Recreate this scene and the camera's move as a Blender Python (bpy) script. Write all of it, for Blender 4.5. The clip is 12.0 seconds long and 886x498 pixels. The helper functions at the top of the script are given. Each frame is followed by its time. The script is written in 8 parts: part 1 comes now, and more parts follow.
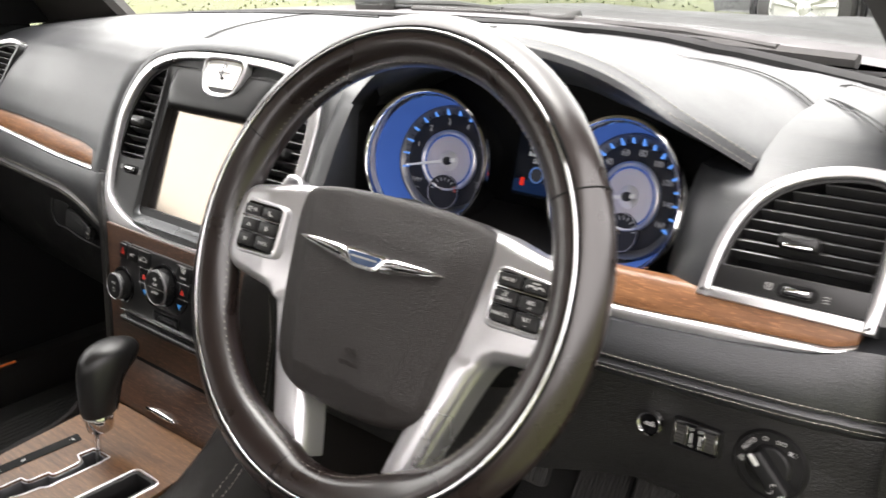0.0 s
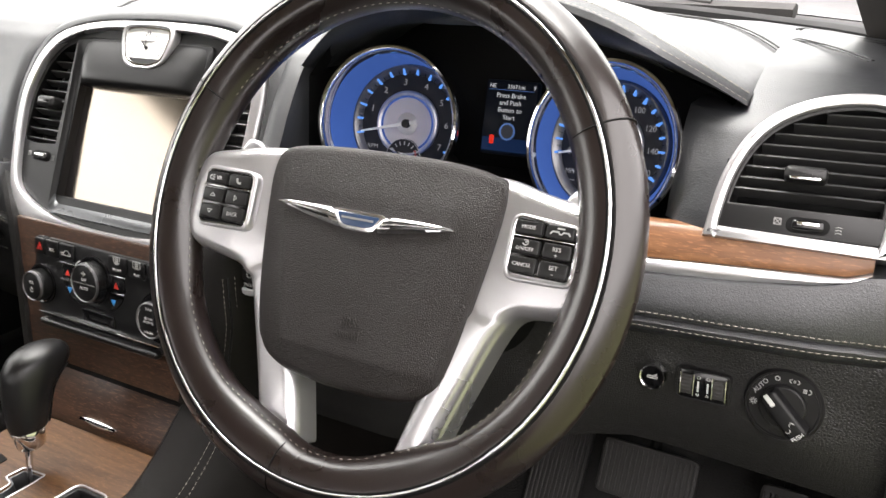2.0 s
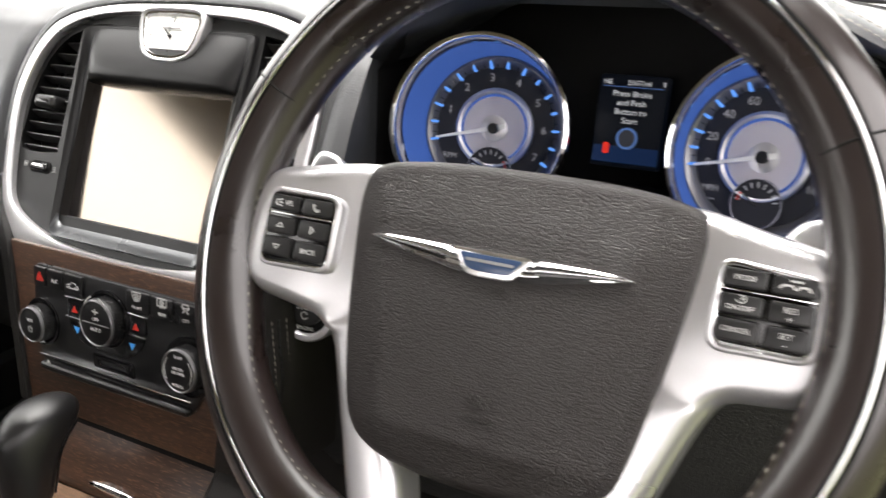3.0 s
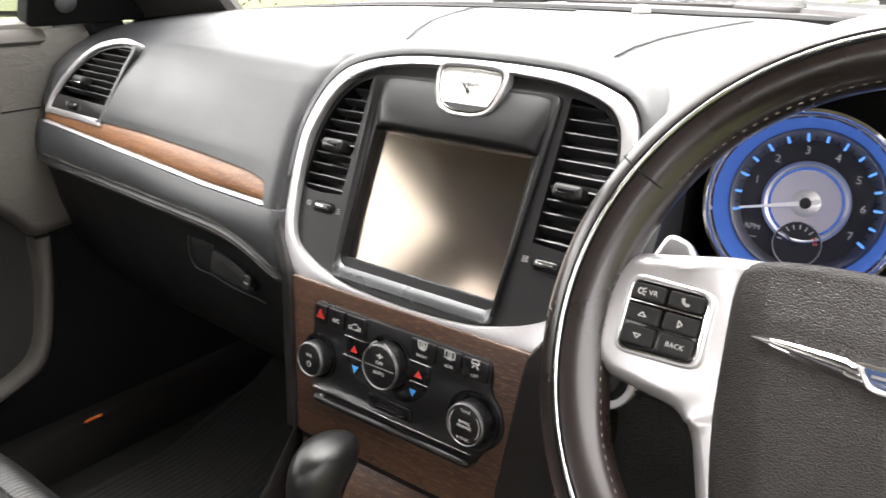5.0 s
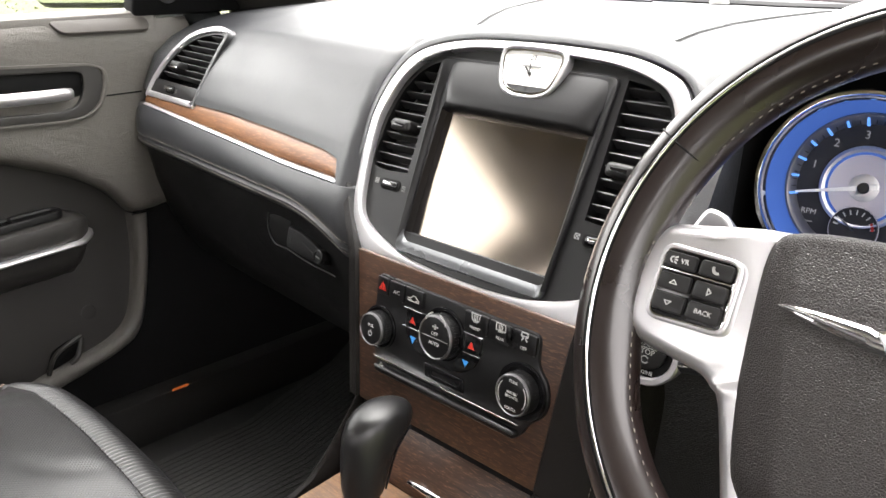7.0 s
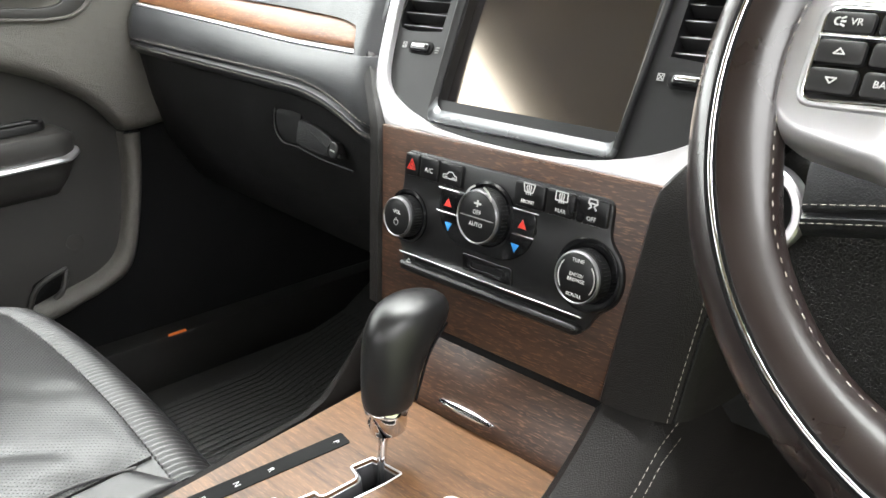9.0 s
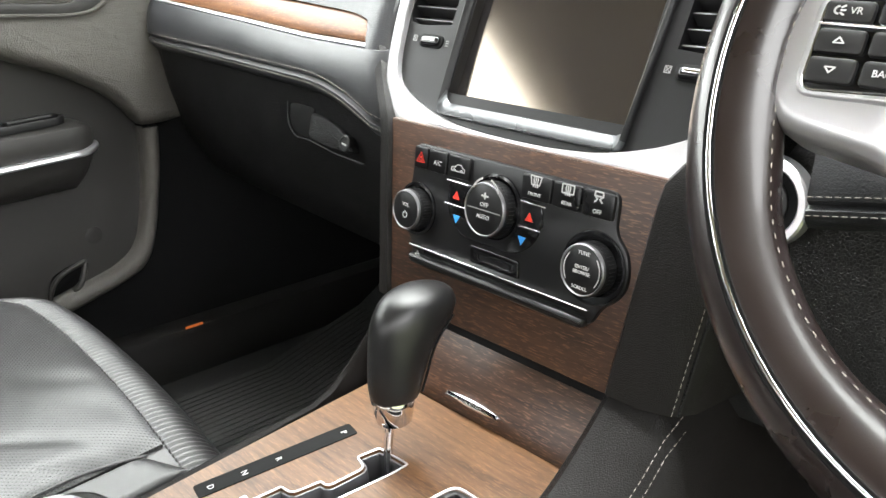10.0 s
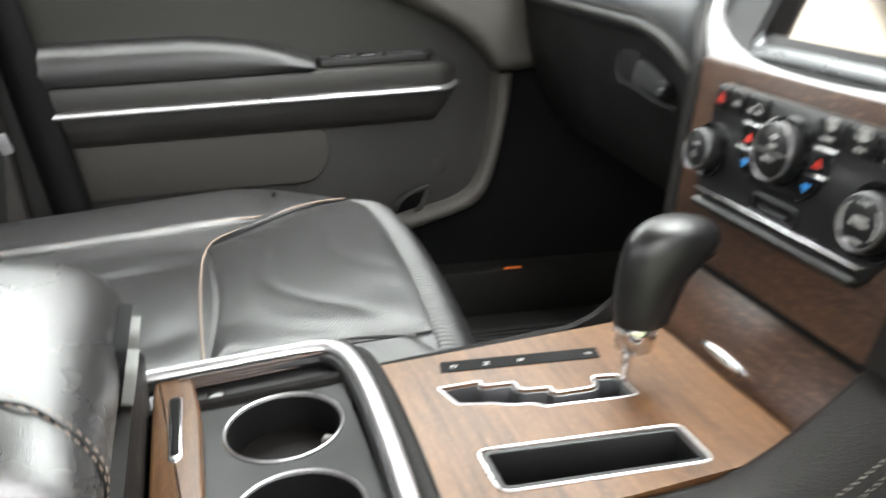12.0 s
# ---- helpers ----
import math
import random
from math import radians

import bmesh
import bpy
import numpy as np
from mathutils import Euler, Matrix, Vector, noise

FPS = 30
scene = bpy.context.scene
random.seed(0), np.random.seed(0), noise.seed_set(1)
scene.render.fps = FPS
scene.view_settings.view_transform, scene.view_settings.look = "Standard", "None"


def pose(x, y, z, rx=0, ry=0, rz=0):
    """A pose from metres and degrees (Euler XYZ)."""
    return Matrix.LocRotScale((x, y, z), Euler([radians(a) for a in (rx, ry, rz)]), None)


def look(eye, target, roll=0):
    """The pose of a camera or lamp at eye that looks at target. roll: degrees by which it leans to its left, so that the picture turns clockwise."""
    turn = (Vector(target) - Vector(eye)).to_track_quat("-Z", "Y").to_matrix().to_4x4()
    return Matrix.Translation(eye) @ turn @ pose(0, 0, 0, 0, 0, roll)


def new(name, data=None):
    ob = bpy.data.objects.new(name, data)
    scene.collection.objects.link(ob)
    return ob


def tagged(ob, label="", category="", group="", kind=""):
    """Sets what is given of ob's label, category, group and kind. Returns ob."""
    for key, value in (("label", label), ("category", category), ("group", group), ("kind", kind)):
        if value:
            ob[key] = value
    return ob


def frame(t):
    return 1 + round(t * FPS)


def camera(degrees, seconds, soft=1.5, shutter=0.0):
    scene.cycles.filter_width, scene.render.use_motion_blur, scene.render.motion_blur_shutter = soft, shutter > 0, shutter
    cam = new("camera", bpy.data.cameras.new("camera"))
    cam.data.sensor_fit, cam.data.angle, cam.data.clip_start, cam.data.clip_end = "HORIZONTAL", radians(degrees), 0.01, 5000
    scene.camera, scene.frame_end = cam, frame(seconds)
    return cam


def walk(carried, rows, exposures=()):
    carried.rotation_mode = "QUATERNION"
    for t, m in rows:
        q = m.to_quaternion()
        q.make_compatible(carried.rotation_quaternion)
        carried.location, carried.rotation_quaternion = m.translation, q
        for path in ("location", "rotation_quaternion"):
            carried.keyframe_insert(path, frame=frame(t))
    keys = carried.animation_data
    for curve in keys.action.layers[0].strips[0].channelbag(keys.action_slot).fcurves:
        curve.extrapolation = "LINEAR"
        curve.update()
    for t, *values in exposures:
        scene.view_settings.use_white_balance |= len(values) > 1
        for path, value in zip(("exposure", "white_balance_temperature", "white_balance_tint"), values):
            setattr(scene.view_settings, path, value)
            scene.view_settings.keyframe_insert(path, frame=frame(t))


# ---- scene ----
cam = camera(55.5, 12.0, shutter=0.4)
PATH = [
    (0, (0.793, -0.526, 1.097), (-0.387, 0.936, 0.412), 0.2),
    (0.5, (0.722, -0.562, 1.097), (-0.408, 0.938, 0.409), -0.6),
    (1, (0.722, -0.574, 1.085), (-0.325, 0.985, 0.397), -0.7),
    (1.5, (0.721, -0.565, 1.059), (-0.266, 1.031, 0.368), -0.7),
    (2, (0.705, -0.546, 1.055), (-0.242, 1.073, 0.362), -0.6),
    (2.5, (0.65, -0.507, 1.049), (-0.271, 1.125, 0.352), -0.5),
    (3, (0.555, -0.463, 1.032), (-0.356, 1.173, 0.33), -0.5),
    (3.5, (0.466, -0.46, 1.063), (-0.448, 1.174, 0.36), -0.5),
    (3.7, (0.432, -0.478, 1.081), (-0.487, 1.152, 0.374), -0.3),
    (5.3, (0.433, -0.522, 1.074), (-0.784, 0.908, 0.384), 0.0),
    (5.5, (0.438, -0.523, 1.072), (-0.812, 0.879, 0.385), 0.0),
    (6, (0.452, -0.522, 1.067), (-0.841, 0.84, 0.379), -0.1),
    (6.5, (0.468, -0.523, 1.064), (-0.843, 0.822, 0.376), -0.2),
    (7, (0.477, -0.524, 1.063), (-0.846, 0.809, 0.374), -0.2),
    (7.5, (0.462, -0.526, 1.04), (-0.868, 0.799, 0.349), -0.1),
    (7.7, (0.448, -0.515, 1.013), (-0.885, 0.807, 0.323), -0.0),
    (9.3, (0.39, -0.474, 0.919), (-0.943, 0.843, 0.22), 0.1),
    (9.5, (0.392, -0.472, 0.918), (-0.956, 0.83, 0.219), 0.0),
    (10, (0.402, -0.472, 0.92), (-0.964, 0.809, 0.22), -0.1),
    (10.5, (0.418, -0.48, 0.923), (-0.968, 0.781, 0.223), 0.1),
    (11, (0.461, -0.501, 0.935), (-1.003, 0.67, 0.24), 0.6),
    (11.5, (0.534, -0.463, 0.949), (-1.132, 0.403, 0.259), 0.8),
    (11.8, (0.514, -0.438, 0.921), (-1.232, 0.231, 0.212), 1.4),
    (12, (0.472, -0.428, 0.869), (-1.316, 0.116, 0.157), 1.7),
]
EXPOSURE = [(0, 2.88, 6800, 15), (1.2, 2.95, 6800, 15), (3.7, 3.05, 6800, 15), (5.3, 3.35, 6750, 15), (7.6, 3.5, 6700, 14), (9.3, 3.9, 6500, 9), (10.6, 3.9, 6500, 9), (12, 3.8, 6500, 9)]
walk(cam, [(t, look(eye, target, roll)) for t, eye, target, roll in PATH], EXPOSURE)

# ---- light ----
world = bpy.data.worlds.new("overcast_sky")
scene.world = world
world.use_nodes = True
wn = world.node_tree
sky = wn.nodes.new("ShaderNodeTexSky")
sky.sky_type, sky.sun_disc = "NISHITA", False
sky.sun_elevation, sky.sun_rotation = radians(80), radians(262)
sky.air_density, sky.dust_density, sky.ozone_density = 1.0, 5.0, 1.0
veil = wn.nodes.new("ShaderNodeHueSaturation")
veil.inputs["Saturation"].default_value = 0.06
wn.links.new(sky.outputs[0], veil.inputs["Color"])
wn.links.new(veil.outputs[0], wn.nodes["Background"].inputs[0])
wn.nodes["Background"].inputs[1].default_value = 0.13
sun = new("sun", bpy.data.lights.new("sun", "SUN"))
sun.data.energy, sun.data.angle, sun.data.color = 1.2, radians(170), (1.0, 0.99, 0.97)
sun.matrix_world = look((-0.87, -0.12, 5.0), (0, 0, 0))


# ---- materials ----
def material(name, base, rough=0.5, metal=0.0, grain=0.0, grain_size=400.0, mottle=0.12, mottle_size=9.0, spec=0.5, coat=0.0, bump=0.0, cells=False, rvar=0.08, crease=0.0, coat_rough=0.08):
    """Principled surface with colour mottling, uneven gloss and a fine relief."""
    m = bpy.data.materials.new(name)
    m.use_nodes = True
    t = m.node_tree
    b = t.nodes["Principled BSDF"]
    b.inputs["Metallic"].default_value = metal
    b.inputs["Specular IOR Level"].default_value = spec
    b.inputs["Coat Weight"].default_value = coat
    b.inputs["Coat Roughness"].default_value = coat_rough
    co = t.nodes.new("ShaderNodeTexCoord")
    big = t.nodes.new("ShaderNodeTexNoise")
    big.inputs["Scale"].default_value, big.inputs["Detail"].default_value = mottle_size, 5
    t.links.new(co.outputs["Object"], big.inputs["Vector"])
    mix = t.nodes.new("ShaderNodeMix")
    mix.data_type = "RGBA"
    mix.inputs[6].default_value = (*[c * (1 - mottle) for c in base], 1)
    mix.inputs[7].default_value = (*[min(1, c * (1 + mottle)) for c in base], 1)
    t.links.new(big.outputs[0], mix.inputs[0])
    t.links.new(mix.outputs[2], b.inputs["Base Color"])
    rr = t.nodes.new("ShaderNodeMapRange")
    rr.inputs[1].default_value, rr.inputs[2].default_value = 0.3, 0.7
    rr.inputs[3].default_value, rr.inputs[4].default_value = max(0.02, rough - rvar), min(1, rough + rvar)
    t.links.new(big.outputs[0], rr.inputs[0])
    t.links.new(rr.outputs[0], b.inputs["Roughness"])
    if bump:
        fine = t.nodes.new("ShaderNodeTexVoronoi" if cells else "ShaderNodeTexNoise")
        fine.inputs["Scale"].default_value = grain_size
        if cells:
            fine.feature = "DISTANCE_TO_EDGE"
            lim = t.nodes.new("ShaderNodeMapRange")
            lim.inputs[2].default_value = 0.25
            t.links.new(fine.outputs["Distance"], lim.inputs[0])
            src = lim.outputs[0]
        else:
            fine.inputs["Detail"].default_value = 3
            src = fine.outputs[0]
        t.links.new(co.outputs["Object"], fine.inputs["Vector"])
        bp = t.nodes.new("ShaderNodeBump")
        bp.inputs["Strength"].default_value, bp.inputs["Distance"].default_value = bump, grain
        t.links.new(src, bp.inputs["Height"])
        t.links.new(bp.outputs[0], b.inputs["Normal"])
        if crease:
            # soft folds of stretched hide
            wave = t.nodes.new("ShaderNodeTexNoise")
            wave.inputs["Scale"].default_value, wave.inputs["Detail"].default_value, wave.inputs["Distortion"].default_value = 1.0, 2, 1.2
            squeeze = t.nodes.new("ShaderNodeMapping")
            squeeze.inputs["Scale"].default_value = (38, 30, 60)
            t.links.new(co.outputs["Object"], squeeze.inputs["Vector"])
            t.links.new(squeeze.outputs[0], wave.inputs["Vector"])
            fold = t.nodes.new("ShaderNodeBump")
            fold.inputs["Strength"].default_value, fold.inputs["Distance"].default_value = crease, 0.006
            t.links.new(wave.outputs[0], fold.inputs["Height"])
            t.links.new(fold.outputs[0], bp.inputs["Normal"])
    return m


def wood_material(name, dark, light, rough, axis, pores=0.55):
    """Open-pored walnut, its grain along one axis (0: x, 1: y)."""
    m = bpy.data.materials.new(name)
    m.use_nodes = True
    t = m.node_tree
    b = t.nodes["Principled BSDF"]
    co = t.nodes.new("ShaderNodeTexCoord")
    mp = t.nodes.new("ShaderNodeMapping")
    mp.inputs["Scale"].default_value = (18, 260, 260) if axis == 0 else (260, 18, 260)
    t.links.new(co.outputs["Object"], mp.inputs["Vector"])
    fib = t.nodes.new("ShaderNodeTexNoise")
    fib.inputs["Scale"].default_value, fib.inputs["Detail"].default_value = 1.0, 6
    t.links.new(mp.outputs[0], fib.inputs["Vector"])
    mp2 = t.nodes.new("ShaderNodeMapping")
    mp2.inputs["Scale"].default_value = (5, 45, 45) if axis == 0 else (45, 5, 45)
    t.links.new(co.outputs["Object"], mp2.inputs["Vector"])
    band = t.nodes.new("ShaderNodeTexNoise")
    band.inputs["Scale"].default_value, band.inputs["Detail"].default_value = 1.0, 4
    t.links.new(mp2.outputs[0], band.inputs["Vector"])
    avg = t.nodes.new("ShaderNodeMath")
    avg.operation = "MULTIPLY_ADD"
    avg.inputs[1].default_value = 0.45
    t.links.new(band.outputs[0], avg.inputs[0])
    half = t.nodes.new("ShaderNodeMath")
    half.operation = "MULTIPLY"
    half.inputs[1].default_value = 0.55
    t.links.new(fib.outputs[0], half.inputs[0])
    t.links.new(half.outputs[0], avg.inputs[2])
    ramp = t.nodes.new("ShaderNodeValToRGB")
    e = ramp.color_ramp.elements
    e[0].position, e[0].color = 0.36, (*dark, 1)
    e[1].position, e[1].color = 0.62, (*light, 1)
    t.links.new(avg.outputs[0], ramp.inputs[0])
    # pale and dark pores: short streaks along the grain
    mp3 = t.nodes.new("ShaderNodeMapping")
    mp3.inputs["Scale"].default_value = (120, 1050, 1050) if axis == 0 else (1050, 120, 1050)
    t.links.new(co.outputs["Object"], mp3.inputs["Vector"])
    pore = t.nodes.new("ShaderNodeTexNoise")
    pore.inputs["Scale"].default_value, pore.inputs["Detail"].default_value = 1.0, 1
    t.links.new(mp3.outputs[0], pore.inputs["Vector"])
    pick = t.nodes.new("ShaderNodeMapRange")
    pick.inputs[1].default_value, pick.inputs[2].default_value = 0.57, 0.66
    t.links.new(pore.outputs[0], pick.inputs[0])
    fade = t.nodes.new("ShaderNodeMath")
    fade.operation = "MULTIPLY"
    fade.inputs[1].default_value = pores
    t.links.new(pick.outputs[0], fade.inputs[0])
    mix = t.nodes.new("ShaderNodeMix")
    mix.data_type = "RGBA"
    mix.inputs[7].default_value = (*[min(1, c * 2.3) for c in light], 1)
    t.links.new(fade.outputs[0], mix.inputs[0])
    t.links.new(ramp.outputs[0], mix.inputs[6])
    t.links.new(mix.outputs[2], b.inputs["Base Color"])
    b.inputs["Roughness"].default_value = rough
    b.inputs["Specular IOR Level"].default_value = 0.4
    bp = t.nodes.new("ShaderNodeBump")
    bp.inputs["Strength"].default_value, bp.inputs["Distance"].default_value = 0.25, 0.0003
    t.links.new(fib.outputs[0], bp.inputs["Height"])
    t.links.new(bp.outputs[0], b.inputs["Normal"])
    return m


def glow(name, colour, strength):
    m = bpy.data.materials.new(name)
    m.use_nodes = True
    b = m.node_tree.nodes["Principled BSDF"]
    b.inputs["Base Color"].default_value = (*[0.2 * c for c in colour], 1)
    b.inputs["Specular IOR Level"].default_value = 0.15
    b.inputs["Emission Color"].default_value = (*colour, 1)
    b.inputs["Emission Strength"].default_value = strength
    return m


def pane_glass(name, tint):
    """Thin clear pane: straight-through light with a mirror gloss on top."""
    m = bpy.data.materials.new(name)
    m.use_nodes = True
    t = m.node_tree
    t.nodes.remove(t.nodes["Principled BSDF"])
    clear, gloss, mix, weight, power, scale = [t.nodes.new("ShaderNode" + k) for k in ("BsdfTransparent", "BsdfGlossy", "MixShader", "LayerWeight", "Math", "Math")]
    clear.inputs["Color"].default_value = (*tint, 1)
    gloss.inputs["Roughness"].default_value = 0.0
    power.operation, scale.operation = "POWER", "MULTIPLY_ADD"
    power.inputs[1].default_value, scale.inputs[1].default_value, scale.inputs[2].default_value = 5.0, 0.9, 0.03
    t.links.new(weight.outputs["Facing"], power.inputs[0])
    t.links.new(power.outputs[0], scale.inputs[0])
    t.links.new(scale.outputs[0], mix.inputs[0])
    t.links.new(clear.outputs[0], mix.inputs[1])
    t.links.new(gloss.outputs[0], mix.inputs[2])
    t.links.new(mix.outputs[0], t.nodes["Material Output"].inputs["Surface"])
    return m


DASH = material("dash_leather", (0.0125, 0.0136, 0.0155), 0.42, grain=0.0006, grain_size=560, bump=0.22, cells=True, mottle=0.15, spec=0.8)
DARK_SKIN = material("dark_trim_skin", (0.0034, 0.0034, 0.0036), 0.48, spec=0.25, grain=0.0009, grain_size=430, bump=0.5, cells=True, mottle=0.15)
# lighter copy of DARK_SKIN: daylight on the knee panel is in the colour
KNEE_LIT = material("lit_knee_skin", (0.0105, 0.0101, 0.0100), 0.44, spec=0.5, grain=0.0009, grain_size=430, bump=0.4, cells=True, mottle=0.15)
RIM_HIDE = material("rim_leather", (0.0105, 0.0066, 0.0058), 0.30, grain=0.0004, grain_size=900, bump=0.06, cells=True, mottle=0.3, mottle_size=22, spec=0.5, coat=0.42, coat_rough=0.13, rvar=0.06)
PAD_HIDE = material("hub_pad_skin", (0.0118, 0.0092, 0.0086), 0.40, grain=0.0009, grain_size=720, bump=0.46, cells=True, mottle=0.15, spec=0.4)
SEAT_HIDE = material("seat_leather", (0.0185, 0.0183, 0.0186), 0.31, grain=0.0006, grain_size=700, bump=0.25, cells=True, mottle=0.12, spec=0.75, rvar=0.03)
ARM_HIDE = material("armrest_leather", (0.0240, 0.0236, 0.0238), 0.27, grain=0.0005, grain_size=700, bump=0.18, cells=True, mottle=0.12, spec=1.0, coat=0.35, coat_rough=0.25, rvar=0.03)
GRIP_HIDE = material("shifter_leather", (0.0072, 0.0071, 0.0073), 0.32, grain=0.0004, grain_size=800, bump=0.15, cells=True, mottle=0.15, spec=0.4)
TRAY_BLACK = material("tray_plastic", (0.0044, 0.0044, 0.0046), 0.46, mottle=0.15, grain=0.0003, grain_size=1500, bump=0.15, spec=0.3)
SILVER = material("satin_silver", (0.57, 0.565, 0.575), 0.34, metal=0.85, mottle=0.03, grain=0.0001, grain_size=1800, bump=0.05)
GUNMETAL = material("dark_satin_metal", (0.16, 0.16, 0.165), 0.35, metal=0.8, mottle=0.1)
CHROME = material("chrome", (0.78, 0.78, 0.78), 0.06, metal=1.0, mottle=0.03, rvar=0.03)
BRIGHT = material("brushed_bright_metal", (0.80, 0.80, 0.80), 0.2, metal=1.0, mottle=0.05, rvar=0.05)
BLACK = material("black_plastic", (0.0062, 0.0060, 0.0062), 0.42, mottle=0.15, grain=0.0003, grain_size=1500, bump=0.15, spec=0.38)
SLAT = material("vent_slat_plastic", (0.0170, 0.0170, 0.0175), 0.4, mottle=0.12, grain=0.0003, grain_size=1500, bump=0.1)
GLOSS = material("gloss_black", (0.0032, 0.0032, 0.0036), 0.14, mottle=0.2, coat=0.15, rvar=0.04, spec=0.4)
# matt black parts; in ducts, wells and gaps the near-black paints their shade
SHADE_BLACK = material("shade_black_plastic", (0.0026, 0.0026, 0.0027), 0.7, mottle=0.2, spec=0.14)
VOID = material("black_felt", (0.0080, 0.0082, 0.0085), 0.85, mottle=0.35, spec=0.2)
SILL = material("sill_plastic", (0.0140, 0.0134, 0.0128), 0.55, mottle=0.15, grain=0.0004, grain_size=900, bump=0.2, spec=0.4)
PANEL_BLACK = material("satin_panel_black", (0.0046, 0.0046, 0.0049), 0.32, mottle=0.15, grain=0.0002, grain_size=1800, bump=0.1, spec=0.36)
FLANK = material("flank_leather", (0.0048, 0.0040, 0.0036), 0.48, grain=0.0005, grain_size=620, bump=0.35, cells=True, mottle=0.25, spec=0.18)
FASCIA = material("fascia_grey_plastic", (0.0048, 0.0048, 0.0051), 0.42, mottle=0.12, grain=0.0003, grain_size=1400, bump=0.12, spec=0.27)
# fascia below the screen, lightened so that its glancing sheen is painted in
FASCIA_SHEEN = material("fascia_sheen_grey", (0.055, 0.058, 0.061), 0.3, metal=0.5, mottle=0.06, spec=0.6)
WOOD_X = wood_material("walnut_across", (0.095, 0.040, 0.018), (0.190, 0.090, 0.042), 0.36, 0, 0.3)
# darker copy of the walnut: shade on stack and stowage door is in the colour
WOOD_SHADED = wood_material("shaded_walnut_across", (0.013, 0.0060, 0.0036), (0.048, 0.0240, 0.0138), 0.40, 0, 0.7)
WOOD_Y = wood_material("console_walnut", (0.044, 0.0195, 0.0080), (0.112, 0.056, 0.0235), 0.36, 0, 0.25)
DOOR_SKIN = material("door_skin", (0.090, 0.083, 0.074), 0.46, grain=0.0010, grain_size=420, bump=0.45, cells=True, mottle=0.18, crease=0.3)
DOOR_MID = material("door_insert_cloth", (0.043, 0.039, 0.035), 0.6, grain=0.0008, grain_size=600, bump=0.4, mottle=0.2, spec=0.3)
DOOR_LOW = material("door_hard_plastic", (0.024, 0.0226, 0.0210), 0.46, grain=0.0005, grain_size=700, bump=0.3, mottle=0.15)
PILLAR = material("pillar_cloth", (0.0330, 0.0300, 0.0270), 0.75, grain=0.0008, grain_size=900, bump=0.3, mottle=0.1)
HEADLINER = material("headliner_cloth", (0.42, 0.355, 0.295), 0.9, grain=0.001, grain_size=700, bump=0.4, mottle=0.08)
PILLAR_PALE = material("rear_pillar_cloth", (0.16, 0.13, 0.105), 0.75, grain=0.0008, grain_size=900, bump=0.3, mottle=0.1)
CARPET = material("carpet", (0.0160, 0.0157, 0.0154), 0.95, grain=0.003, grain_size=380, bump=0.8, mottle=0.3)
RUBBER = material("rubber", (0.020, 0.019, 0.018), 0.65, mottle=0.3, mottle_size=40, grain=0.0006, grain_size=500, bump=0.3)
THREAD = material("pale_thread", (0.24, 0.22, 0.19), 0.7, mottle=0.15, mottle_size=300)
DARK_THREAD = material("brown_thread", (0.23, 0.175, 0.14), 0.7, mottle=0.15, mottle_size=300)
PRINT = material("white_print", (0.42, 0.42, 0.41), 0.5, mottle=0.05)
PRINT_DIM = material("grey_print", (0.18, 0.18, 0.175), 0.5, mottle=0.05)
RED = material("red_print", (0.52, 0.03, 0.02), 0.4, mottle=0.05)
BLUE = material("blue_print", (0.03, 0.22, 0.55), 0.4, mottle=0.05)
ENAMEL = material("blue_enamel", (0.026, 0.046, 0.095), 0.22, mottle=0.1, coat=0.2)
SCREEN = material("touchscreen_glass", (0.008, 0.008, 0.009), 0.13, mottle=0.1, spec=0.9, rvar=0.02)
# warm specular tint paints in the beige cast of the reflected headliner
SCREEN.node_tree.nodes["Principled BSDF"].inputs["Specular Tint"].default_value = (1.0, 0.84, 0.68, 1)
SCREEN.node_tree.nodes["Principled BSDF"].inputs["IOR"].default_value = 2.0
DIAL_FACE = material("clock_dial", (0.72, 0.72, 0.69), 0.35, mottle=0.04)
DIAL_GREY = material("gauge_face_grey", (0.46, 0.44, 0.47), 0.5, mottle=0.08, spec=0.3)
DIAL_BLACK = material("gauge_face_black", (0.020, 0.020, 0.023), 0.5, mottle=0.1, spec=0.2)
BLUE_GLOW = glow("blue_gauge_light", (0.075, 0.19, 0.66), 0.056)
GAUGE_TEXT = glow("gauge_numeral_light", (0.70, 0.72, 0.76), 0.03)
BLUE_TICK = glow("blue_tick_light", (0.12, 0.36, 1.0), 0.12)
LCD = glow("display_backlight", (0.003, 0.006, 0.014), 0.03)
LCD_TEXT = glow("display_text", (0.75, 0.80, 0.85), 0.072)
LCD_BLUE = glow("display_blue", (0.12, 0.25, 0.60), 0.066)
LCD_RED = glow("warning_red", (0.9, 0.04, 0.02), 0.077)
AMBER = glow("amber_lamp", (1.0, 0.25, 0.06), 0.022)
GLASS = pane_glass("window_glass", (0.97, 0.99, 0.98))
PAINT = material("black_car_paint", (0.015, 0.016, 0.016), 0.5, mottle=0.1, rvar=0.04, spec=0.1)
JAMB = material("jamb_paint", (0.30, 0.26, 0.22), 0.35, metal=0.2, mottle=0.06, coat=0.3)
GREY_PAINT = material("dark_grey_car_paint", (0.060, 0.062, 0.064), 0.3, mottle=0.1, coat=0.3)
ALLOY = material("alloy_wheel", (0.6, 0.6, 0.6), 0.3, metal=0.7, mottle=0.06)
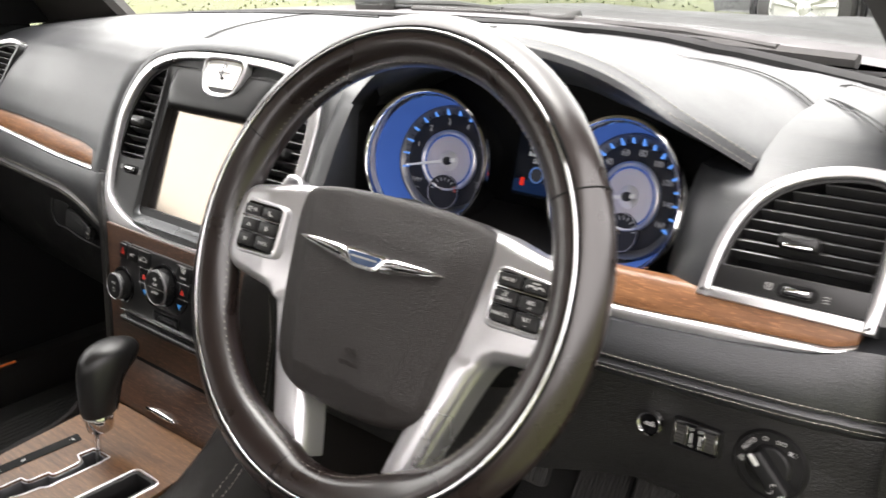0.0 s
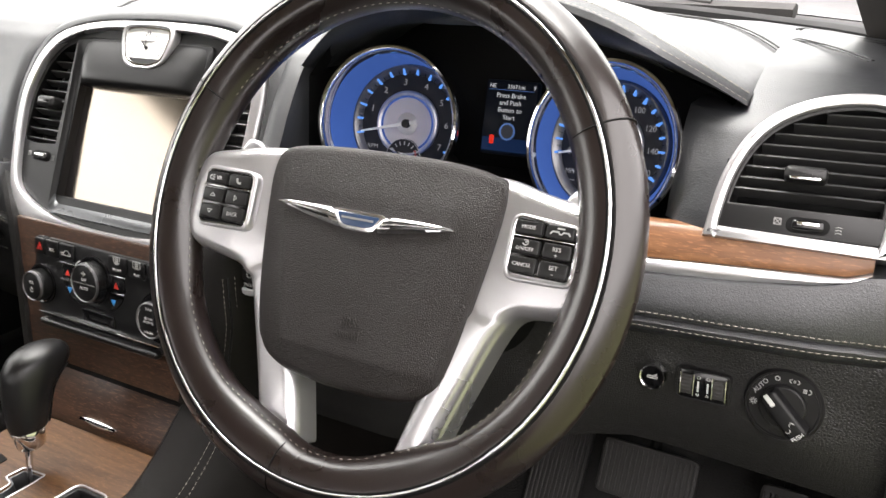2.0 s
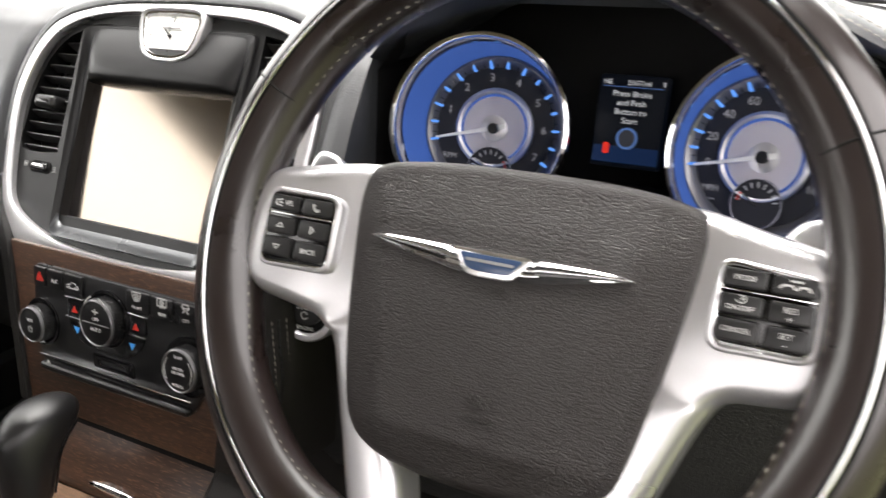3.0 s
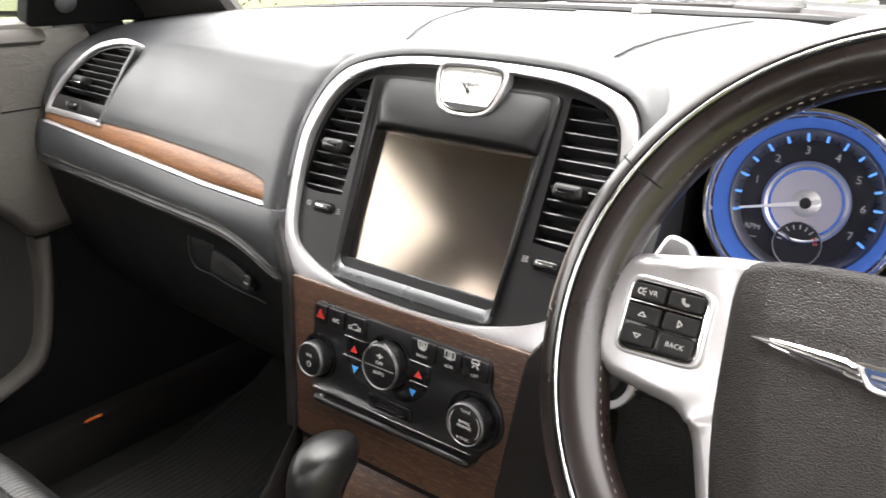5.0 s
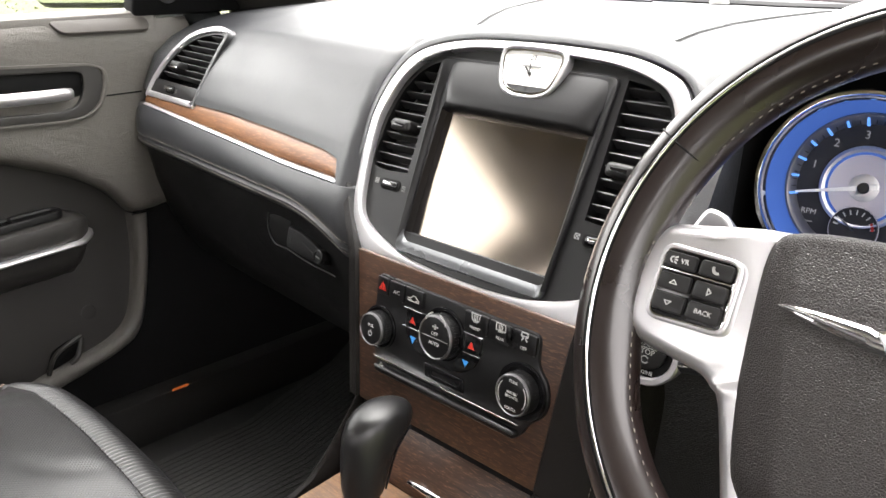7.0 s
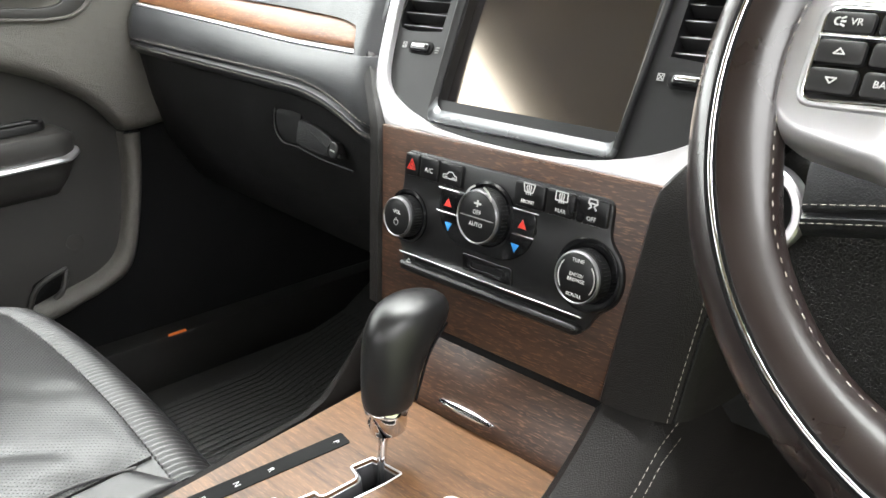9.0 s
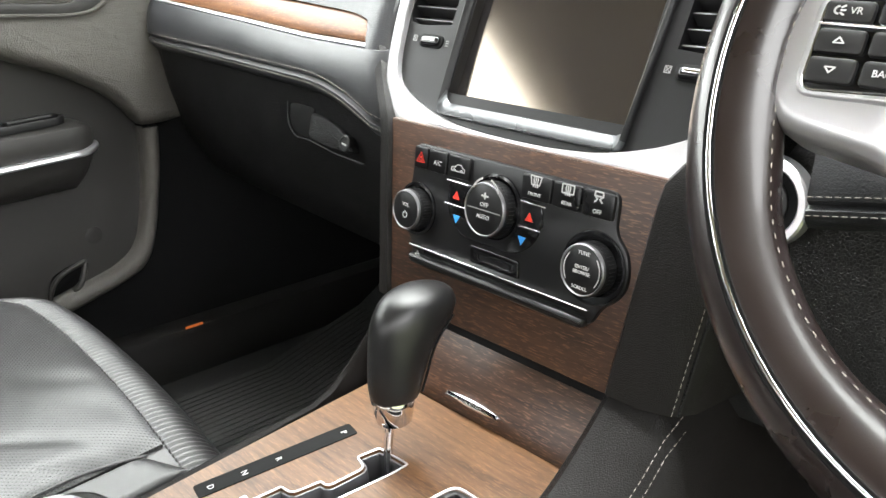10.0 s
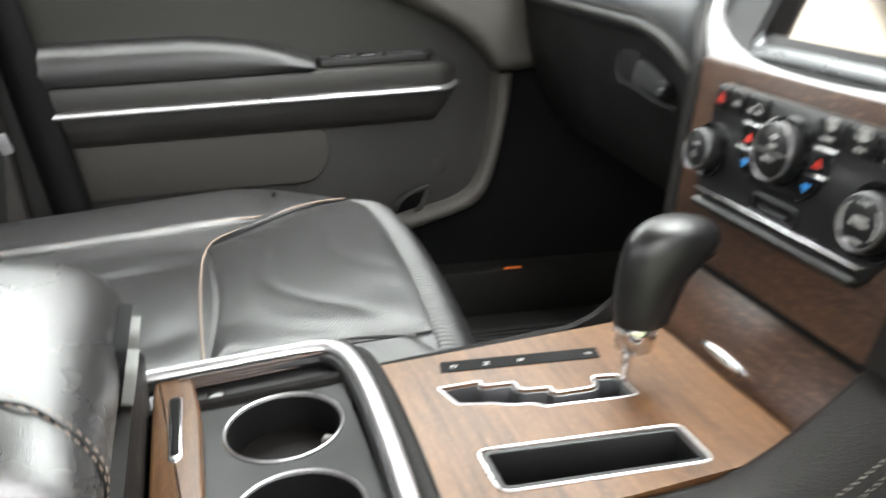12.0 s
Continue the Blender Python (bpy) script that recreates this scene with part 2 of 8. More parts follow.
GRASS = material("lawn", (0.060, 0.069, 0.022), 0.9, mottle=0.45, mottle_size=1.3, grain=0.03, grain_size=60, bump=0.6)


# ---- shape helpers ----
def thing(name, at, label, category, group="", kind=""):
    ob = new(name)
    ob.empty_display_size = 0.02
    ob.location = at
    return tagged(ob, label, category, group, kind)


def finish(name, bm, mat, smooth):
    bmesh.ops.recalc_face_normals(bm, faces=bm.faces)
    me = bpy.data.meshes.new(name)
    bm.to_mesh(me)
    bm.free()
    me.materials.append(mat)
    if smooth:
        me.polygons.foreach_set("use_smooth", [True] * len(me.polygons))
        me.set_sharp_from_angle(angle=radians(smooth))
    return me


def part(name, bm, mat, parent, label="", smooth=40):
    """One mesh, given in world places, as a part of a thing (or of a part)."""
    ob = new(name, finish(name, bm, mat, smooth))
    ob.parent = parent
    ob.matrix_parent_inverse = Matrix.Translation(-parent.location) if parent.parent is None else Matrix()
    return tagged(ob, label)


def solid(name, bm, mat, label, category, kind="", group="", smooth=40):
    return tagged(new(name, finish(name, bm, mat, smooth)), label, category, group, kind)


def frame_of(o, u, v):
    """A local frame: x along u, y along v, z out of the face."""
    u, v = Vector(u).normalized(), Vector(v)
    n = u.cross(v).normalized()
    v = n.cross(u)
    m = Matrix((u, v, n)).transposed().to_4x4()
    return Matrix.Translation(o) @ m


def spline(pts, n, closed=False):
    """Catmull-Rom through points, n steps a span."""
    P = [Vector(p) for p in pts]
    k, out = len(P), []
    for i in range(k if closed else k - 1):
        if closed:
            a, b, c, d = P[i - 1], P[i], P[(i + 1) % k], P[(i + 2) % k]
        else:
            a, b, c, d = P[max(i - 1, 0)], P[i], P[i + 1], P[min(i + 2, k - 1)]
        for s in range(n):
            t = s / n
            out.append(0.5 * ((2 * b) + (c - a) * t + (2 * a - 5 * b + 4 * c - d) * t * t + (3 * b - a - 3 * c + d) * t ** 3))
    if not closed:
        out.append(P[-1])
    return out


def rrect(w, h, r, n=5, cx=0, cy=0):
    out = []
    for sx, sy, a0 in ((1, 1, 0), (-1, 1, 90), (-1, -1, 180), (1, -1, 270)):
        for i in range(n + 1):
            a = radians(a0 + 90 * i / n)
            out.append(Vector((cx + sx * (w / 2 - r) + r * math.cos(a), cy + sy * (h / 2 - r) + r * math.sin(a))))
    return out


def rpoly(pts, r, n=4):
    """A polygon with rounded corners (r: one radius, or one a corner)."""
    P, out = [Vector(p[:2]) for p in pts], []
    for i, p in enumerate(P):
        a, b = (P[i - 1] - p), (P[(i + 1) % len(P)] - p)
        rad = r[i] if isinstance(r, (list, tuple)) else r
        d = min(rad, a.length * 0.48, b.length * 0.48)
        s, e = p + a.normalized() * d, p + b.normalized() * d
        for k in range(n + 1):
            t = k / n
            out.append((1 - t) ** 2 * s + 2 * t * (1 - t) * p + t * t * e)
    return out


def circle(r, n=32, cx=0, cy=0):
    return [Vector((cx + r * math.cos(2 * math.pi * i / n), cy + r * math.sin(2 * math.pi * i / n))) for i in range(n)]


def area(o):
    return sum(o[i - 1].x * o[i].y - o[i].x * o[i - 1].y for i in range(len(o)))


def inset(o, d):
    """A closed outline moved inwards by d."""
    s, out, k = (1 if area(o) > 0 else -1), [], len(o)
    for i in range(k):
        e1, e2 = (o[i] - o[i - 1]), (o[(i + 1) % k] - o[i])
        if e1.length < 1e-9 or e2.length < 1e-9:
            e1 = e2 = (o[(i + 1) % k] - o[i - 1])
        n1, n2 = Vector((-e1.y, e1.x)).normalized(), Vector((-e2.y, e2.x)).normalized()
        m = n1 + n2
        m = m.normalized() if m.length > 1e-6 else n1
        out.append(o[i] + m * (s * d / max(0.5, m.dot(n1))))
    return out


def skin(bm, rings, close=True, cap0=False, cap1=False):
    vs = [[bm.verts.new(p) for p in ring] for ring in rings]
    for a, b in zip(vs, vs[1:]):
        k = len(a)
        for i in range(k if close else k - 1):
            j = (i + 1) % k
            bm.faces.new((a[i], a[j], b[j], b[i]))
    if cap0:
        bm.faces.new(vs[0][::-1])
    if cap1:
        bm.faces.new(vs[-1])
    return bm


def slab(o, M, h0, h1, bevel=0.001, steps=2, bm=None, crown=0.0):
    """A plate of outline o from height h0 to h1, its upper edge rounded."""
    bm = bm or bmesh.new()
    rings = [[M @ Vector((p.x, p.y, h0)) for p in o]]
    for k in range(steps + 1):
        a = math.pi / 2 * k / steps
        q = inset(o, bevel * (1 - math.cos(a))) if k else o
        rings.append([M @ Vector((p.x, p.y, h1 - bevel + bevel * math.sin(a))) for p in q])
    if crown:
        c = sum(o, Vector((0, 0))) / len(o)
        last = inset(o, bevel)
        for f in (0.85, 0.65, 0.4, 0.15):
            rings.append([M @ Vector((*(c + (p - c) * f), h1 + crown * (1 - f * f))) for p in last])
    return skin(bm, rings, True, True, True)


def band(o, i, M, h0, h1, bevel=0.001, bm=None, steps=2):
    """A frame between an outer and an inner outline (same count), edges rounded."""
    bm = bm or bmesh.new()
    rings = [[M @ Vector((p.x, p.y, h0)) for p in o]]
    for k in range(steps + 1):
        a = math.pi / 2 * k / steps
        rings.append([M @ Vector((p.x, p.y, h1 - bevel + bevel * math.sin(a))) for p in inset(o, bevel * (1 - math.cos(a)))])
    for k in range(steps, -1, -1):
        a = math.pi / 2 * k / steps
        rings.append([M @ Vector((p.x, p.y, h1 - bevel + bevel * math.sin(a))) for p in inset(i, -bevel * (1 - math.cos(a)))])
    rings.append([M @ Vector((p.x, p.y, h0)) for p in i])
    rings.append(rings[0])
    vs = [[bm.verts.new(p) for p in r] for r in rings[:-1]]
    vs.append(vs[0])
    for a, b in zip(vs, vs[1:]):
        for k in range(len(a)):
            j = (k + 1) % len(a)
            bm.faces.new((a[k], a[j], b[j], b[k]))
    return bm


def lathe(profile, M, seg=32, bm=None, cap=True):
    bm = bm or bmesh.new()
    rings = [[M @ Vector((r * math.cos(2 * math.pi * k / seg), r * math.sin(2 * math.pi * k / seg), h)) for k in range(seg)] for r, h in profile]
    return skin(bm, rings, True, cap, cap)


def tube(pts, r, seg=8, closed=False, bm=None, flat=1.0, up=None):
    """A pipe along points; r one radius or one a point; flat squeezes it along its second axis."""
    bm = bm or bmesh.new()
    P, rings = [Vector(p) for p in pts], []
    k = len(P)
    ref = Vector(up) if up else Vector((0.13, 0.27, 0.95))
    for i, p in enumerate(P):
        t = (P[(i + 1) % k] - P[i - 1]) if closed else (P[min(i + 1, k - 1)] - P[max(i - 1, 0)])
        t.normalize()
        a = t.cross(ref)
        a = a.normalized() if a.length > 1e-4 else t.orthogonal().normalized()
        b = t.cross(a)
        rad = r[i] if isinstance(r, (list, tuple)) else r
        rings.append([p + a * (rad * math.cos(2 * math.pi * s / seg)) + b * (rad * flat * math.sin(2 * math.pi * s / seg)) for s in range(seg)])
    if closed:
        vs = [[bm.verts.new(q) for q in ring] for ring in rings]
        vs.append(vs[0])
        for x, y in zip(vs, vs[1:]):
            for s in range(seg):
                bm.faces.new((x[s], x[(s + 1) % seg], y[(s + 1) % seg], y[s]))
        return bm
    return skin(bm, rings, True, True, True)


def box(lo, hi, bevel=0.0, bm=None):
    M = frame_of(((lo[0] + hi[0]) / 2, (lo[1] + hi[1]) / 2, 0), (1, 0, 0), (0, 1, 0))
    w, d = hi[0] - lo[0], hi[1] - lo[1]
    b = min(bevel, w / 3, d / 3) if bevel else 0.0004
    return slab(rrect(w, d, max(b, 0.0005), 3), M, lo[2], hi[2], min(b, (hi[2] - lo[2]) / 2.1), 2, bm)


def stitches(path, length=0.0042, gap=0.0022, r=0.00045, lift=(0, 0, 0)):
    """A row of short raised threads along a path."""
    bm, P = bmesh.new(), [Vector(p) + Vector(lift) for p in path]
    lens = [0.0]
    for a, b in zip(P, P[1:]):
        lens.append(lens[-1] + (b - a).length)

    def at(s):
        for i in range(len(P) - 1):
            if s <= lens[i + 1] or i == len(P) - 2:
                f = (s - lens[i]) / max(1e-9, lens[i + 1] - lens[i])
                return P[i].lerp(P[i + 1], f)
    s = 0.0
    while s + length < lens[-1]:
        tube([at(s), at(s + length * 0.5), at(s + length)], [r * 0.6, r, r * 0.6], 5, bm=bm)
        s += length + gap
    return bm


def words(text, size, M, mat, parent, name="lettering", depth=0.00015, align="CENTER"):
    cu = bpy.data.curves.new(name, "FONT")
    cu.body, cu.size, cu.extrude, cu.align_x, cu.align_y = text, size, depth, align, "CENTER"
    cu.resolution_u = 2
    tmp = bpy.data.objects.new("tmp_lettering", cu)
    scene.collection.objects.link(tmp)
    dg = bpy.context.evaluated_depsgraph_get()
    me = bpy.data.meshes.new_from_object(tmp.evaluated_get(dg))
    bpy.data.objects.remove(tmp)
    bpy.data.curves.remove(cu)
    me.transform(M)
    me.materials.clear()
    me.materials.append(mat)
    ob = new(name, me)
    ob.parent = parent
    ob.matrix_parent_inverse = Matrix.Translation(-parent.location) if parent.parent is None else Matrix()
    return ob


def on(M, x, y, h=0.0):
    return M @ Matrix.Translation((x, y, h))


def strokes(lines, M, r, mat, parent, name="symbol", bm=None):
    """A printed symbol of thin raised strokes; each line a list of (x, y)."""
    bm = bmesh.new()
    for ln in lines:
        for (x0, y0), (x1, y1) in zip(ln, ln[1:]):
            d = Vector((x1 - x0, y1 - y0))
            if d.length < 1e-7:
                continue
            d.normalize()
            s = Vector((-d.y, d.x)) * r
            e = d * r * 0.6
            q = [Vector((x0, y0)) + s - e, Vector((x1, y1)) + s + e, Vector((x1, y1)) - s + e, Vector((x0, y0)) - s - e]
            lo = [bm.verts.new(M @ Vector((*p, 0))) for p in q]
            hi = [bm.verts.new(M @ Vector((*p, 0.0002))) for p in q]
            bm.faces.new(hi)
            for i in range(4):
                bm.faces.new((lo[i], lo[(i + 1) % 4], hi[(i + 1) % 4], hi[i]))
    return part(name, bm, mat, parent, smooth=0)


def arc(r, a0, a1, n=10, cx=0, cy=0):
    return [(cx + r * math.cos(radians(a0 + (a1 - a0) * i / n)), cy + r * math.sin(radians(a0 + (a1 - a0) * i / n))) for i in range(n + 1)]


# ---- setting: lawn, car shell ----
def ground_height(x, y):
    return -0.03 + 0.085 * max(0.0, y - 1.6) * (1 if y < 9 else 0) + (0.63 if y >= 9 else 0)


def make_ground():
    bm = bmesh.new()
    ys = [-400, -60, -15, -5, 0, 1.6, 3, 4.5, 6, 7.5, 9, 14, 40, 120, 400]
    xs = [-400, -120, -40, -18, -9, -5, -2, 0, 2, 5, 9, 18, 40, 120, 400]
    skin(bm, [[(x, y, ground_height(x, y)) for x in xs] for y in ys], close=False)
    solid("ground", bm, GRASS, "sunlit yellowish-green mown lawn round the car", "ground", "structure")
    rng = random.Random(4)
    bm = bmesh.new()
    for _ in range(5000):
        x, y = (rng.uniform(-14, -2), rng.uniform(-1, 9)) if rng.random() < 0.5 else (rng.uniform(-6, 3), rng.uniform(2.6, 10))
        z, a, h = ground_height(x, y), rng.uniform(0, 6.3), rng.uniform(0.015, 0.035)
        dx, dy = 0.02 * math.cos(a), 0.02 * math.sin(a)
        q = [bm.verts.new(v) for v in ((x - dx, y - dy, z), (x + dx, y + dy, z), (x + rng.uniform(-0.02, 0.02), y + rng.uniform(-0.02, 0.02), z + h))]
        bm.faces.new(q)
    solid("grass_tufts", bm, GRASS, "short tufts of mown yellow-green grass", "grass", "stuff", smooth=0)


make_ground()


def wall(pts, thick, name, mat, label, category, kind="structure"):
    """A closed prism of an outline in one plane, thickened along a vector."""
    bm = bmesh.new()
    skin(bm, [[Vector(p) for p in pts], [Vector(p) + Vector(thick) for p in pts]], True, True, True)
    return solid(name, bm, mat, label, category, kind, smooth=0)


def sheet(bm, rows, off):
    """A closed sheet of even thickness over a grid of points."""
    ring = lambda R: R[0] + [r[-1] for r in R[1:-1]] + R[-1][::-1] + [r[0] for r in R[1:-1]][::-1]
    back = [[tuple(Vector(p) + Vector(off)) for p in r] for r in rows]
    for g in (rows, back):
        skin(bm, g, close=False)
    skin(bm, [ring(rows), ring(back)])
    bmesh.ops.remove_doubles(bm, verts=bm.verts, dist=1e-6)
    return bm


def make_shell():
    wall([(-0.80, -2.2, 0.22), (0.80, -2.2, 0.22), (0.80, 0.75, 0.22), (-0.80, 0.75, 0.22)], (0, 0, 0.03), "floor", CARPET, "black carpeted car floor", "floor")
    # headliner, gently domed
    bm = bmesh.new()
    top = [[(x, y, 1.33 - 0.08 * (x / 0.62) ** 2 - 0.04 * max(0, (y + 0.75) / 0.65) ** 2) for x in [0.62 * k / 8 for k in range(-8, 9)]] for y in (-2.25, -1.6, -1.0, -0.75, -0.5, -0.3, -0.12)]
    skin(bm, top, close=False)
    skin(bm, [[(x, y, z + 0.03) for x, y, z in r] for r in top], close=False)
    solid("ceiling", bm, HEADLINER, "light grey cloth headliner of the car", "ceiling", "structure")
    bm = bmesh.new()
    skin(bm, [[(x * 1.03, y, z + 0.036) for x, y, z in r] for r in top], close=False)
    skin(bm, [[(x * 1.03, y, z + 0.042) for x, y, z in r] for r in top], close=False)
    solid("roof_skin", bm, PAINT, "black painted car roof", "roof", "structure")
    wall([(-0.78, -2.2, 0.25), (0.78, -2.2, 0.25), (0.78, -2.2, 0.95), (-0.78, -2.2, 0.95)], (0, -0.05, 0), "wall_rear", PILLAR, "dark upholstered wall behind the cabin", "wall")
    wall([(-0.82, 0.72, 0.2), (0.82, 0.72, 0.2), (0.82, 0.72, 0.93), (-0.82, 0.72, 0.93)], (0, 0.05, 0), "wall_front", VOID, "black bulkhead under the dashboard", "wall")
    for s, nm in ((-1, "left"), (1, "right")):
        # B and C pillars, cant rail, sill, rear door
        bm = bmesh.new()
        skin(bm, [[(s * x, y, z) for y in (y0, y0 - 0.16)] + [(s * (x + 0.05), y, z) for y in (y0 - 0.16, y0)] for x, z, y0 in ((0.78, 0.25, -0.90), (0.78, 0.6, -0.90), (0.755, 0.95, -0.86), (0.69, 1.10, -0.84), (0.61, 1.25, -0.82))], True, True, True)
        solid("pillar_b_" + nm, bm, PILLAR_PALE, "grey-beige pillar trim between the doors", "pillar", "structure")
        bm = bmesh.new()
        skin(bm, [[(s * x, y, z) for y in (y0, y0 - 0.5)] + [(s * (x + 0.05), y, z) for y in (y0 - 0.5, y0)] for x, z, y0 in ((0.755, 0.95, -1.75), (0.69, 1.10, -1.65), (0.60, 1.26, -1.5))], True, True, True)
        solid("pillar_c_" + nm, bm, PILLAR_PALE, "grey rear pillar trim", "pillar", "structure")
        tube_pts = [(s * 0.60, y, z) for y, z in ((-2.1, 1.20), (-1.5, 1.235), (-0.8, 1.245), (-0.4, 1.25), (-0.10, 1.235))]
        solid("roof_rail_" + nm, tube(tube_pts, 0.045, 8), HEADLINER, "grey cloth-covered roof rail", "trim", "structure")
        bm = bmesh.new()
        inner = spline([(s * 0.640, 0.350, 0.950), (s * 0.615, 0.26, 1.03), (s * 0.585, 0.11, 1.13), (s * 0.545, -0.13, 1.262)], 5)
        outer = spline([(s * 0.800, 0.260, 0.935), (s * 0.765, 0.19, 1.03), (s * 0.70, 0.05, 1.14), (s * 0.625, -0.16, 1.25)], 5)
        rows = []
        for p, q in zip(inner, outer):
            m, out = p.lerp(q, 0.5), Vector((s * 0.012, 0.012, 0.004))
            rows.append([p + out * 3, p + out, p.lerp(q, 0.06), m - out * 0.3, p.lerp(q, 0.94), q + out, q + out * 3])
        skin(bm, rows, True, True, True)
        solid("pillar_a_" + nm, bm, PILLAR, "dark grey windscreen pillar trim", "pillar", "structure")
        wall([(s * 0.80, -2.2, 0.25), (s * 0.80, -1.04, 0.25), (s * 0.80, -1.02, 0.95), (s * 0.80, -2.2, 0.95)], (s * 0.04, 0, 0), "rear_door_" + nm, DOOR_LOW, "closed rear door lining", "door", "structure")
        bm = box((min(s * 0.76, s * 0.86), -1.04, 0.25), (max(s * 0.76, s * 0.86), 0.72, 0.335), 0.02)
        solid("sill_" + nm, bm, SILL, "black door sill trim", "sill", "structure")
    # kick panel beside the passenger footwell
    wall([(-0.80, -0.12, 0.3), (-0.79, 0.72, 0.3), (-0.77, 0.72, 0.95), (-0.775, 0.0, 0.95), (-0.79, -0.12, 0.62)], (-0.03, 0, 0), "kick_panel_left", VOID, "black footwell side trim", "trim")
    wall([(0.80, 0.06, 0.3), (0.79, 0.72, 0.3), (0.77, 0.72, 0.95), (0.745, 0.06, 0.95)], (0.03, 0, 0), "kick_panel_right", VOID, "black footwell side trim", "trim")
    # painted door jamb past the dashboard's end, and its rubber seal
    wall([(0.765, 0.075, 0.35), (0.765, 0.15, 0.35), (0.765, 0.15, 0.95), (0.765, 0.075, 0.95)], (0.05, 0, 0), "door_jamb_right", JAMB, "warm silver painted door jamb", "door jamb")
    solid("door_seal_right", tube(spline([(0.757, 0.072, 0.30), (0.756, 0.07, 0.60), (0.754, 0.07, 0.80), (0.752, 0.09, 0.93)], 6), 0.012, 8), RUBBER, "black rubber door seal", "seal", "structure")
    # windscreen and passenger glass
    bm = bmesh.new()
    rows = []
    for f in (0, 0.25, 0.5, 0.75, 1.0):
        w, y, z = 0.690 + (0.575 - 0.690) * f, 0.585 + (-0.14 - 0.585) * f, 0.995 + (1.285 - 0.995) * f + 0.035 * math.sin(math.pi * f)
        rows.append([(w * k / 6, y - 0.20 * (k / 6) ** 2 * (1 - f * 0.8), z - 0.05 * f * (k / 6) ** 2) for k in range(-6, 7)])
    sheet(bm, rows, (0, 0.003, 0.004))
    glass = solid("windscreen", bm, GLASS, "clear laminated windscreen", "windscreen", "structure")
    glass.visible_shadow = False


make_shell()


def make_cowl():
    """Black cowl, wipers and bonnet beyond the windscreen."""
    bm = bmesh.new()
    rows = []
    for y, z in ((0.60, 0.985), (0.66, 0.985), (0.72, 0.975), (0.80, 0.965), (0.86, 0.985)):
        rows.append([(0.78 * k / 10, y - 0.16 * (k / 10) ** 2, z - 0.03 * (k / 10) ** 2) for k in range(-10, 11)])
    skin(bm, rows, close=False)
    skin(bm, [[(x, y, z - 0.05) for x, y, z in r] for r in rows], close=False)
    solid("cowl", bm, BLACK, "black plastic scuttle panel at the windscreen's foot", "scuttle panel", "structure")
    bm = bmesh.new()
    rows = []
    for y, z in ((0.86, 0.950), (0.90, 0.960), (1.1, 0.960), (1.5, 0.942), (1.9, 0.905), (2.15, 0.84), (2.2, 0.72)):
        rows.append([(0.80 * k / 10, y - 0.14 * (k / 10) ** 2, z - 0.05 * abs(k / 10) ** 3 + 0.012 * math.exp(-((abs(k) - 4) / 1.2) ** 2)) for k in range(-10, 11)])
    skin(bm, rows, close=False)
    skin(bm, [[(x, y, z - 0.03) for x, y, z in r] for r in rows], close=False)
    solid("bonnet", bm, PAINT, "glossy black car bonnet with two ridges", "bonnet", "structure")
    for a, b in (((0.055, 0.675, 0.980), (0.555, 0.500, 0.978)), ((-0.36, 0.70, 0.985), (0.02, 0.68, 0.991))):
        w = thing("windscreen_wiper", a, "black windscreen wiper resting at the foot of the glass", "wiper", "windscreen wipers")
        A, B = Vector(a), Vector(b)
        part("pivot_cap", slab(rrect(0.10, 0.05, 0.022), frame_of(A, (B - A), (0, 1, 0.2)), -0.01, 0.016, 0.007, 3), RUBBER, w)
        mid = A.lerp(B, 0.5)
        part("arm", tube([A, mid + Vector((0, 0.012, 0.004)), A.lerp(B, 0.8)], [0.010, 0.007, 0.005], 8), RUBBER, w)
        part("blade", tube([A.lerp(B, 0.25) - Vector((0, 0, 0.006)), mid - Vector((0, 0, 0.006)), B - Vector((0, 0, 0.004))], 0.006, 6, flat=1.5), RUBBER, w)


make_cowl()


# ---- dashboard ----
def y_front(x, z):
    return 0.004 + 0.0785 * max(0.0, abs(x) - 0.193) + 0.48 * (z - 0.84) + 0.5 * max(0.0, abs(x) - 0.70) ** 1.2


def z_top(x):
    dip = float(np.interp(x, (0.12, 0.24, 0.375, 0.47, 0.545, 0.61, 0.66), (0.0, 0.0045, 0.0125, 0.0100, 0.0065, 0.0025, 0.0)))
    return 0.988 - 0.030 * (abs(x) / 0.72) ** 3 - dip


def pad_far(x):
    """How far forward the dashboard's top reaches: to the foot of the windscreen."""
    if x > 0.04:
        return float(np.interp(x, (0.04, 0.09, 0.17, 0.24, 0.31, 0.41, 0.49, 0.555, 0.61, 0.66, 0.76), (0.4743, 0.486, 0.515, 0.538, 0.545, 0.510, 0.455, 0.405, 0.365, 0.322, 0.245)))
    return 0.475 - 0.42 * x * x


def wood_line(s, x):
    """Top and foot of the walnut strip and foot of the silver line under it."""
    if s < 0:
        return (float(np.interp(x, (0.196, 0.205, 0.22, 0.24, 0.33, 0.447, 0.70), (0.8440, 0.8480, 0.8515, 0.8535, 0.857, 0.8595, 0.8560))), float(np.interp(x, (0.196, 0.30, 0.447, 0.70), (0.8303, 0.8303, 0.835, 0.842))), float(np.interp(x, (0.196, 0.30, 0.447, 0.70), (0.8262, 0.8265, 0.8315, 0.839))))
    return (float(np.interp(x, (0.50, 0.69), (0.8565, 0.8575))), float(np.interp(x, (0.50, 0.545, 0.604, 0.675, 0.69), (0.832, 0.833, 0.8355, 0.838, 0.843))), float(np.interp(x, (0.50, 0.545, 0.605, 0.66, 0.682, 0.69), (0.823, 0.8237, 0.8265, 0.8320, 0.8376, 0.8425))))


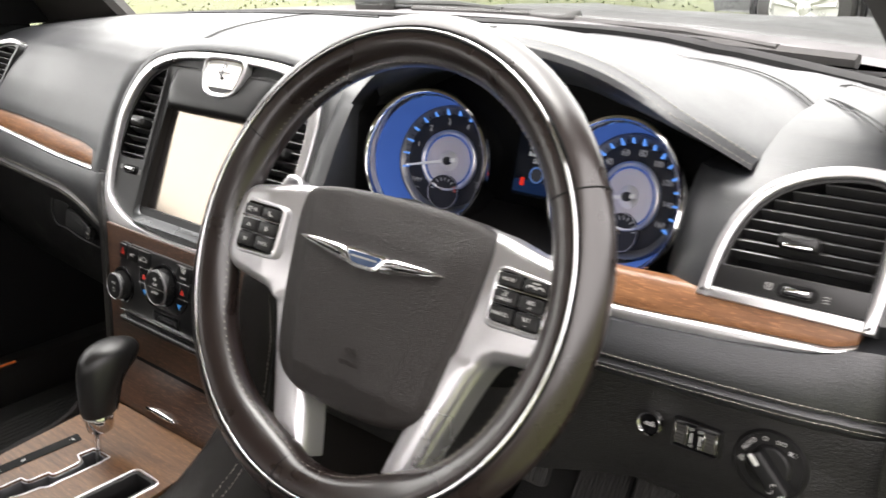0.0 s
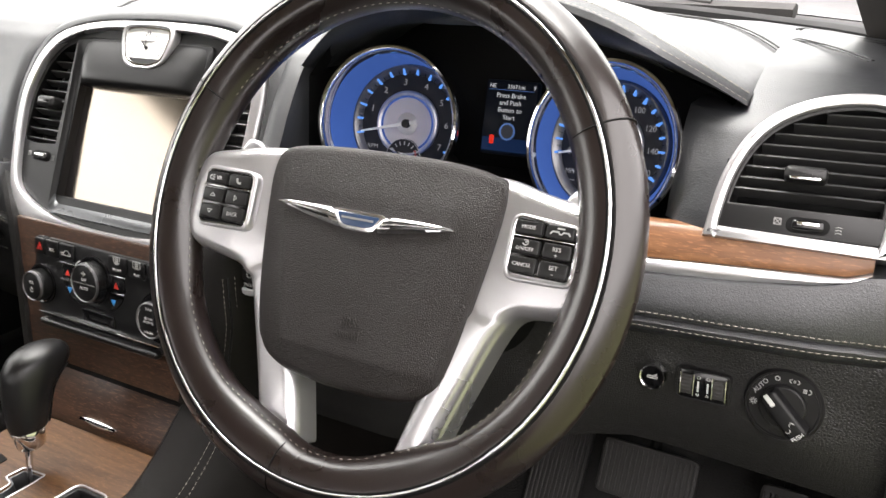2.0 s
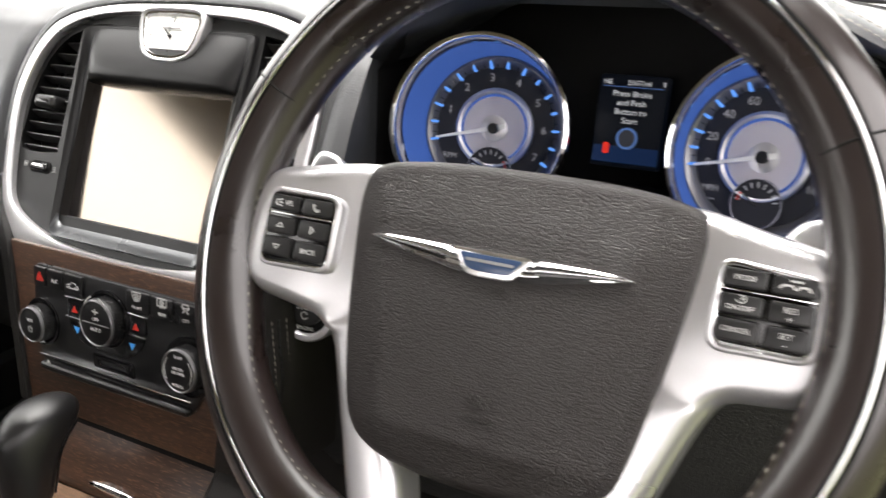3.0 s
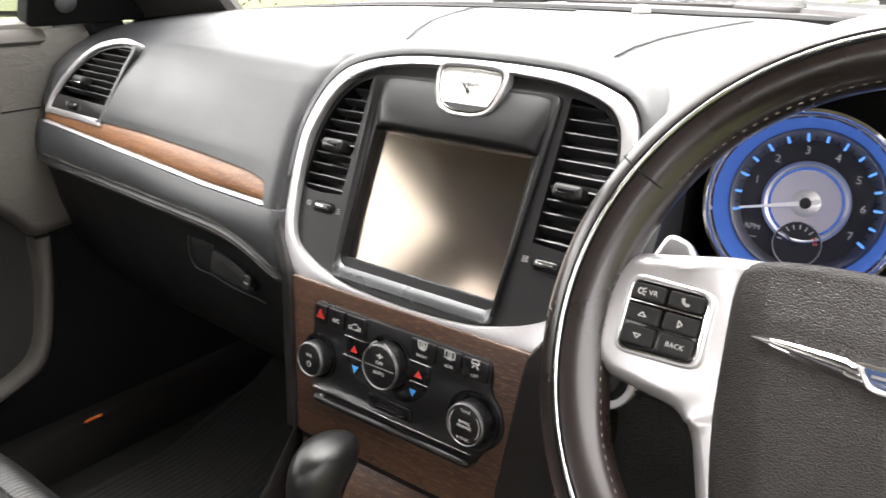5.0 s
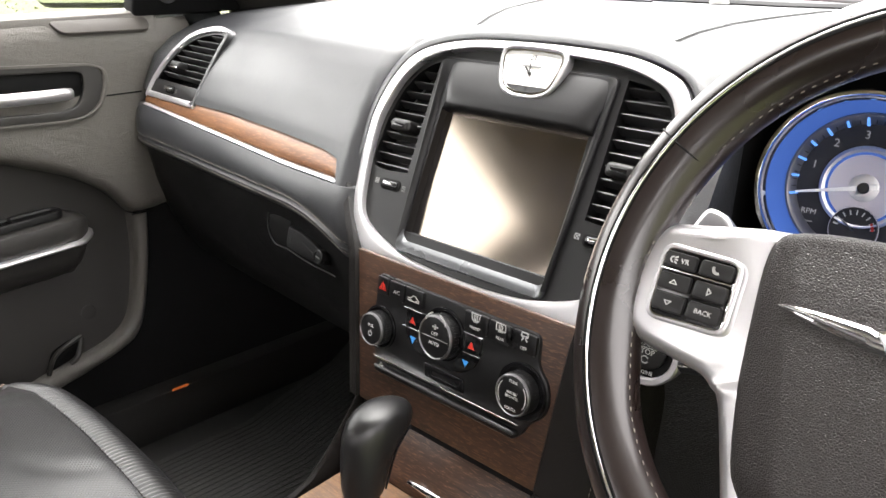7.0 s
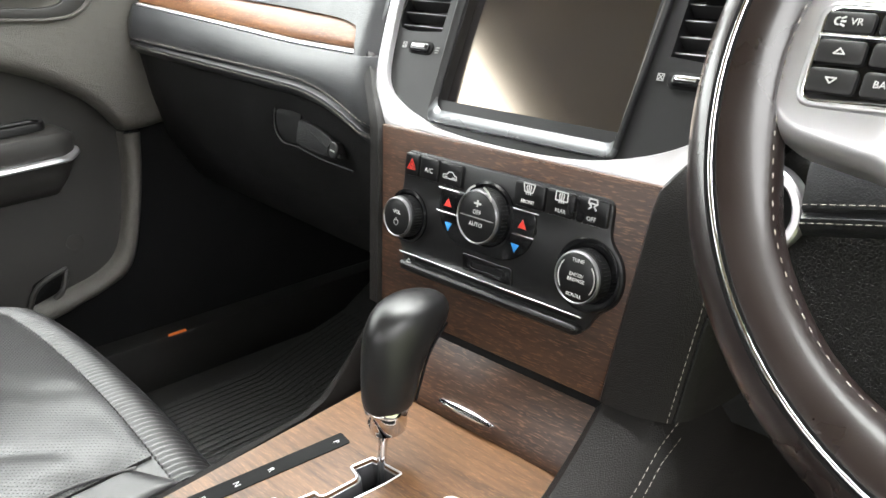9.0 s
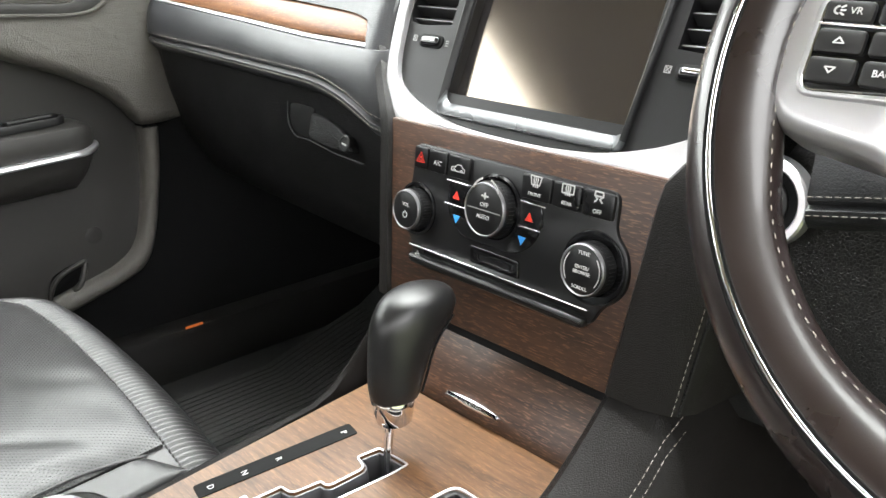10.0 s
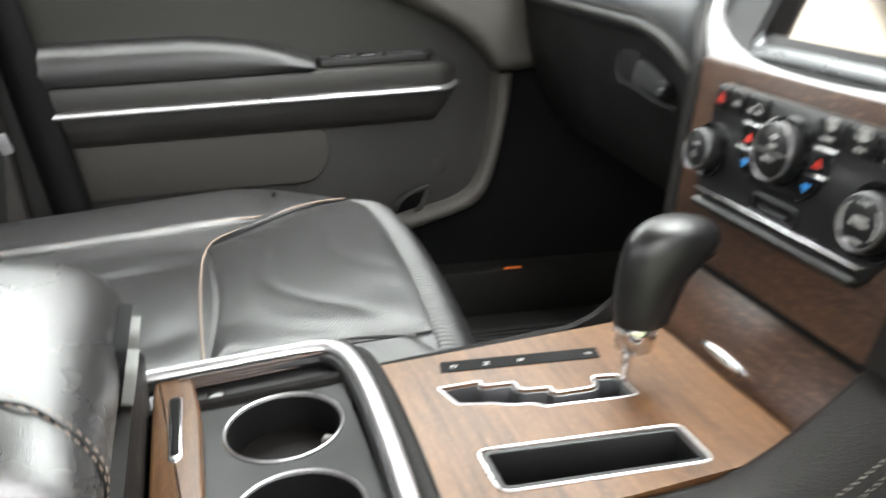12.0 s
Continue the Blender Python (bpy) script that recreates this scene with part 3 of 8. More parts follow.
HOOD = [(0.205, 0.949), (0.222, 0.968), (0.244, 0.988), (0.270, 1.004), (0.315, 1.014), (0.375, 1.019), (0.430, 1.014), (0.480, 1.002), (0.523, 0.983), (0.556, 0.964), (0.590, 0.9405)]
HOOD = spline([(x, z, 0) for x, z in HOOD], 3)


def hood_z(x):
    for a, b in zip(HOOD, HOOD[1:]):
        if a.x <= x <= b.x:
            return a.y + (b.y - a.y) * (x - a.x) / (b.x - a.x)
    return 0.0


HOOD_RUN = ((0.058, 1.0, 0.012), (0.056, 1.0, 0.006), (0.060, 1.0, 0.0), (0.072, 1.0, -0.004), (0.11, 0.97, -0.004), (0.18, 0.85, 0.0), (0.265, 0.52, 0.002), (0.355, 0.16, 0.001), (0.42, 0.0, 0.0), (0.62, 0.0, 0.004))


def hood_top(x, y):
    """Height of the hood's skin over a point of the plan."""
    h, base = hood_z(x), z_top(x)
    run = HOOD_RUN[2:]
    if y <= run[0][0]:
        f, drop = 1.0, 0.0
    else:
        a, b = [(a, b) for a, b in zip(run, run[1:]) if a[0] <= y][-1]
        k = min(1.0, (y - a[0]) / (b[0] - a[0]))
        f, drop = a[1] + (b[1] - a[1]) * k, a[2] + (b[2] - a[2]) * k
    return base + (h - base) * f - drop


def vent_frame(s):
    o = Vector((s * 0.578, y_front(0.578, 0.853) - 0.001, 0.853))
    return frame_of(o, (1, s * 0.0785, 0), (0, 0.48, 1))


def vent_outline(s):
    """Outline of a dashboard-end vent, x measured outwards from its inner lower corner."""
    pts = [(0.0, 0.0), (0.006, 0.042), (0.018, 0.072), (0.036, 0.092), (0.062, 0.105), (0.092, 0.110), (0.114, 0.106), (0.1235, 0.090), (0.1245, 0.045), (0.121, -0.002)]
    if s < 0:
        pts = [(-0.032, -0.001), (-0.038, 0.030), (-0.052, 0.075), (-0.063, 0.101), (-0.055, 0.112), (-0.020, 0.113), (0.040, 0.098), (0.090, 0.062), (0.117, 0.022), (0.121, -0.002)]
    return [Vector((p.x, p.y)) for p in spline([(s * x, y, 0) for x, y in pts], 5)]


def inside(o, x, y):
    n = False
    for a, b in zip(o, o[1:] + o[:1]):
        if (a.y > y) != (b.y > y) and x < a.x + (b.x - a.x) * (y - a.y) / (b.y - a.y):
            n = not n
    return n


def opened(ring, s):
    """A finer pad section, sunk behind the dashboard-end vent."""
    o, M = inset(vent_outline(s), 0.0045), vent_frame(s)
    W, out, k = M.inverted(), [], len(ring)
    for i, p in enumerate(ring):
        q = ring[(i + 1) % k]
        for f in ((0, 0.25, 0.5, 0.75) if i < 8 else (0,)):
            r = Vector(p).lerp(Vector(q), f)
            l = W @ r
            if i < 8 and inside(o, l.x, l.y):
                r = M @ Vector((l.x, l.y, l.z - 0.06))
            out.append(r)
    return out


def shield_recess(x, z):
    """How far the pad draws back behind the centre stack's shield."""
    f = min(1.0, max(0.0, (0.188 - abs(x)) / 0.036))
    f = f * f * (3 - 2 * f)
    return 0.035 * f * float(np.interp(z, (0.93, 0.975), (1.0, 0.15)))


def pad_profile(x):
    yf = lambda z: y_front(x, z) + shield_recess(x, z)
    zt, y0 = z_top(x), y_front(x, 0.93)
    lip = wood_line(1 if x > 0 else -1, abs(x))[0]
    if abs(x) < 0.197:
        lip = 0.8235
    front = [(yf(lip) + 0.010, lip - 0.0035), (yf(lip) - 0.0025, lip + 0.0012), (yf(0.87) - 0.0045, max(0.87, lip + 0.006)), (yf(0.905) - 0.003, 0.905), (yf(0.925), min(0.925, zt - 0.043)), (y0 + 0.008 + shield_recess(x, 0.94), min(0.94, zt - 0.034)), (y0 + 0.022 + shield_recess(x, 0.956), min(0.956, zt - 0.026)), (y0 + 0.042 + shield_recess(x, zt - 0.018) * 0.5, zt - 0.018), (y0 + 0.072, zt - 0.007), (y0 + 0.115, zt - 0.001), (y0 + 0.17, zt + 0.002)]
    far = max(pad_far(x), y0 + 0.19)
    mid = y0 + 0.17
    up = 0.003 if x > 0.3 else float(np.interp(x, (0.14, 0.205), (0.003, -0.002)))
    return front + [(mid + (far - mid) * 0.33, zt + up), (mid + (far - mid) * 0.66, zt + up), (far - 0.012, zt + up - 0.002), (far, zt - 0.008), (far, 0.80), (yf(0.845) + 0.03, 0.80)]


def make_dash():
    d = thing("dashboard", (0, 0.2, 0.8), "black leather-covered dashboard with walnut and satin silver trim", "dashboard")
    # passenger and centre pad, set back behind the centre stack
    bm, rings = bmesh.new(), []
    for x in [-0.755 + 0.005 * k for k in range(52)] + [-0.495 + 0.01 * k for k in range(71)]:
        rings.append(opened([(x, y, z) for y, z in pad_profile(x)], -1))
    skin(bm, rings, True, True, True)
    part("upper_pad", bm, DASH, d, "smooth black leather pad with soft sheen")
    # driver's outer pad, right of the instrument binnacle
    bm, rings = bmesh.new(), []
    for k in range(60):
        x = 0.546 + (0.757 - 0.546) * k / 59
        # under the hood the pad curls back towards the speedometer
        q = max(0.0, min(1.0, (0.606 - x) / 0.06))
        ylim = y_front(x, 0.93) - 0.004
        ring = []
        for y, z in pad_profile(x):
            if q > 0 and z > 0.81:
                y = max(y + 0.020 * q ** 3, ylim if z > 0.93 else y)
                under = 0.027 * max(0.06, min(1.0, (0.594 - x) / 0.11)) ** 0.75
                z = min(z, (min(hood_z(x) - under - 0.002, 0.936 - 0.03 * (0.586 - x)) if x < 0.586 else hood_top(min(x, 0.5895), y) + 3.0 * max(0.0, x - 0.59) - 0.004 + 0.32 * (y - ylim)))
            ring.append((x, y, z))
        rings.append(opened(ring, 1))
    skin(bm, rings, True, True, True)
    part("outer_pad", bm, DASH, d)
    # hood over the instruments: a thick shell that runs forward into the top
    bm, rings = bmesh.new(), []
    taper = lambda x: max(0.16, min(1.0, (x - 0.200) / 0.05, ((0.594 - x) / 0.11))) ** 0.75
    for j, (y, f, drop) in enumerate(((0.084, 1.0, 0.0250), (0.070, 1.0, 0.0180), (0.061, 1.0, 0.0105), (0.058, 1.0, 0.005)) + HOOD_RUN[2:]):
        ring = []
        for p in HOOD:
            base = z_top(p.x)
            z = base + (p.y - base) * f if p.y > base else p.y + (base - p.y) * (1 - f)
            ring.append((p.x, min(y, pad_far(p.x)) + 0.030 * max(0.0, (p.x - 0.535) / 0.055) ** 1.3 * max(0.0, 1 - max(0.0, y - 0.06) / 0.12), z - drop * (taper(p.x) if j < 4 else 1)))
        rings.append(ring)
    under = []
    for y in (0.50, 0.30, 0.145, 0.100, 0.088):
        under.append([(0.39 + (p.x - 0.39) * 0.965, min(y, pad_far(p.x) - 0.03) + 0.030 * max(0.0, (p.x - 0.535) / 0.055) ** 1.3 * (1 if y < 0.12 else 0), min(min(p.y, 1.012) - 0.0255 * taper(p.x), hood_top(min(p.x, 0.5895), y + 0.02) - 0.008 if y > 0.12 else 2.0)) for p in HOOD])
    skin(bm, rings + under + [rings[0]], close=False)
    part("instrument_hood", bm, DASH, d, "black leather instrument hood with two rows of pale stitching")
    for dy, lift in ((0.062, 0.0007), (0.071, 0.0047)):
        part("stitching", stitches([(p.x, dy + 0.030 * max(0.0, (p.x - 0.535) / 0.055) ** 1.3, p.y + lift) for p in HOOD], 0.0036, 0.0018, 0.00044), THREAD, d, "pale grey stitching")
    # seams across the top pad
    def pad_z(x, y):
        prof = pad_profile(x)[5:14]
        return float(np.interp(y, [p[0] for p in prof], [p[1] for p in prof]))

    for plan in (((-0.106, 0.099), (-0.117, 0.125), (-0.143, 0.18), (-0.18, 0.26), (-0.24, 0.42)), ((0.107, 0.089), (0.106, 0.113), (0.107, 0.16), (0.109, 0.236), (0.113, 0.319), (0.12, 0.42))):
        path = [Vector((p.x, p.y, pad_z(p.x, p.y) + 0.0004)) for p in spline([(x, y, 0) for x, y in plan], 10)]
        part("seam", tube(path, 0.0011, 5), DARK_SKIN, d)
        for off in (-0.0042, 0.0042):
            part("stitching", stitches([(p.x + off, p.y, p.z + 0.0005) for p in path], 0.0042, 0.0024, 0.0005), DARK_SKIN, d, "dark stitching")
    # groove with the defroster strip
    groove = spline([(x, pad_far(x) - d, z_top(x) + 0.0035) for x, d in ((-0.66, 0.02), (-0.45, 0.03), (-0.25, 0.040), (-0.10, 0.046))], 8)
    part("defroster_strip", tube(groove, 0.0026, 6, flat=0.5), BLACK, d)
    # thin dark tubes draw the soft shade where the top pad changes slope
    crease = [Vector((p.x, p.y, (z_top(p.x) if p.x > 0.5895 else hood_top(p.x, p.y)) + 0.0022)) for p in spline([(x, y, 0) for x, y in ((0.36, 0.440), (0.42, 0.402), (0.47, 0.364), (0.545, 0.304), (0.585, 0.268), (0.615, 0.236), (0.643, 0.195), (0.662, 0.160))], 8)]
    for off, r_ in ((0.0, 0.0016), (0.008, 0.0011)):
        part("top_pad_crease_shade", tube([p - Vector((0.3 * off, off, 0)) for p in crease], [r_ * min(1.0, 0.2 + k / 14) for k in range(len(crease))], 6, flat=0.5), DARK_SKIN, d)
    for k in range(28):
        x = 0.585 + 0.120 * k / 27
        y = pad_far(x) - 0.042 - 0.12 * (x - 0.585)
        part("demister_slot", slab(rrect(0.0016, 0.016, 0.0007, 2), frame_of((x, y, z_top(x) + 0.0028), (1, -0.8 * x, 0), (0.84 * x, 1, 0)), -0.001, 0.0003, 0.0001, 1), DARK_SKIN, d, smooth=0)
    # black band at the windscreen's foot and the light sensor
    bm = bmesh.new()
    xs = [0.76 * k / 20 for k in range(-20, 21)]
    skin(bm, [[(x, pad_far(x) + dy, z_top(x) + dz) for x in xs] for dy, dz in ((-0.003, -0.012), (0.002, 0.002), (0.018, 0.005), (0.034, 0.004), (0.036, -0.03), (0.25, -0.04))], close=False)
    part("windscreen_foot_band", bm, SHADE_BLACK, d, "matt black band at the foot of the windscreen")
    part("sun_sensor", lathe([(0.012, 0), (0.011, 0.005), (0.007, 0.009), (0.002, 0.010)], frame_of((-0.03, 0.462, 0.990), (1, 0, 0), (0, 1, 0)), 16), PRINT_DIM, d, "pale domed sensor")

    # walnut strips and the silver line under them
    for s, x0, x1 in ((-1, 0.197, 0.700), (1, 0.50, 0.690)):
        bm, bs, rings, rs = bmesh.new(), bmesh.new(), [], []
        n = 48
        for k in range(n + 1):
            x = x0 + (x1 - x0) * (k / n) ** (1.6 if s < 0 else 1)
            zt_, zb, zs = wood_line(s, x)
            zt_ += 0.0015
            e = min(1.0, 0.35 + (x - x0) / 0.010) if s < 0 else 1.0
            hh = max(0.0008, (zt_ - zb) / 2)
            zm = zb + hh
            ring = []
            for a in range(9):
                t = math.pi * (a / 8 - 0.5)
                ring.append((s * x, y_front(x, zm + hh * math.sin(t)) + 0.0020 - 0.0042 * math.cos(t) ** 0.8 * e if a not in (0, 8) else y_front(x, zm + hh * math.sin(t)) + 0.0020, zm + hh * math.sin(t)))
            ring += [(s * x, y_front(x, zm) + 0.014, zm + hh), (s * x, y_front(x, zm) + 0.014, zm - hh)]
            rings.append(ring)
            z1, h = zb - 0.0002, max(0.0006, zb - zs)
            y1 = y_front(x, z1)
            rs.append([(s * x, y1 - 0.0005, z1), (s * x, y1 - 0.0030, z1 - 0.2 * h), (s * x, y1 - 0.0042, z1 - 0.55 * h), (s * x, y1 - 0.0030, z1 - h), (s * x, y1 + 0.010, z1 - h), (s * x, y1 + 0.010, z1)])
        part("walnut_strip", skin(bm, rings, True, True, True), WOOD_X, d, "satin walnut veneer strip")
        part("silver_strip", skin(bs, rs, True, True, True), SILVER, d, "thin satin silver strip")

    # lower bolster with stitched seam, running down beside the stack
    for s, x0, x1 in ((-1, 0.150, 0.745), (1, 0.213, 0.735)):
        bm, rings, up, low = bmesh.new(), [], [], []
        n = 44
        for k in range(n + 1):
            x = x0 + (x1 - x0) * k / n
            dip = 0.040 * max(0, (0.30 - x) / 0.15) ** 2.2 if s < 0 else 0.018 * max(0, (0.30 - x) / 0.10)
            zs = 0.793 - dip
            zb = wood_line(s, max(x, 0.197 if s < 0 else 0.50))[2] - 0.0045
            y = y_front(x, zb) + 0.035 * max(0, (0.168 - x) / 0.018)
            ys = y - 0.012
            rings.append([(s * x, y + 0.03, zb + 0.006), (s * x, y - 0.001, zb + 0.004), (s * x, y - 0.006, zb - 0.004), (s * x, y - 0.010, zb * 0.6 + zs * 0.4), (s * x, ys, zs + 0.008), (s * x, ys + 0.0005, zs + 0.003), (s * x, ys + 0.004, zs), (s * x, ys + 0.0005, zs - 0.003), (s * x, ys + 0.001, zs - 0.008), (s * x, ys + 0.008, zs - 0.015), (s * x, ys + 0.03, zs - 0.018), (s * x, ys + 0.06, zs)])
            up.append((s * x, ys - 0.0006, zs + 0.0055))
            low.append((s * x, ys - 0.0004, zs - 0.0055))
        part("lower_bolster", skin(bm, rings, True, True, True), DASH, d, "black leather bolster")
        part("stitching", stitches(up, 0.0034, 0.0016, 0.00036), THREAD, d, "pale stitching")
        part("stitching", stitches(low, 0.0034, 0.0016, 0.00036), THREAD, d, "pale stitching")

    # glove box with recessed latch
    bm, rings = bmesh.new(), []
    for k in range(25):
        x = -0.150 - (0.745 - 0.150) * k / 24
        dip = 0.040 * max(0, (0.30 + x) / 0.15) ** 2.2
        y = y_front(x, 0.822) + 0.035 * max(0, (0.168 + x) / 0.018)
        z = 0.784 - dip
        rings.append([(x, y + 0.004, z), (x, y + 0.008, z - 0.02), (x, y + 0.016, 0.72 - dip * 0.4), (x, y + 0.034, 0.66), (x, y + 0.070, 0.60), (x, y + 0.13, 0.565), (x, y + 0.30, 0.56), (x, y + 0.30, z)])
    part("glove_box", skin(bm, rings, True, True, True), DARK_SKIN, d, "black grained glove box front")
    M = frame_of((-0.252, 0.010, 0.744), (1, -0.0785, -0.12), (0.1, 0.25, 1))
    # no hollow is cut: a flush near-black plate paints the recess's shade
    part("latch_pocket", slab(rpoly([(-0.104, -0.002), (-0.056, 0.006), (-0.050, -0.026), (-0.074, -0.029), (-0.094, -0.020)], [0.010, 0.004, 0.004, 0.012, 0.012], 4), M, -0.006, 0.0016, 0.0006), SHADE_BLACK, d, "near-black plate for the shaded finger recess of the glove box latch")
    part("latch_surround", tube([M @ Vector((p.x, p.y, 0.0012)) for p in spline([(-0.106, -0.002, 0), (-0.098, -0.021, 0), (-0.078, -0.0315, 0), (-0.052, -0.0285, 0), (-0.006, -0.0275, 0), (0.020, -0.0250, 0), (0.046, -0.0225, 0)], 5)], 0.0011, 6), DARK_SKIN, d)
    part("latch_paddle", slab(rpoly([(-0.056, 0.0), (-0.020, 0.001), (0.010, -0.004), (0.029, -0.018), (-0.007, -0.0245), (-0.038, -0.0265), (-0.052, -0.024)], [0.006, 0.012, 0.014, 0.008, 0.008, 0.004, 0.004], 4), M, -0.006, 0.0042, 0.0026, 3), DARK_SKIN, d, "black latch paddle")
    part("lock", lathe([(0.0085, -0.002), (0.0085, 0.0052), (0.007, 0.0060), (0.0066, 0.0050), (0.001, 0.0050)], on(M, 0.0135, -0.0125), 24), BLACK, d, "round glove box lock")
    strokes([[(-0.0035, 0), (0.0035, 0)]], on(M, 0.0135, -0.0130, 0.0052), 0.0007, PRINT, d, "lock_slot")

    # driver's lower panel, coloured lighter for the daylight from the open door
    bm, rings = bmesh.new(), []
    for k in range(21):
        x = 0.150 + (0.735 - 0.150) * k / 20
        y = 0.020 + 0.030 * max(0, (x - 0.3) / 0.25) if x < 0.55 else 0.050 - 0.010 * (x - 0.55) / 0.15
        zb = 0.668 - 0.06 * max(0, min(1, (0.52 - x) / 0.2))
        bump = 0.010 * math.exp(-((x - 0.65) / 0.035) ** 2)
        rings.append([(x, y, 0.782), (x, y + 0.002, 0.755), (x, y + 0.003 - bump * 0.3, 0.735), (x, y + 0.004 - bump, 0.712), (x, y + 0.008 - bump * 0.6, zb + 0.018), (x, y + 0.014, zb), (x, y + 0.02, zb - 0.012), (x, y + 0.25, zb - 0.02), (x, y + 0.25, 0.80), (x, y + 0.01, 0.80)])
    part("driver_lower_panel", skin(bm, rings, True, True, True), KNEE_LIT, d, "black grained knee panel")
    bm = bmesh.new()
    skin(bm, [[(0.722, 0.01, 0.86), (0.722, 0.30, 0.96), (0.722, 0.30, 0.62), (0.722, 0.04, 0.66)], [(0.752, 0.03, 0.86), (0.752, 0.30, 0.96), (0.752, 0.30, 0.62), (0.752, 0.06, 0.66)]], True, True, True)
    part("end_cap", bm, DARK_SKIN, d)
    return d


make_dash()


# ---- air vents ----
def vent_body(v, M, outer, slats):
    """Slatted vent: silver surround, dark duct, black slats (y, x0, x1)."""
    bm = band(outer, inset(outer, 0.0085), M, -0.02, 0.005, 0.003)
    if M.translation.x < 0:
        # the side towards the middle of the dashboard has no silver
        W, gone = M.inverted(), []
        for f in bm.faces:
            c = W @ f.calc_center_median()
            if c.x > 0.0195 + 0.245 * c.y and 0.005 < c.y < 0.108:
                gone.append(f)
        bmesh.ops.delete(bm, geom=gone, context="FACES")
        part("bare_edge", band(outer, inset(outer, 0.0080), M, -0.02, 0.0036, 0.002), DASH, v)
    part("surround", bm, SILVER, v, "satin silver surround")
    inner = inset(outer, 0.008)
    part("duct", slab(inner, M, -0.045, -0.034, 0.001), SHADE_BLACK, v)
    part("inner_wall", band(inner, inset(outer, 0.0115), M, -0.036, 0.0005, 0.001), BLACK, v)
    lo, hi = slat_rows(inset(outer, 0.0085), 0.008, 0.0105, 1), slat_rows(inset(outer, 0.0085), 0.024, 0.028, 1)
    part("lower_panel", slab(rpoly([(lo[0][1], 0.0075), (lo[0][2], 0.0075), (hi[0][2], 0.026), (hi[0][1], 0.026)], 0.0015, 2), M, -0.012, 0.0015, 0.0008), BLACK, v)
    for y, x0, x1 in slats:
        bm = bmesh.new()
        rings = []
        for x in (x0, (x0 + x1) / 2, x1):
            rings.append([M @ Vector((x, y + a, h)) for a, h in ((0.0010, -0.0012), (-0.0002, -0.0004), (-0.0012, -0.0014), (-0.0048, -0.0095), (-0.0034, -0.0100), (0.0008, -0.0030))])
        part("slat", skin(bm, rings, True, True, True), SLAT, v)


def vent_slider(v, M, x, y, icons=True):
    part("slider_slot", slab(rrect(0.028, 0.011, 0.005), on(M, x, y), 0.0, 0.0022, 0.0006), SHADE_BLACK, v)
    part("slider_wheel", slab(rrect(0.0215, 0.0078, 0.003), on(M, x, y, 0.002), 0.0, 0.0030, 0.0024, 3), GLOSS, v, "glossy black thumb slider")
    part("slider_line", slab(rrect(0.0150, 0.0030, 0.0012), on(M, x, y + 0.0008, 0.0042), 0.0, 0.0012, 0.0008), CHROME, v)
    if icons:
        strokes([[(-0.0022, -0.0022), (0.0022, -0.0022), (0.0022, 0.0022), (-0.0022, 0.0022), (-0.0022, -0.0022), (0.0022, 0.0022)], [(-0.0022, 0.0022), (0.0022, -0.0022)]], on(M, x - 0.0195, y + 0.001, 0.0018), 0.0003, PRINT_DIM, v)
        strokes([[(-0.002, k), (0, k + 0.0006), (0.002, k)] for k in (-0.002, 0, 0.002)], on(M, x + 0.0195, y - 0.001, 0.0018), 0.0003, PRINT_DIM, v)


def plate_with_holes(outer, holes, M, h0, h1):
    """A flat plate with openings through it."""
    bm = bmesh.new()
    loops = []
    for o in [outer, *holes]:
        vs = [bm.verts.new((p.x, p.y, h1)) for p in o]
        loops.append([bm.edges.new((vs[i - 1], vs[i])) for i in range(len(vs))])
    bmesh.ops.triangle_fill(bm, use_beauty=True, use_dissolve=False, edges=[e for l in loops for e in l])
    ext = bmesh.ops.extrude_face_region(bm, geom=bm.faces[:])
    bmesh.ops.translate(bm, vec=(0, 0, h0 - h1), verts=[g for g in ext["geom"] if isinstance(g, bmesh.types.BMVert)])
    bm.transform(M)
    return bm


def slat_rows(hole, y0, y1, n, margin=0.001):
    rows = []
    for k in range(n):
        y = y0 + (y1 - y0) * (k + 0.5) / n
        xs = []
        for a, b in zip(hole, hole[1:] + hole[:1]):
            if (a.y - y) * (b.y - y) < 0:
                xs.append(a.x + (b.x - a.x) * (y - a.y) / (b.y - a.y))
        if len(xs) >= 2:
            rows.append((y, min(xs) - margin, max(xs) + margin))
    return rows


def side_vent(s, label):
    """Vent at a dashboard end; s = -1 passenger side, 1 driver side."""
    M = vent_frame(s)
    v = thing("air_vent", M.translation, label, "air vent", "dashboard air vents")
    outer = vent_outline(s)
    top = inset(outer, 0.0125)
    cut = 0.026
    hole = [p for p in top if p.y > cut]
    vent_body(v, M, outer, slat_rows(hole, cut - 0.001, max(p.y for p in hole) + 0.001, 9))
    cx = s * (0.062 if s > 0 else 0.045)
    bm = slab(rrect(0.028, 0.011, 0.004), on(M, cx, 0.050), -0.004, 0.011, 0.004, 3)
    tab = part("vane_tab", bm, BLACK, v)
    part("tab_inlay", slab(rrect(0.020, 0.0025, 0.001), on(M, cx, 0.0465, 0.0085), 0, 0.0025, 0.0008), CHROME, tab)
    vent_slider(v, M, cx + s * 0.006, 0.0155)
    return v


side_vent(1, "slatted black air vent with satin silver surround")
side_vent(-1, "curved slatted black vent in silver surround by passenger door")


# ---- centre stack ----
ST = frame_of((0, 0, 0.80), (1, 0, 0), (0, 0.0495, 0.1097))
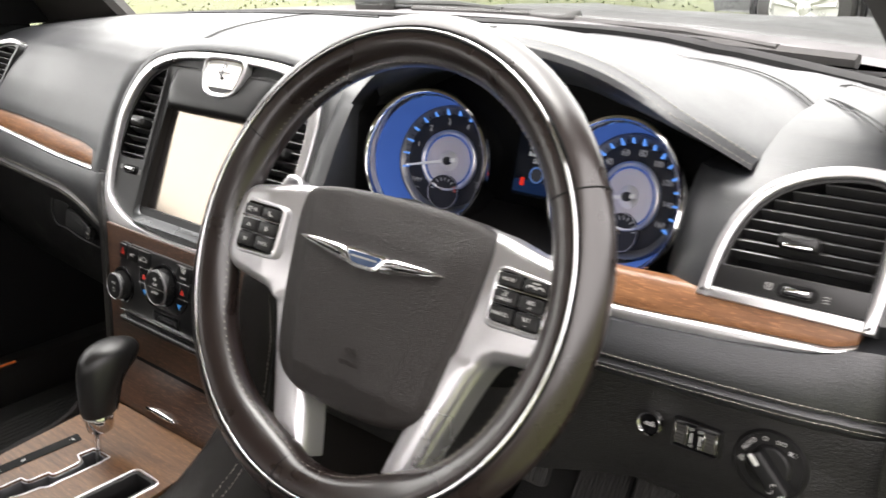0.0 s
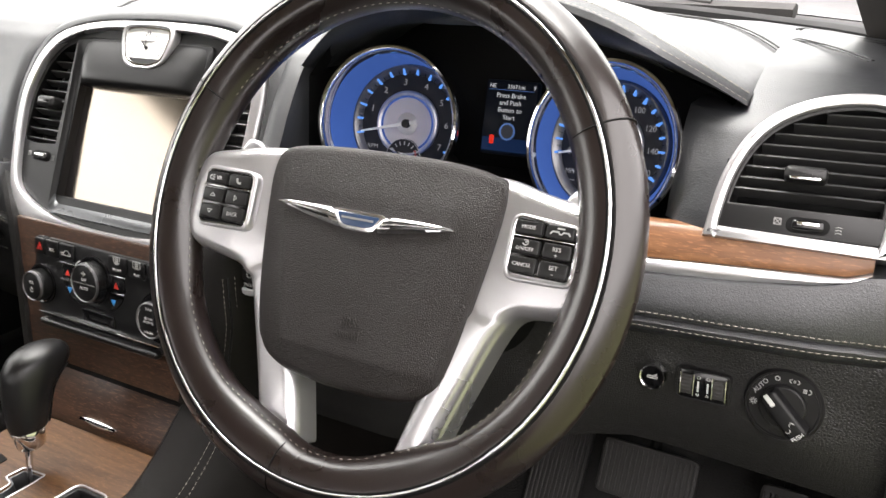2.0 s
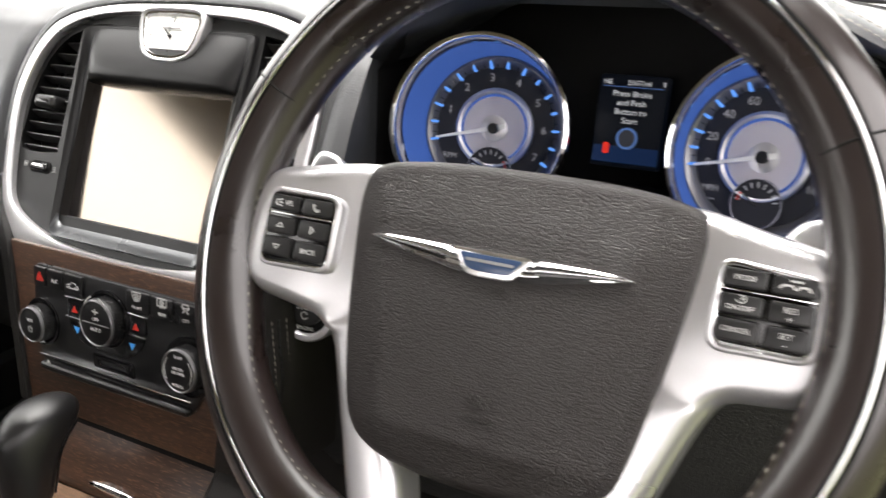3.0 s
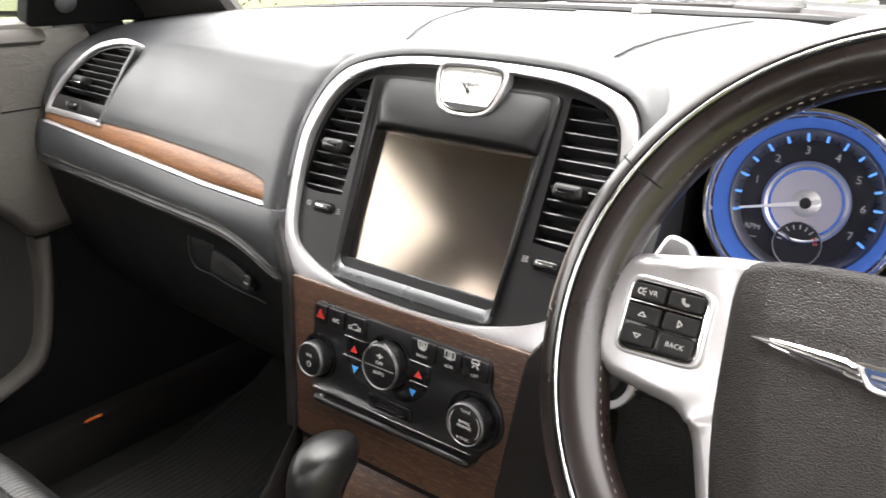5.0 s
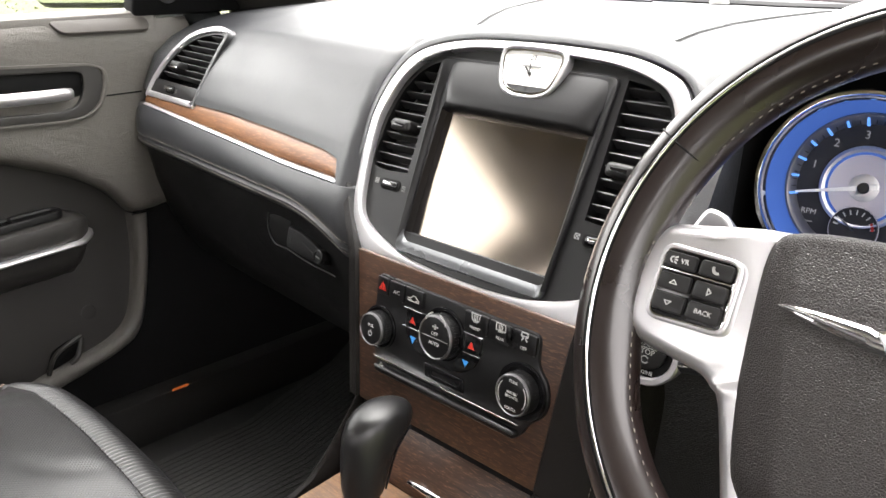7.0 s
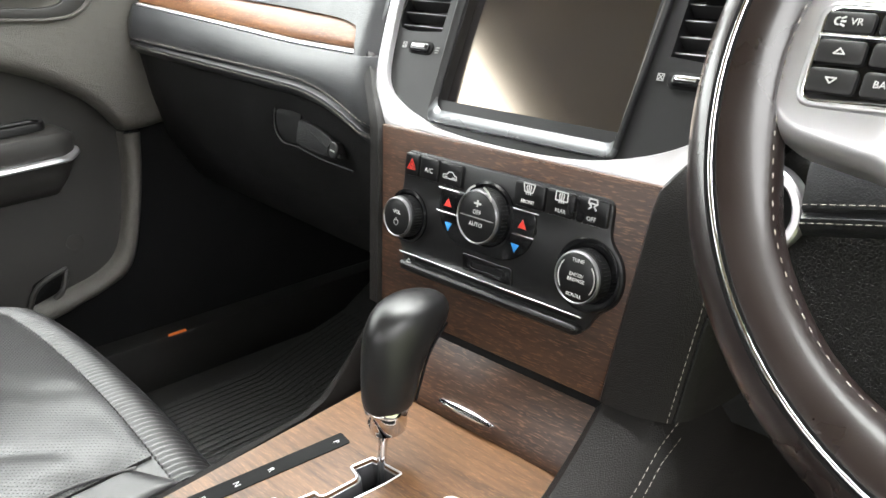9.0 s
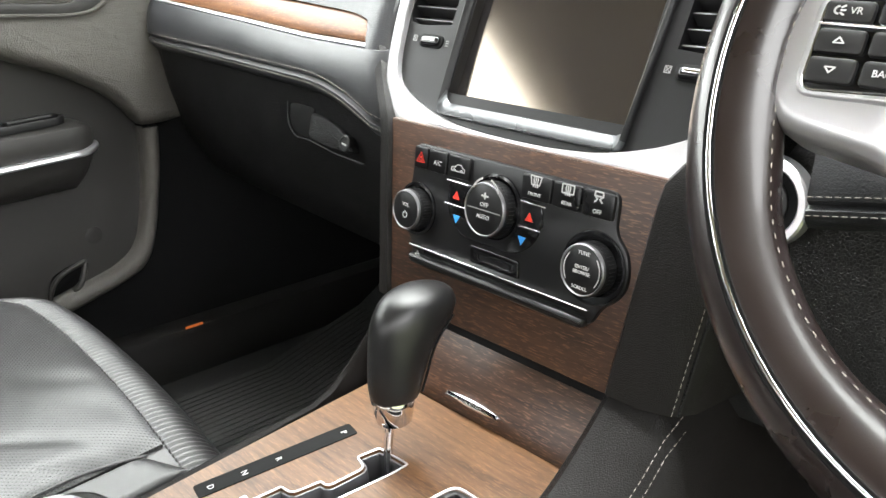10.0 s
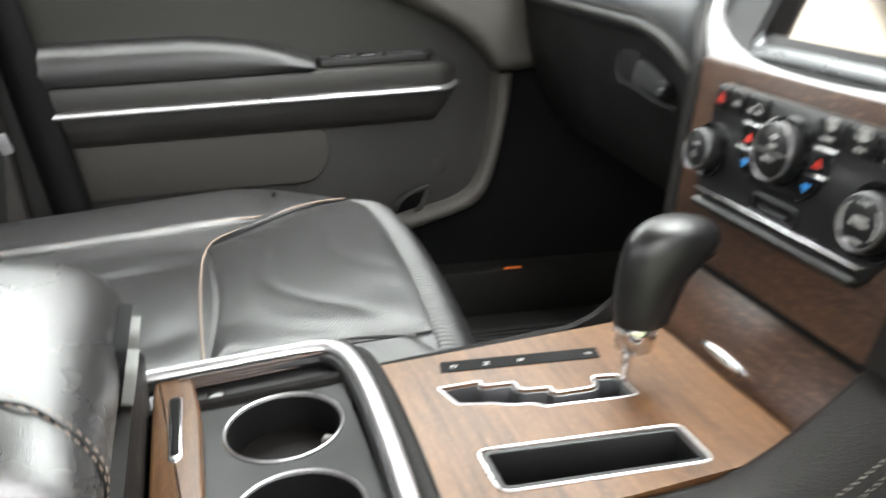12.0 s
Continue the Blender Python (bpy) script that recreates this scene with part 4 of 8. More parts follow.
# shield outlines: driver's side from the top down, the foot, the passenger's side back up
BEZ_OUT = [(0.0, 0.1902), (0.040, 0.1903), (0.082, 0.1889), (0.1110, 0.1860), (0.1380, 0.1790), (0.1570, 0.1695), (0.1690, 0.1500), (0.1735, 0.1150), (0.1715, 0.0600), (0.163, 0.010), (0.150, -0.016), (0.132, -0.034), (0.065, -0.0375), (0.0, -0.038), (-0.065, -0.0375), (-0.132, -0.034), (-0.150, -0.016), (-0.163, 0.010), (-0.1700, 0.050), (-0.1725, 0.0851), (-0.1705, 0.1109), (-0.1610, 0.1385), (-0.1480, 0.1584), (-0.1290, 0.1725), (-0.0980, 0.1822), (-0.0560, 0.1882)]
BEZ_IN = [(0.0, 0.1815), (0.036, 0.1815), (0.076, 0.1798), (0.1040, 0.1765), (0.1290, 0.1700), (0.1470, 0.1610), (0.1580, 0.1440), (0.1625, 0.1120), (0.1605, 0.0580), (0.147, 0.008), (0.124, -0.010), (0.080, -0.023), (0.040, -0.0275), (0.0, -0.0285), (-0.040, -0.0275), (-0.080, -0.023), (-0.124, -0.010), (-0.147, 0.008), (-0.1560, 0.050), (-0.1585, 0.0840), (-0.1560, 0.1060), (-0.1470, 0.1310), (-0.1350, 0.1490), (-0.1180, 0.1630), (-0.0900, 0.1735), (-0.0520, 0.1795)]


def closed_outline(pts):
    return [Vector((p.x, p.y)) for p in spline([(x, y, 0) for x, y in pts], 4, True)]


def make_stack():
    s = thing("centre_stack", (0, 0.05, 0.80), "shield-shaped centre stack with satin silver bezel and grey fascia", "centre stack")
    out, inn = closed_outline(BEZ_OUT), closed_outline(BEZ_IN)
    # the bezel falls away outwards from a narrow crest along its inner edge
    bm, rings = bmesh.new(), []
    for f, h in ((0.0, -0.03), (0.0, 0.0105), (0.02, 0.0125), (0.10, 0.0137), (0.30, 0.0149), (0.52, 0.0157), (0.68, 0.0163), (0.80, 0.0165), (0.92, 0.0166), (0.985, 0.0150), (1.0, 0.0128), (1.0, -0.03)):
        rings.append([ST @ Vector((*(a + (b - a) * f), h)) for a, b in zip(out, inn)])
    part("bezel", skin(bm, rings + [rings[0]]), SILVER, s, "satin silver bezel")
    # rolled leather edge of the pad round the shield
    bm, rings = bmesh.new(), []
    for d, h in ((-0.0008, -0.012), (-0.0012, 0.0080), (-0.0030, 0.0112), (-0.0070, 0.0112), (-0.0130, 0.0078), (-0.0200, -0.0030), (-0.0260, -0.0140), (-0.0280, -0.030)):
        rings.append([ST @ Vector((p.x, p.y, h - 0.05 * max(0.0, min(1.0, (0.055 - p.y) / 0.05)))) for p in inset(out, d)])
    part("shield_collar", skin(bm, rings), DASH, s, "black leather edge rolled round the bezel", smooth=60)
    back = inset(out, 0.004)
    part("housing", slab(back, ST, -0.06, -0.028, 0.001), SHADE_BLACK, s)
    scr = rpoly([(-0.085, -0.002), (0.085, -0.002), (0.085, 0.122), (-0.085, 0.122)], 0.002, 2)
    ventr = [Vector((p.x, p.y)) for p in spline([(0.1045, 0.052, 0), (0.1535, 0.052, 0), (0.1570, 0.080, 0), (0.1575, 0.115, 0), (0.1530, 0.143, 0), (0.1430, 0.1575, 0), (0.1270, 0.1655, 0), (0.1060, 0.1690, 0)], 4)]
    ventl = [Vector((p.x, p.y)) for p in spline([(-0.1045, 0.052, 0), (-0.1520, 0.052, 0), (-0.1540, 0.082, 0), (-0.1510, 0.106, 0), (-0.1420, 0.130, 0), (-0.1300, 0.1475, 0), (-0.1150, 0.1590, 0), (-0.1030, 0.1640, 0)], 4)]
    part("fascia", plate_with_holes(inset(inn, -0.002), [scr, ventr, ventl], ST, -0.012, 0.009), FASCIA, s, "dark grey plastic fascia")
    # moulded surround: side ridges, sloping down to the screen
    fo = rpoly([(-0.088, -0.0215), (0.088, -0.0215), (0.0995, 0.170), (-0.0995, 0.170)], 0.008, 6)
    ft = rpoly([(-0.0870, -0.0200), (0.0870, -0.0200), (0.0960, 0.167), (-0.0960, 0.167)], 0.008, 6)
    fm = rpoly([(-0.0865, -0.0105), (0.0865, -0.0105), (0.0905, 0.150), (-0.0905, 0.150)], 0.010, 6)
    fi = rpoly([(-0.0852, -0.0012), (0.0852, -0.0012), (0.0852, 0.1212), (-0.0852, 0.1212)], 0.002, 6)
    ridge = lambda p: 0.0092 + 0.0058 * max(0.0, min(1.0, (0.010 - p.y) / 0.012)) + 0.0075 * max(0.0, min(1.0, (p.y + 0.014) / 0.03)) * max(0.0, min(1.0, (0.175 - p.y) / 0.03)) * (1 if abs(p.x) > 0.08 else 0)
    W = ST.inverted()
    # the foot of the surround gets the lighter colour with the sheen
    for name, mat, low in (("screen_frame", FASCIA, False), ("screen_ledge", FASCIA_SHEEN, True)):
        bm = bmesh.new()
        skin(bm, [[ST @ Vector((p.x, p.y, h(p))) for p in o] for o, h in ((fo, lambda p: 0.008), (fo, lambda p: ridge(p) - 0.0015), (inset(fo, 0.0012), ridge), (ft, ridge), (fm, lambda p: ridge(p) * 0.62), (fi, lambda p: 0.0006))])
        bmesh.ops.delete(bm, geom=[f for f in bm.faces if ((W @ f.calc_center_median()).y < 0.0) != low], context="FACES")
        part(name, bm, mat, s, "fascia ledge under the screen, its sheen in the colour" if low else "")
    # brow that swells out over the screen's upper edge
    bm, rings = bmesh.new(), []
    for k in range(33):
        u = -1 + k / 16
        f = max(0.0, 1 - abs(u) ** 14)
        x = 0.0035 + 0.0865 * u
        rings.append([ST @ Vector((x + (0.004 * u if y > 0.14 else 0.0), y, h0 + (h - h0) * f)) for y, h, h0 in ((0.172, 0.0085, 0.0085), (0.165, 0.0120, 0.0095), (0.155, 0.0150, 0.0100), (0.143, 0.0180, 0.0105), (0.132, 0.0200, 0.0105), (0.1255, 0.0200, 0.0100), (0.1215, 0.0182, 0.0095), (0.1195, 0.0150, 0.0085), (0.1190, 0.0090, 0.0060), (0.1190, -0.002, -0.002), (0.172, -0.002, -0.002))])
    part("screen_brow", skin(bm, rings, True, True, True), FASCIA, s, "dark rounded brow over the screen", smooth=60)
    # touchscreen
    part("touchscreen", slab(rpoly([(-0.0865, -0.0035), (0.0865, -0.0035), (0.0865, 0.1235), (-0.0865, 0.1235)], 0.002, 2), ST, -0.006, 0.0, 0.0003), SCREEN, s, "large dark glossy touchscreen, switched off", smooth=0)
    # centre vents
    for sg, hole in ((-1, ventl), (1, ventr)):
        part("vent_duct", slab(inset(hole, -0.002), ST, -0.05, -0.042, 0.001), SHADE_BLACK, s)
        for y, x0, x1 in slat_rows(hole, 0.050, 0.169, 11):
            bm, rings = bmesh.new(), []
            for x in (x0, (x0 + x1) / 2, x1):
                rings.append([ST @ Vector((x, y + a, hh)) for a, hh in ((0.0010, 0.0048), (-0.0002, 0.0056), (-0.0012, 0.0046), (-0.0050, -0.0045), (-0.0036, -0.0050), (0.0008, 0.0030))])
            part("vent_slat", skin(bm, rings, True, True, True), SLAT, s)
        tab = part("vane_tab", slab(rrect(0.026, 0.012, 0.004), on(ST, sg * 0.126, 0.096), 0.0, 0.018, 0.004, 3), BLACK, s)
        part("tab_inlay", slab(rrect(0.016, 0.004, 0.0015), on(ST, sg * 0.126, 0.0955, 0.017), 0, 0.0018, 0.0008), GLOSS, tab)
        vent_slider(s, on(ST, 0, 0, 0.008), sg * 0.122, 0.037)
    return s


make_stack()


def make_clock():
    M = on(ST, 0.0125, 0.1630, 0.0150)
    c = thing("analogue_clock", M.translation, "white-faced analogue clock in a chrome surround", "clock")
    o = [Vector((p.x, p.y)) for p in spline([(x, y, 0) for x, y in ((-0.0365, 0.013), (-0.031, 0.0215), (-0.016, 0.0235), (0, 0.0238), (0.016, 0.0235), (0.031, 0.0215), (0.0365, 0.013), (0.0335, -0.004), (0.0265, -0.0175), (0.013, -0.0232), (0, -0.0238), (-0.013, -0.0232), (-0.0265, -0.0175), (-0.0335, -0.004))], 4, True)]
    part("surround", band(o, inset(o, 0.0042), M, -0.012, 0.0045, 0.0026, steps=4), SILVER, c, "bright satin surround")
    part("inner_bevel", band(inset(o, 0.0040), inset(o, 0.0062), M, -0.010, 0.0034, 0.0018, steps=3), CHROME, c, "chrome inner bevel")
    f = inset(o, 0.0058)
    part("dial", slab(f, M, -0.008, 0.0010, 0.0002), DIAL_FACE, c, "off-white clock dial")
    for h in range(12):
        a = radians(90 - 30 * h)
        x, y = 0.0225 * math.cos(a), 0.0140 * math.sin(a) - 0.001
        if h == 0:
            words("12", 0.0062, on(M, x, y, 0.0018), BLACK, c)
        elif h == 6:
            words("6", 0.0062, on(M, x, y, 0.0018), BLACK, c)
        else:
            strokes([[(x * 0.92, y * 0.9), (x * 1.05, y * 1.05)]], on(M, 0, 0, 0.0017), 0.00035, BLACK, c, "hour_mark")
    strokes([[(-0.010, 0.0055), (0.010, 0.0055)]], on(M, 0, 0, 0.0017), 0.0008, PRINT_DIM, c, "maker_bar")
    strokes([[(0, 0), (-0.006, 0.005)]], on(M, 0, -0.001, 0.0024), 0.0007, BLACK, c, "hour_hand")
    strokes([[(0.001, -0.003), (-0.002, 0.013)]], on(M, 0, -0.001, 0.0030), 0.0005, BLACK, c, "minute_hand")
    part("hub", lathe([(0.0016, 0.0015), (0.0016, 0.0035), (0.001, 0.004)], on(M, 0, -0.001), 12), BLACK, c)


make_clock()

# ---- climate panel ----
HV = frame_of((0, -0.033, 0.755), (1, 0, 0), (0, 0.02, 0.14))


def make_climate():
    o = rpoly([(-0.131, 0.024), (0.134, 0.024), (0.115, -0.128), (-0.113, -0.128)], [0.002, 0.002, 0.004, 0.004], 3)
    c = thing("climate_panel", (0, -0.04, 0.72), "black climate and radio panel with three knobs in shaded walnut", "control panel")
    part("walnut_panel", slab(o, HV, -0.02, 0.0, 0.0015), WOOD_SHADED, c, "walnut veneer with fine pale pores, shade in its colour")
    C = on(HV, 0.0025, 0)
    kl, kc, kr = (-0.0884, -0.0435), (-0.0044, -0.0245), (0.0881, -0.0442)
    pts = [(-0.098, 0.009), (0.100, 0.009), (0.1005, -0.018), (0.112, -0.028), (0.1165, -0.0445), (0.112, -0.060), (0.098, -0.070), (0.092, -0.085), (0.060, -0.0855), (-0.060, -0.0855), (-0.090, -0.085), (-0.0945, -0.068), (-0.108, -0.060), (-0.1125, -0.046), (-0.107, -0.032), (-0.099, -0.024)]
    o = rpoly(pts, 0.008, 4)
    part("faceplate", slab(o, C, -0.004, 0.003, 0.0015), PANEL_BLACK, c)
    U = on(C, 0, 0, 0.0031)
    # knobs in recessed wells
    for (x, y), r, well in ((kl, 0.0165, 0.0215), (kc, 0.0205, 0.0255), (kr, 0.0184, 0.0255)):
        part("knob_well", lathe([(well, 0.0), (well, 0.0018), (well - 0.002, 0.0022), (r, 0.0002), (0.002, 0.0001)], on(U, x, y), 40), GLOSS, c)
        k = part("knob", lathe([(r, 0.0), (r, 0.010), (r - 0.001, 0.0125), (r - 0.003, 0.0135)], on(U, x, y), 48), PANEL_BLACK, c, "knurled black knob")
        bm = bmesh.new()
        for i in range(44):
            a = 2 * math.pi * i / 44
            p, q = Vector((x + r * math.cos(a), y + r * math.sin(a), 0.0015)), Vector((x + r * math.cos(a), y + r * math.sin(a), 0.009))
            tube([U @ p, U @ q], 0.0005, 4, bm=bm)
        part("knurling", bm, PANEL_BLACK, k)
        part("chrome_ring", lathe([(r - 0.0004, 0.0095), (r - 0.0006, 0.0132), (r - 0.0014, 0.0140), (r - 0.0019, 0.0135), (r - 0.0022, 0.0105)], on(U, x, y), 48, cap=False), GUNMETAL, k)
        part("cap", lathe([(r - 0.0024, 0.010), (r - 0.0026, 0.0132), (0.001, 0.0134)], on(U, x, y), 40), GLOSS, k)
    words("VOL", 0.0042, on(U, kl[0], kl[1] + 0.004, 0.0136), PRINT, c)
    strokes([arc(0.0024, 120, 420, 12), [(0, 0.0012), (0, 0.0034)]], on(U, kl[0], kl[1] - 0.004, 0.0136), 0.0003, PRINT, c)
    words("OFF", 0.0046, on(U, kc[0], kc[1] + 0.0035, 0.0136), PRINT, c)
    words("AUTO", 0.0046, on(U, kc[0], kc[1] - 0.0055, 0.0136), PRINT, c)
    strokes([[(-0.016, 0), (0.016, 0)]], on(U, kc[0], kc[1] - 0.0005, 0.0135), 0.0004, PRINT_DIM, c, "split_line")
    strokes([[(-0.003, 0), (0.003, 0)], [(0, -0.002), (0, 0.002)], arc(0.013, 20, 70, 6), arc(0.013, 110, 160, 6)], on(U, kc[0], kc[1] + 0.010, 0.0136), 0.0007, PRINT, c)
    words("TUNE", 0.0037, on(U, kr[0], kr[1] + 0.0115, 0.0136), PRINT, c)
    words("ENTER/\nBROWSE", 0.0035, on(U, kr[0], kr[1], 0.0136), PRINT, c)
    words("SCROLL", 0.0035, on(U, kr[0], kr[1] - 0.012, 0.0136), PRINT, c)
    strokes([arc(0.0145, 140, 215, 8), arc(0.0145, -35, 40, 8)], on(U, kr[0], kr[1], 0.0136), 0.00035, PRINT, c)
    # button row
    for x0, x1 in ((-0.0965, -0.080), (-0.0795, -0.058), (-0.0575, -0.033), (0.018, 0.046), (0.0465, 0.0715), (0.072, 0.0985)):
        part("button", slab(rpoly([(x0 + 0.0005, -0.0105), (x1 - 0.0005, -0.0105), (x1 - 0.0005, 0.007), (x0 + 0.0005, 0.007)], 0.002, 2), U, 0, 0.0022, 0.001), PANEL_BLACK, c)
    for x0, x1, y in ((-0.0575, -0.034, -0.0135), (-0.0575, -0.034, -0.0315), (0.018, 0.042, -0.0135), (0.018, 0.040, -0.0315)):
        part("chrome_line", slab(rrect(x1 - x0, 0.0011, 0.0004, cx=(x0 + x1) / 2, cy=y), U, 0, 0.0016, 0.0003), CHROME, c)
    part("temperature_rocker", slab(rpoly([(-0.0565, -0.0125), (0.0415, -0.0125), (0.038, -0.040), (0.020, -0.054), (-0.036, -0.054), (-0.053, -0.040)], 0.010, 4), on(C, 0, 0, 0.003), 0, 0.0014, 0.0008), GLOSS, c)
    V = on(U, 0, 0, 0.0016)
    tri = lambda x, y, up, r=0.0036: [[(x - r, y - up * r * 0.7), (x + r, y - up * r * 0.7), (x, y + up * r * 1.0), (x - r, y - up * r * 0.7)]]
    for x, y, up, m in ((-0.045, -0.0235, 1, RED), (0.029, -0.0235, 1, RED), (-0.0425, -0.0415, -1, BLUE), (0.0245, -0.0415, -1, BLUE)):
        bm = slab([Vector(p) for p in (((x - 0.0038, y - up * 0.0028), (x + 0.0038, y - up * 0.0028), (x, y + up * 0.0036))[:: int(up)])], V, 0, 0.0003, 0.0001, 1)
        part("temperature_arrow", bm, m, c, smooth=0)
    T = on(U, 0, 0, 0.0023)
    strokes(tri(-0.088, -0.002, 1, 0.0046) + tri(-0.088, -0.0025, 1, 0.0021), T, 0.00032, RED, c, "hazard_symbol")
    words("A/C", 0.0054, on(T, -0.0685, -0.003), PRINT, c)
    car = [[(-0.007, -0.002), (-0.007, 0.0005), (-0.003, 0.001), (-0.001, 0.0032), (0.003, 0.0032), (0.005, 0.001), (0.007, 0.0005), (0.007, -0.002), (-0.007, -0.002)], arc(0.0014, 0, 180, 5, -0.004, -0.002), arc(0.0014, 0, 180, 5, 0.004, -0.002)]
    strokes(car, on(T, -0.0455, -0.003), 0.00035, PRINT, c, "recirculation_symbol")
    fan = [[(-0.005, 0.004), (0.005, 0.004), (0.0035, -0.002), (-0.0035, -0.002), (-0.005, 0.004)], [(-0.002, -0.0035), (-0.0014, -0.001), (-0.002, 0.0015), (-0.0014, 0.003)], [(0.002, -0.0035), (0.0014, -0.001), (0.002, 0.0015), (0.0014, 0.003)], [(0, -0.0035), (0, 0.003)]]
    strokes(fan, on(T, 0.0315, 0.0025), 0.0004, PRINT, c, "front_defrost_symbol")
    words("FRONT", 0.0037, on(T, 0.0315, -0.0065), PRINT, c)
    strokes([[(-0.005, -0.002), (0.005, -0.002), (0.005, 0.004), (-0.005, 0.004), (-0.005, -0.002)], *fan[1:]], on(T, 0.060, 0.0025), 0.0004, PRINT, c, "rear_defrost_symbol")
    words("REAR", 0.0037, on(T, 0.060, -0.0065), PRINT, c)
    strokes([[(-0.0035, 0.001), (0.0035, 0.001), (0.003, 0.004), (-0.003, 0.004), (-0.0035, 0.001)], [(-0.003, -0.003), (-0.001, -0.001), (-0.003, 0.001)], [(0.003, -0.003), (0.001, -0.001), (0.003, 0.001)]], on(T, 0.0855, 0.003), 0.0005, PRINT, c, "stability_symbol")
    words("OFF", 0.0042, on(T, 0.0855, -0.0065), PRINT, c)
    # disc slot, card slot, eject key
    part("disc_slot_line", slab(rrect(0.182, 0.0016, 0.0006, cx=-0.001, cy=-0.0735), U, 0, 0.0035, 0.0006), CHROME, c)
    part("disc_slot", slab(rrect(0.160, 0.0030, 0.001, cx=0.004, cy=-0.0765), U, 0, 0.0007, 0.0002), SHADE_BLACK, c)
    lip = rpoly([(-0.091, -0.0800), (0.090, -0.0800), (0.088, -0.0875), (-0.089, -0.0875)], 0.004, 4)
    part("lower_lip", slab(lip, U, -0.002, 0.0055, 0.003, 3), PANEL_BLACK, c)
    part("card_slot", band(rpoly([(-0.025, -0.0575), (0.024, -0.0575), (0.026, -0.0705), (-0.023, -0.0705)], 0.002, 3), rpoly([(-0.016, -0.0625), (0.015, -0.0625), (0.016, -0.0665), (-0.015, -0.0665)], 0.001, 3), U, 0, 0.0016, 0.0006), GLOSS, c)
    strokes([[(-0.0025, -0.0006), (0.0025, -0.0006), (0, 0.0026), (-0.0025, -0.0006)], [(-0.0025, -0.0022), (0.0025, -0.0022)]], on(U, -0.080, -0.0795, 0.0036), 0.0004, PRINT, c, "eject_symbol")


make_climate()

# ---- stack flanks and centre console ----
def console_z(y):
    return 0.5737 + 0.1 * y


CON = frame_of((0, 0, 0.5737), (1, 0, 0), (0, 1, 0.1))


def make_console():
    c = thing("centre_console", (0, -0.3, 0.25), "centre console with walnut top, leather flanks and chrome trim", "centre console")
    # leather flanks beside the stack, from the bezel down
    for s in (-1, 1):
        bm, rings, st = bmesh.new(), [], []
        flare = 0.027 if s > 0 else 0.0
        for k in range(15):
            z = 0.835 - (0.835 - 0.630) * k / 14
            h = (z - 0.755) / 0.14
            xw, y = 0.1295 + 0.118 * (z - 0.78) if z < 0.78 else 0.1295, -0.033 + 0.02 * h - 0.001
            if z > 0.775:
                y += 0.45 * (z - 0.775)
                xw += 0.9 * (z - 0.775) * (1 if s < 0 else 0.7)
            f = flare * min(1, (0.835 - z) / 0.12)
            rings.append([(s * xw, y + 0.03, z), (s * xw, y + 0.002, z), (s * (xw + 0.003), y - 0.002, z), (s * (xw + 0.014 + f * 0.6), y - 0.001, z), (s * (xw + 0.022 + f), y + 0.006, z), (s * (xw + 0.026 + f * 1.2), y + 0.02, z), (s * (xw + 0.028 + f * 1.3), y + 0.06, z), (s * (xw + 0.03 + f * 1.5), y + 0.30, z), (s * xw, y + 0.30, z)])
            st.append((s * (xw + 0.0235 + f * 1.05), y + 0.010, z))
        part("stack_flank", skin(bm, rings, True, True, True), FLANK, c, "black leather flank")
        if s > 0:
            for dy in (-0.0045, 0.0055):
                part("stitching", stitches([(p[0] + dy * 0.55, p[1] + dy, p[2]) for p in st[5:]], 0.0034, 0.0018, 0.00028), THREAD, c, "pale stitching")
            part("seam", tube([(p[0] + 0.0003, p[1], p[2]) for p in st[5:]], 0.0012, 5), DARK_SKIN, c)
    # lower body: cross-sections along y
    bm, rings = bmesh.new(), []
    ys = [0.30, 0.10, 0.0, -0.03, -0.04, -0.05, -0.0625, -0.075, -0.0875, -0.10, -0.12, -0.14, -0.20, -0.30, -0.40, -0.50, -0.70, -1.0]
    lift = lambda y: 0.063 * max(0.0, min(1.0, (y + 0.140) / 0.100)) ** 1.5 if y > -0.140 else 0.0
    for y in ys:
        z = console_z(min(y, -0.04)) - 0.004
        up = lift(y)
        xr = 0.150 + 0.012 * max(0, min(1, (y + 0.12) / 0.1))
        g = 0.014 * max(0.0, min(1.0, (y + 0.12) / 0.09))
        w = 0.013 * max(0.0, min(1.0, (y + 0.32) / 0.24))
        rings.append([(-0.142, y, 0.24), (-0.128 - g, y, z - 0.05), (-0.1150 - g, y, z - 0.010 + up), (-0.1125 - g, y, z + 0.002 + up), (-0.1095 - g, y, z + 0.0045 + up), (-0.1065 - g, y, z + 0.002 + up * 0.9), (-0.1030 - g, y, z - 0.03), (0.104, y, z - 0.03), (0.107, y, z + 0.002 + up * 0.9), (0.114, y, z + 0.006 + up), (0.130 + w * 0.6, y, z + 0.002 + up), (0.143 + w, y, z - 0.010 + up), (xr + 0.003 + w, y, z - 0.045 + up * 0.7), (xr + 0.010 + w, y, z - 0.12), (0.185, y, 0.24)])
    part("lower_body", skin(bm, rings, True, True, True), FLANK, c, "black leather-covered console sides")
    st = []
    for y in [-0.03 - 0.02 * k for k in range(30)]:
        st.append((0.1445 + 0.013 * max(0.0, min(1.0, (y + 0.32) / 0.24)) + 0.004 * max(0, min(1, (y + 0.12) / 0.1)), y, console_z(min(y, -0.04)) - 0.0135 + lift(y)))
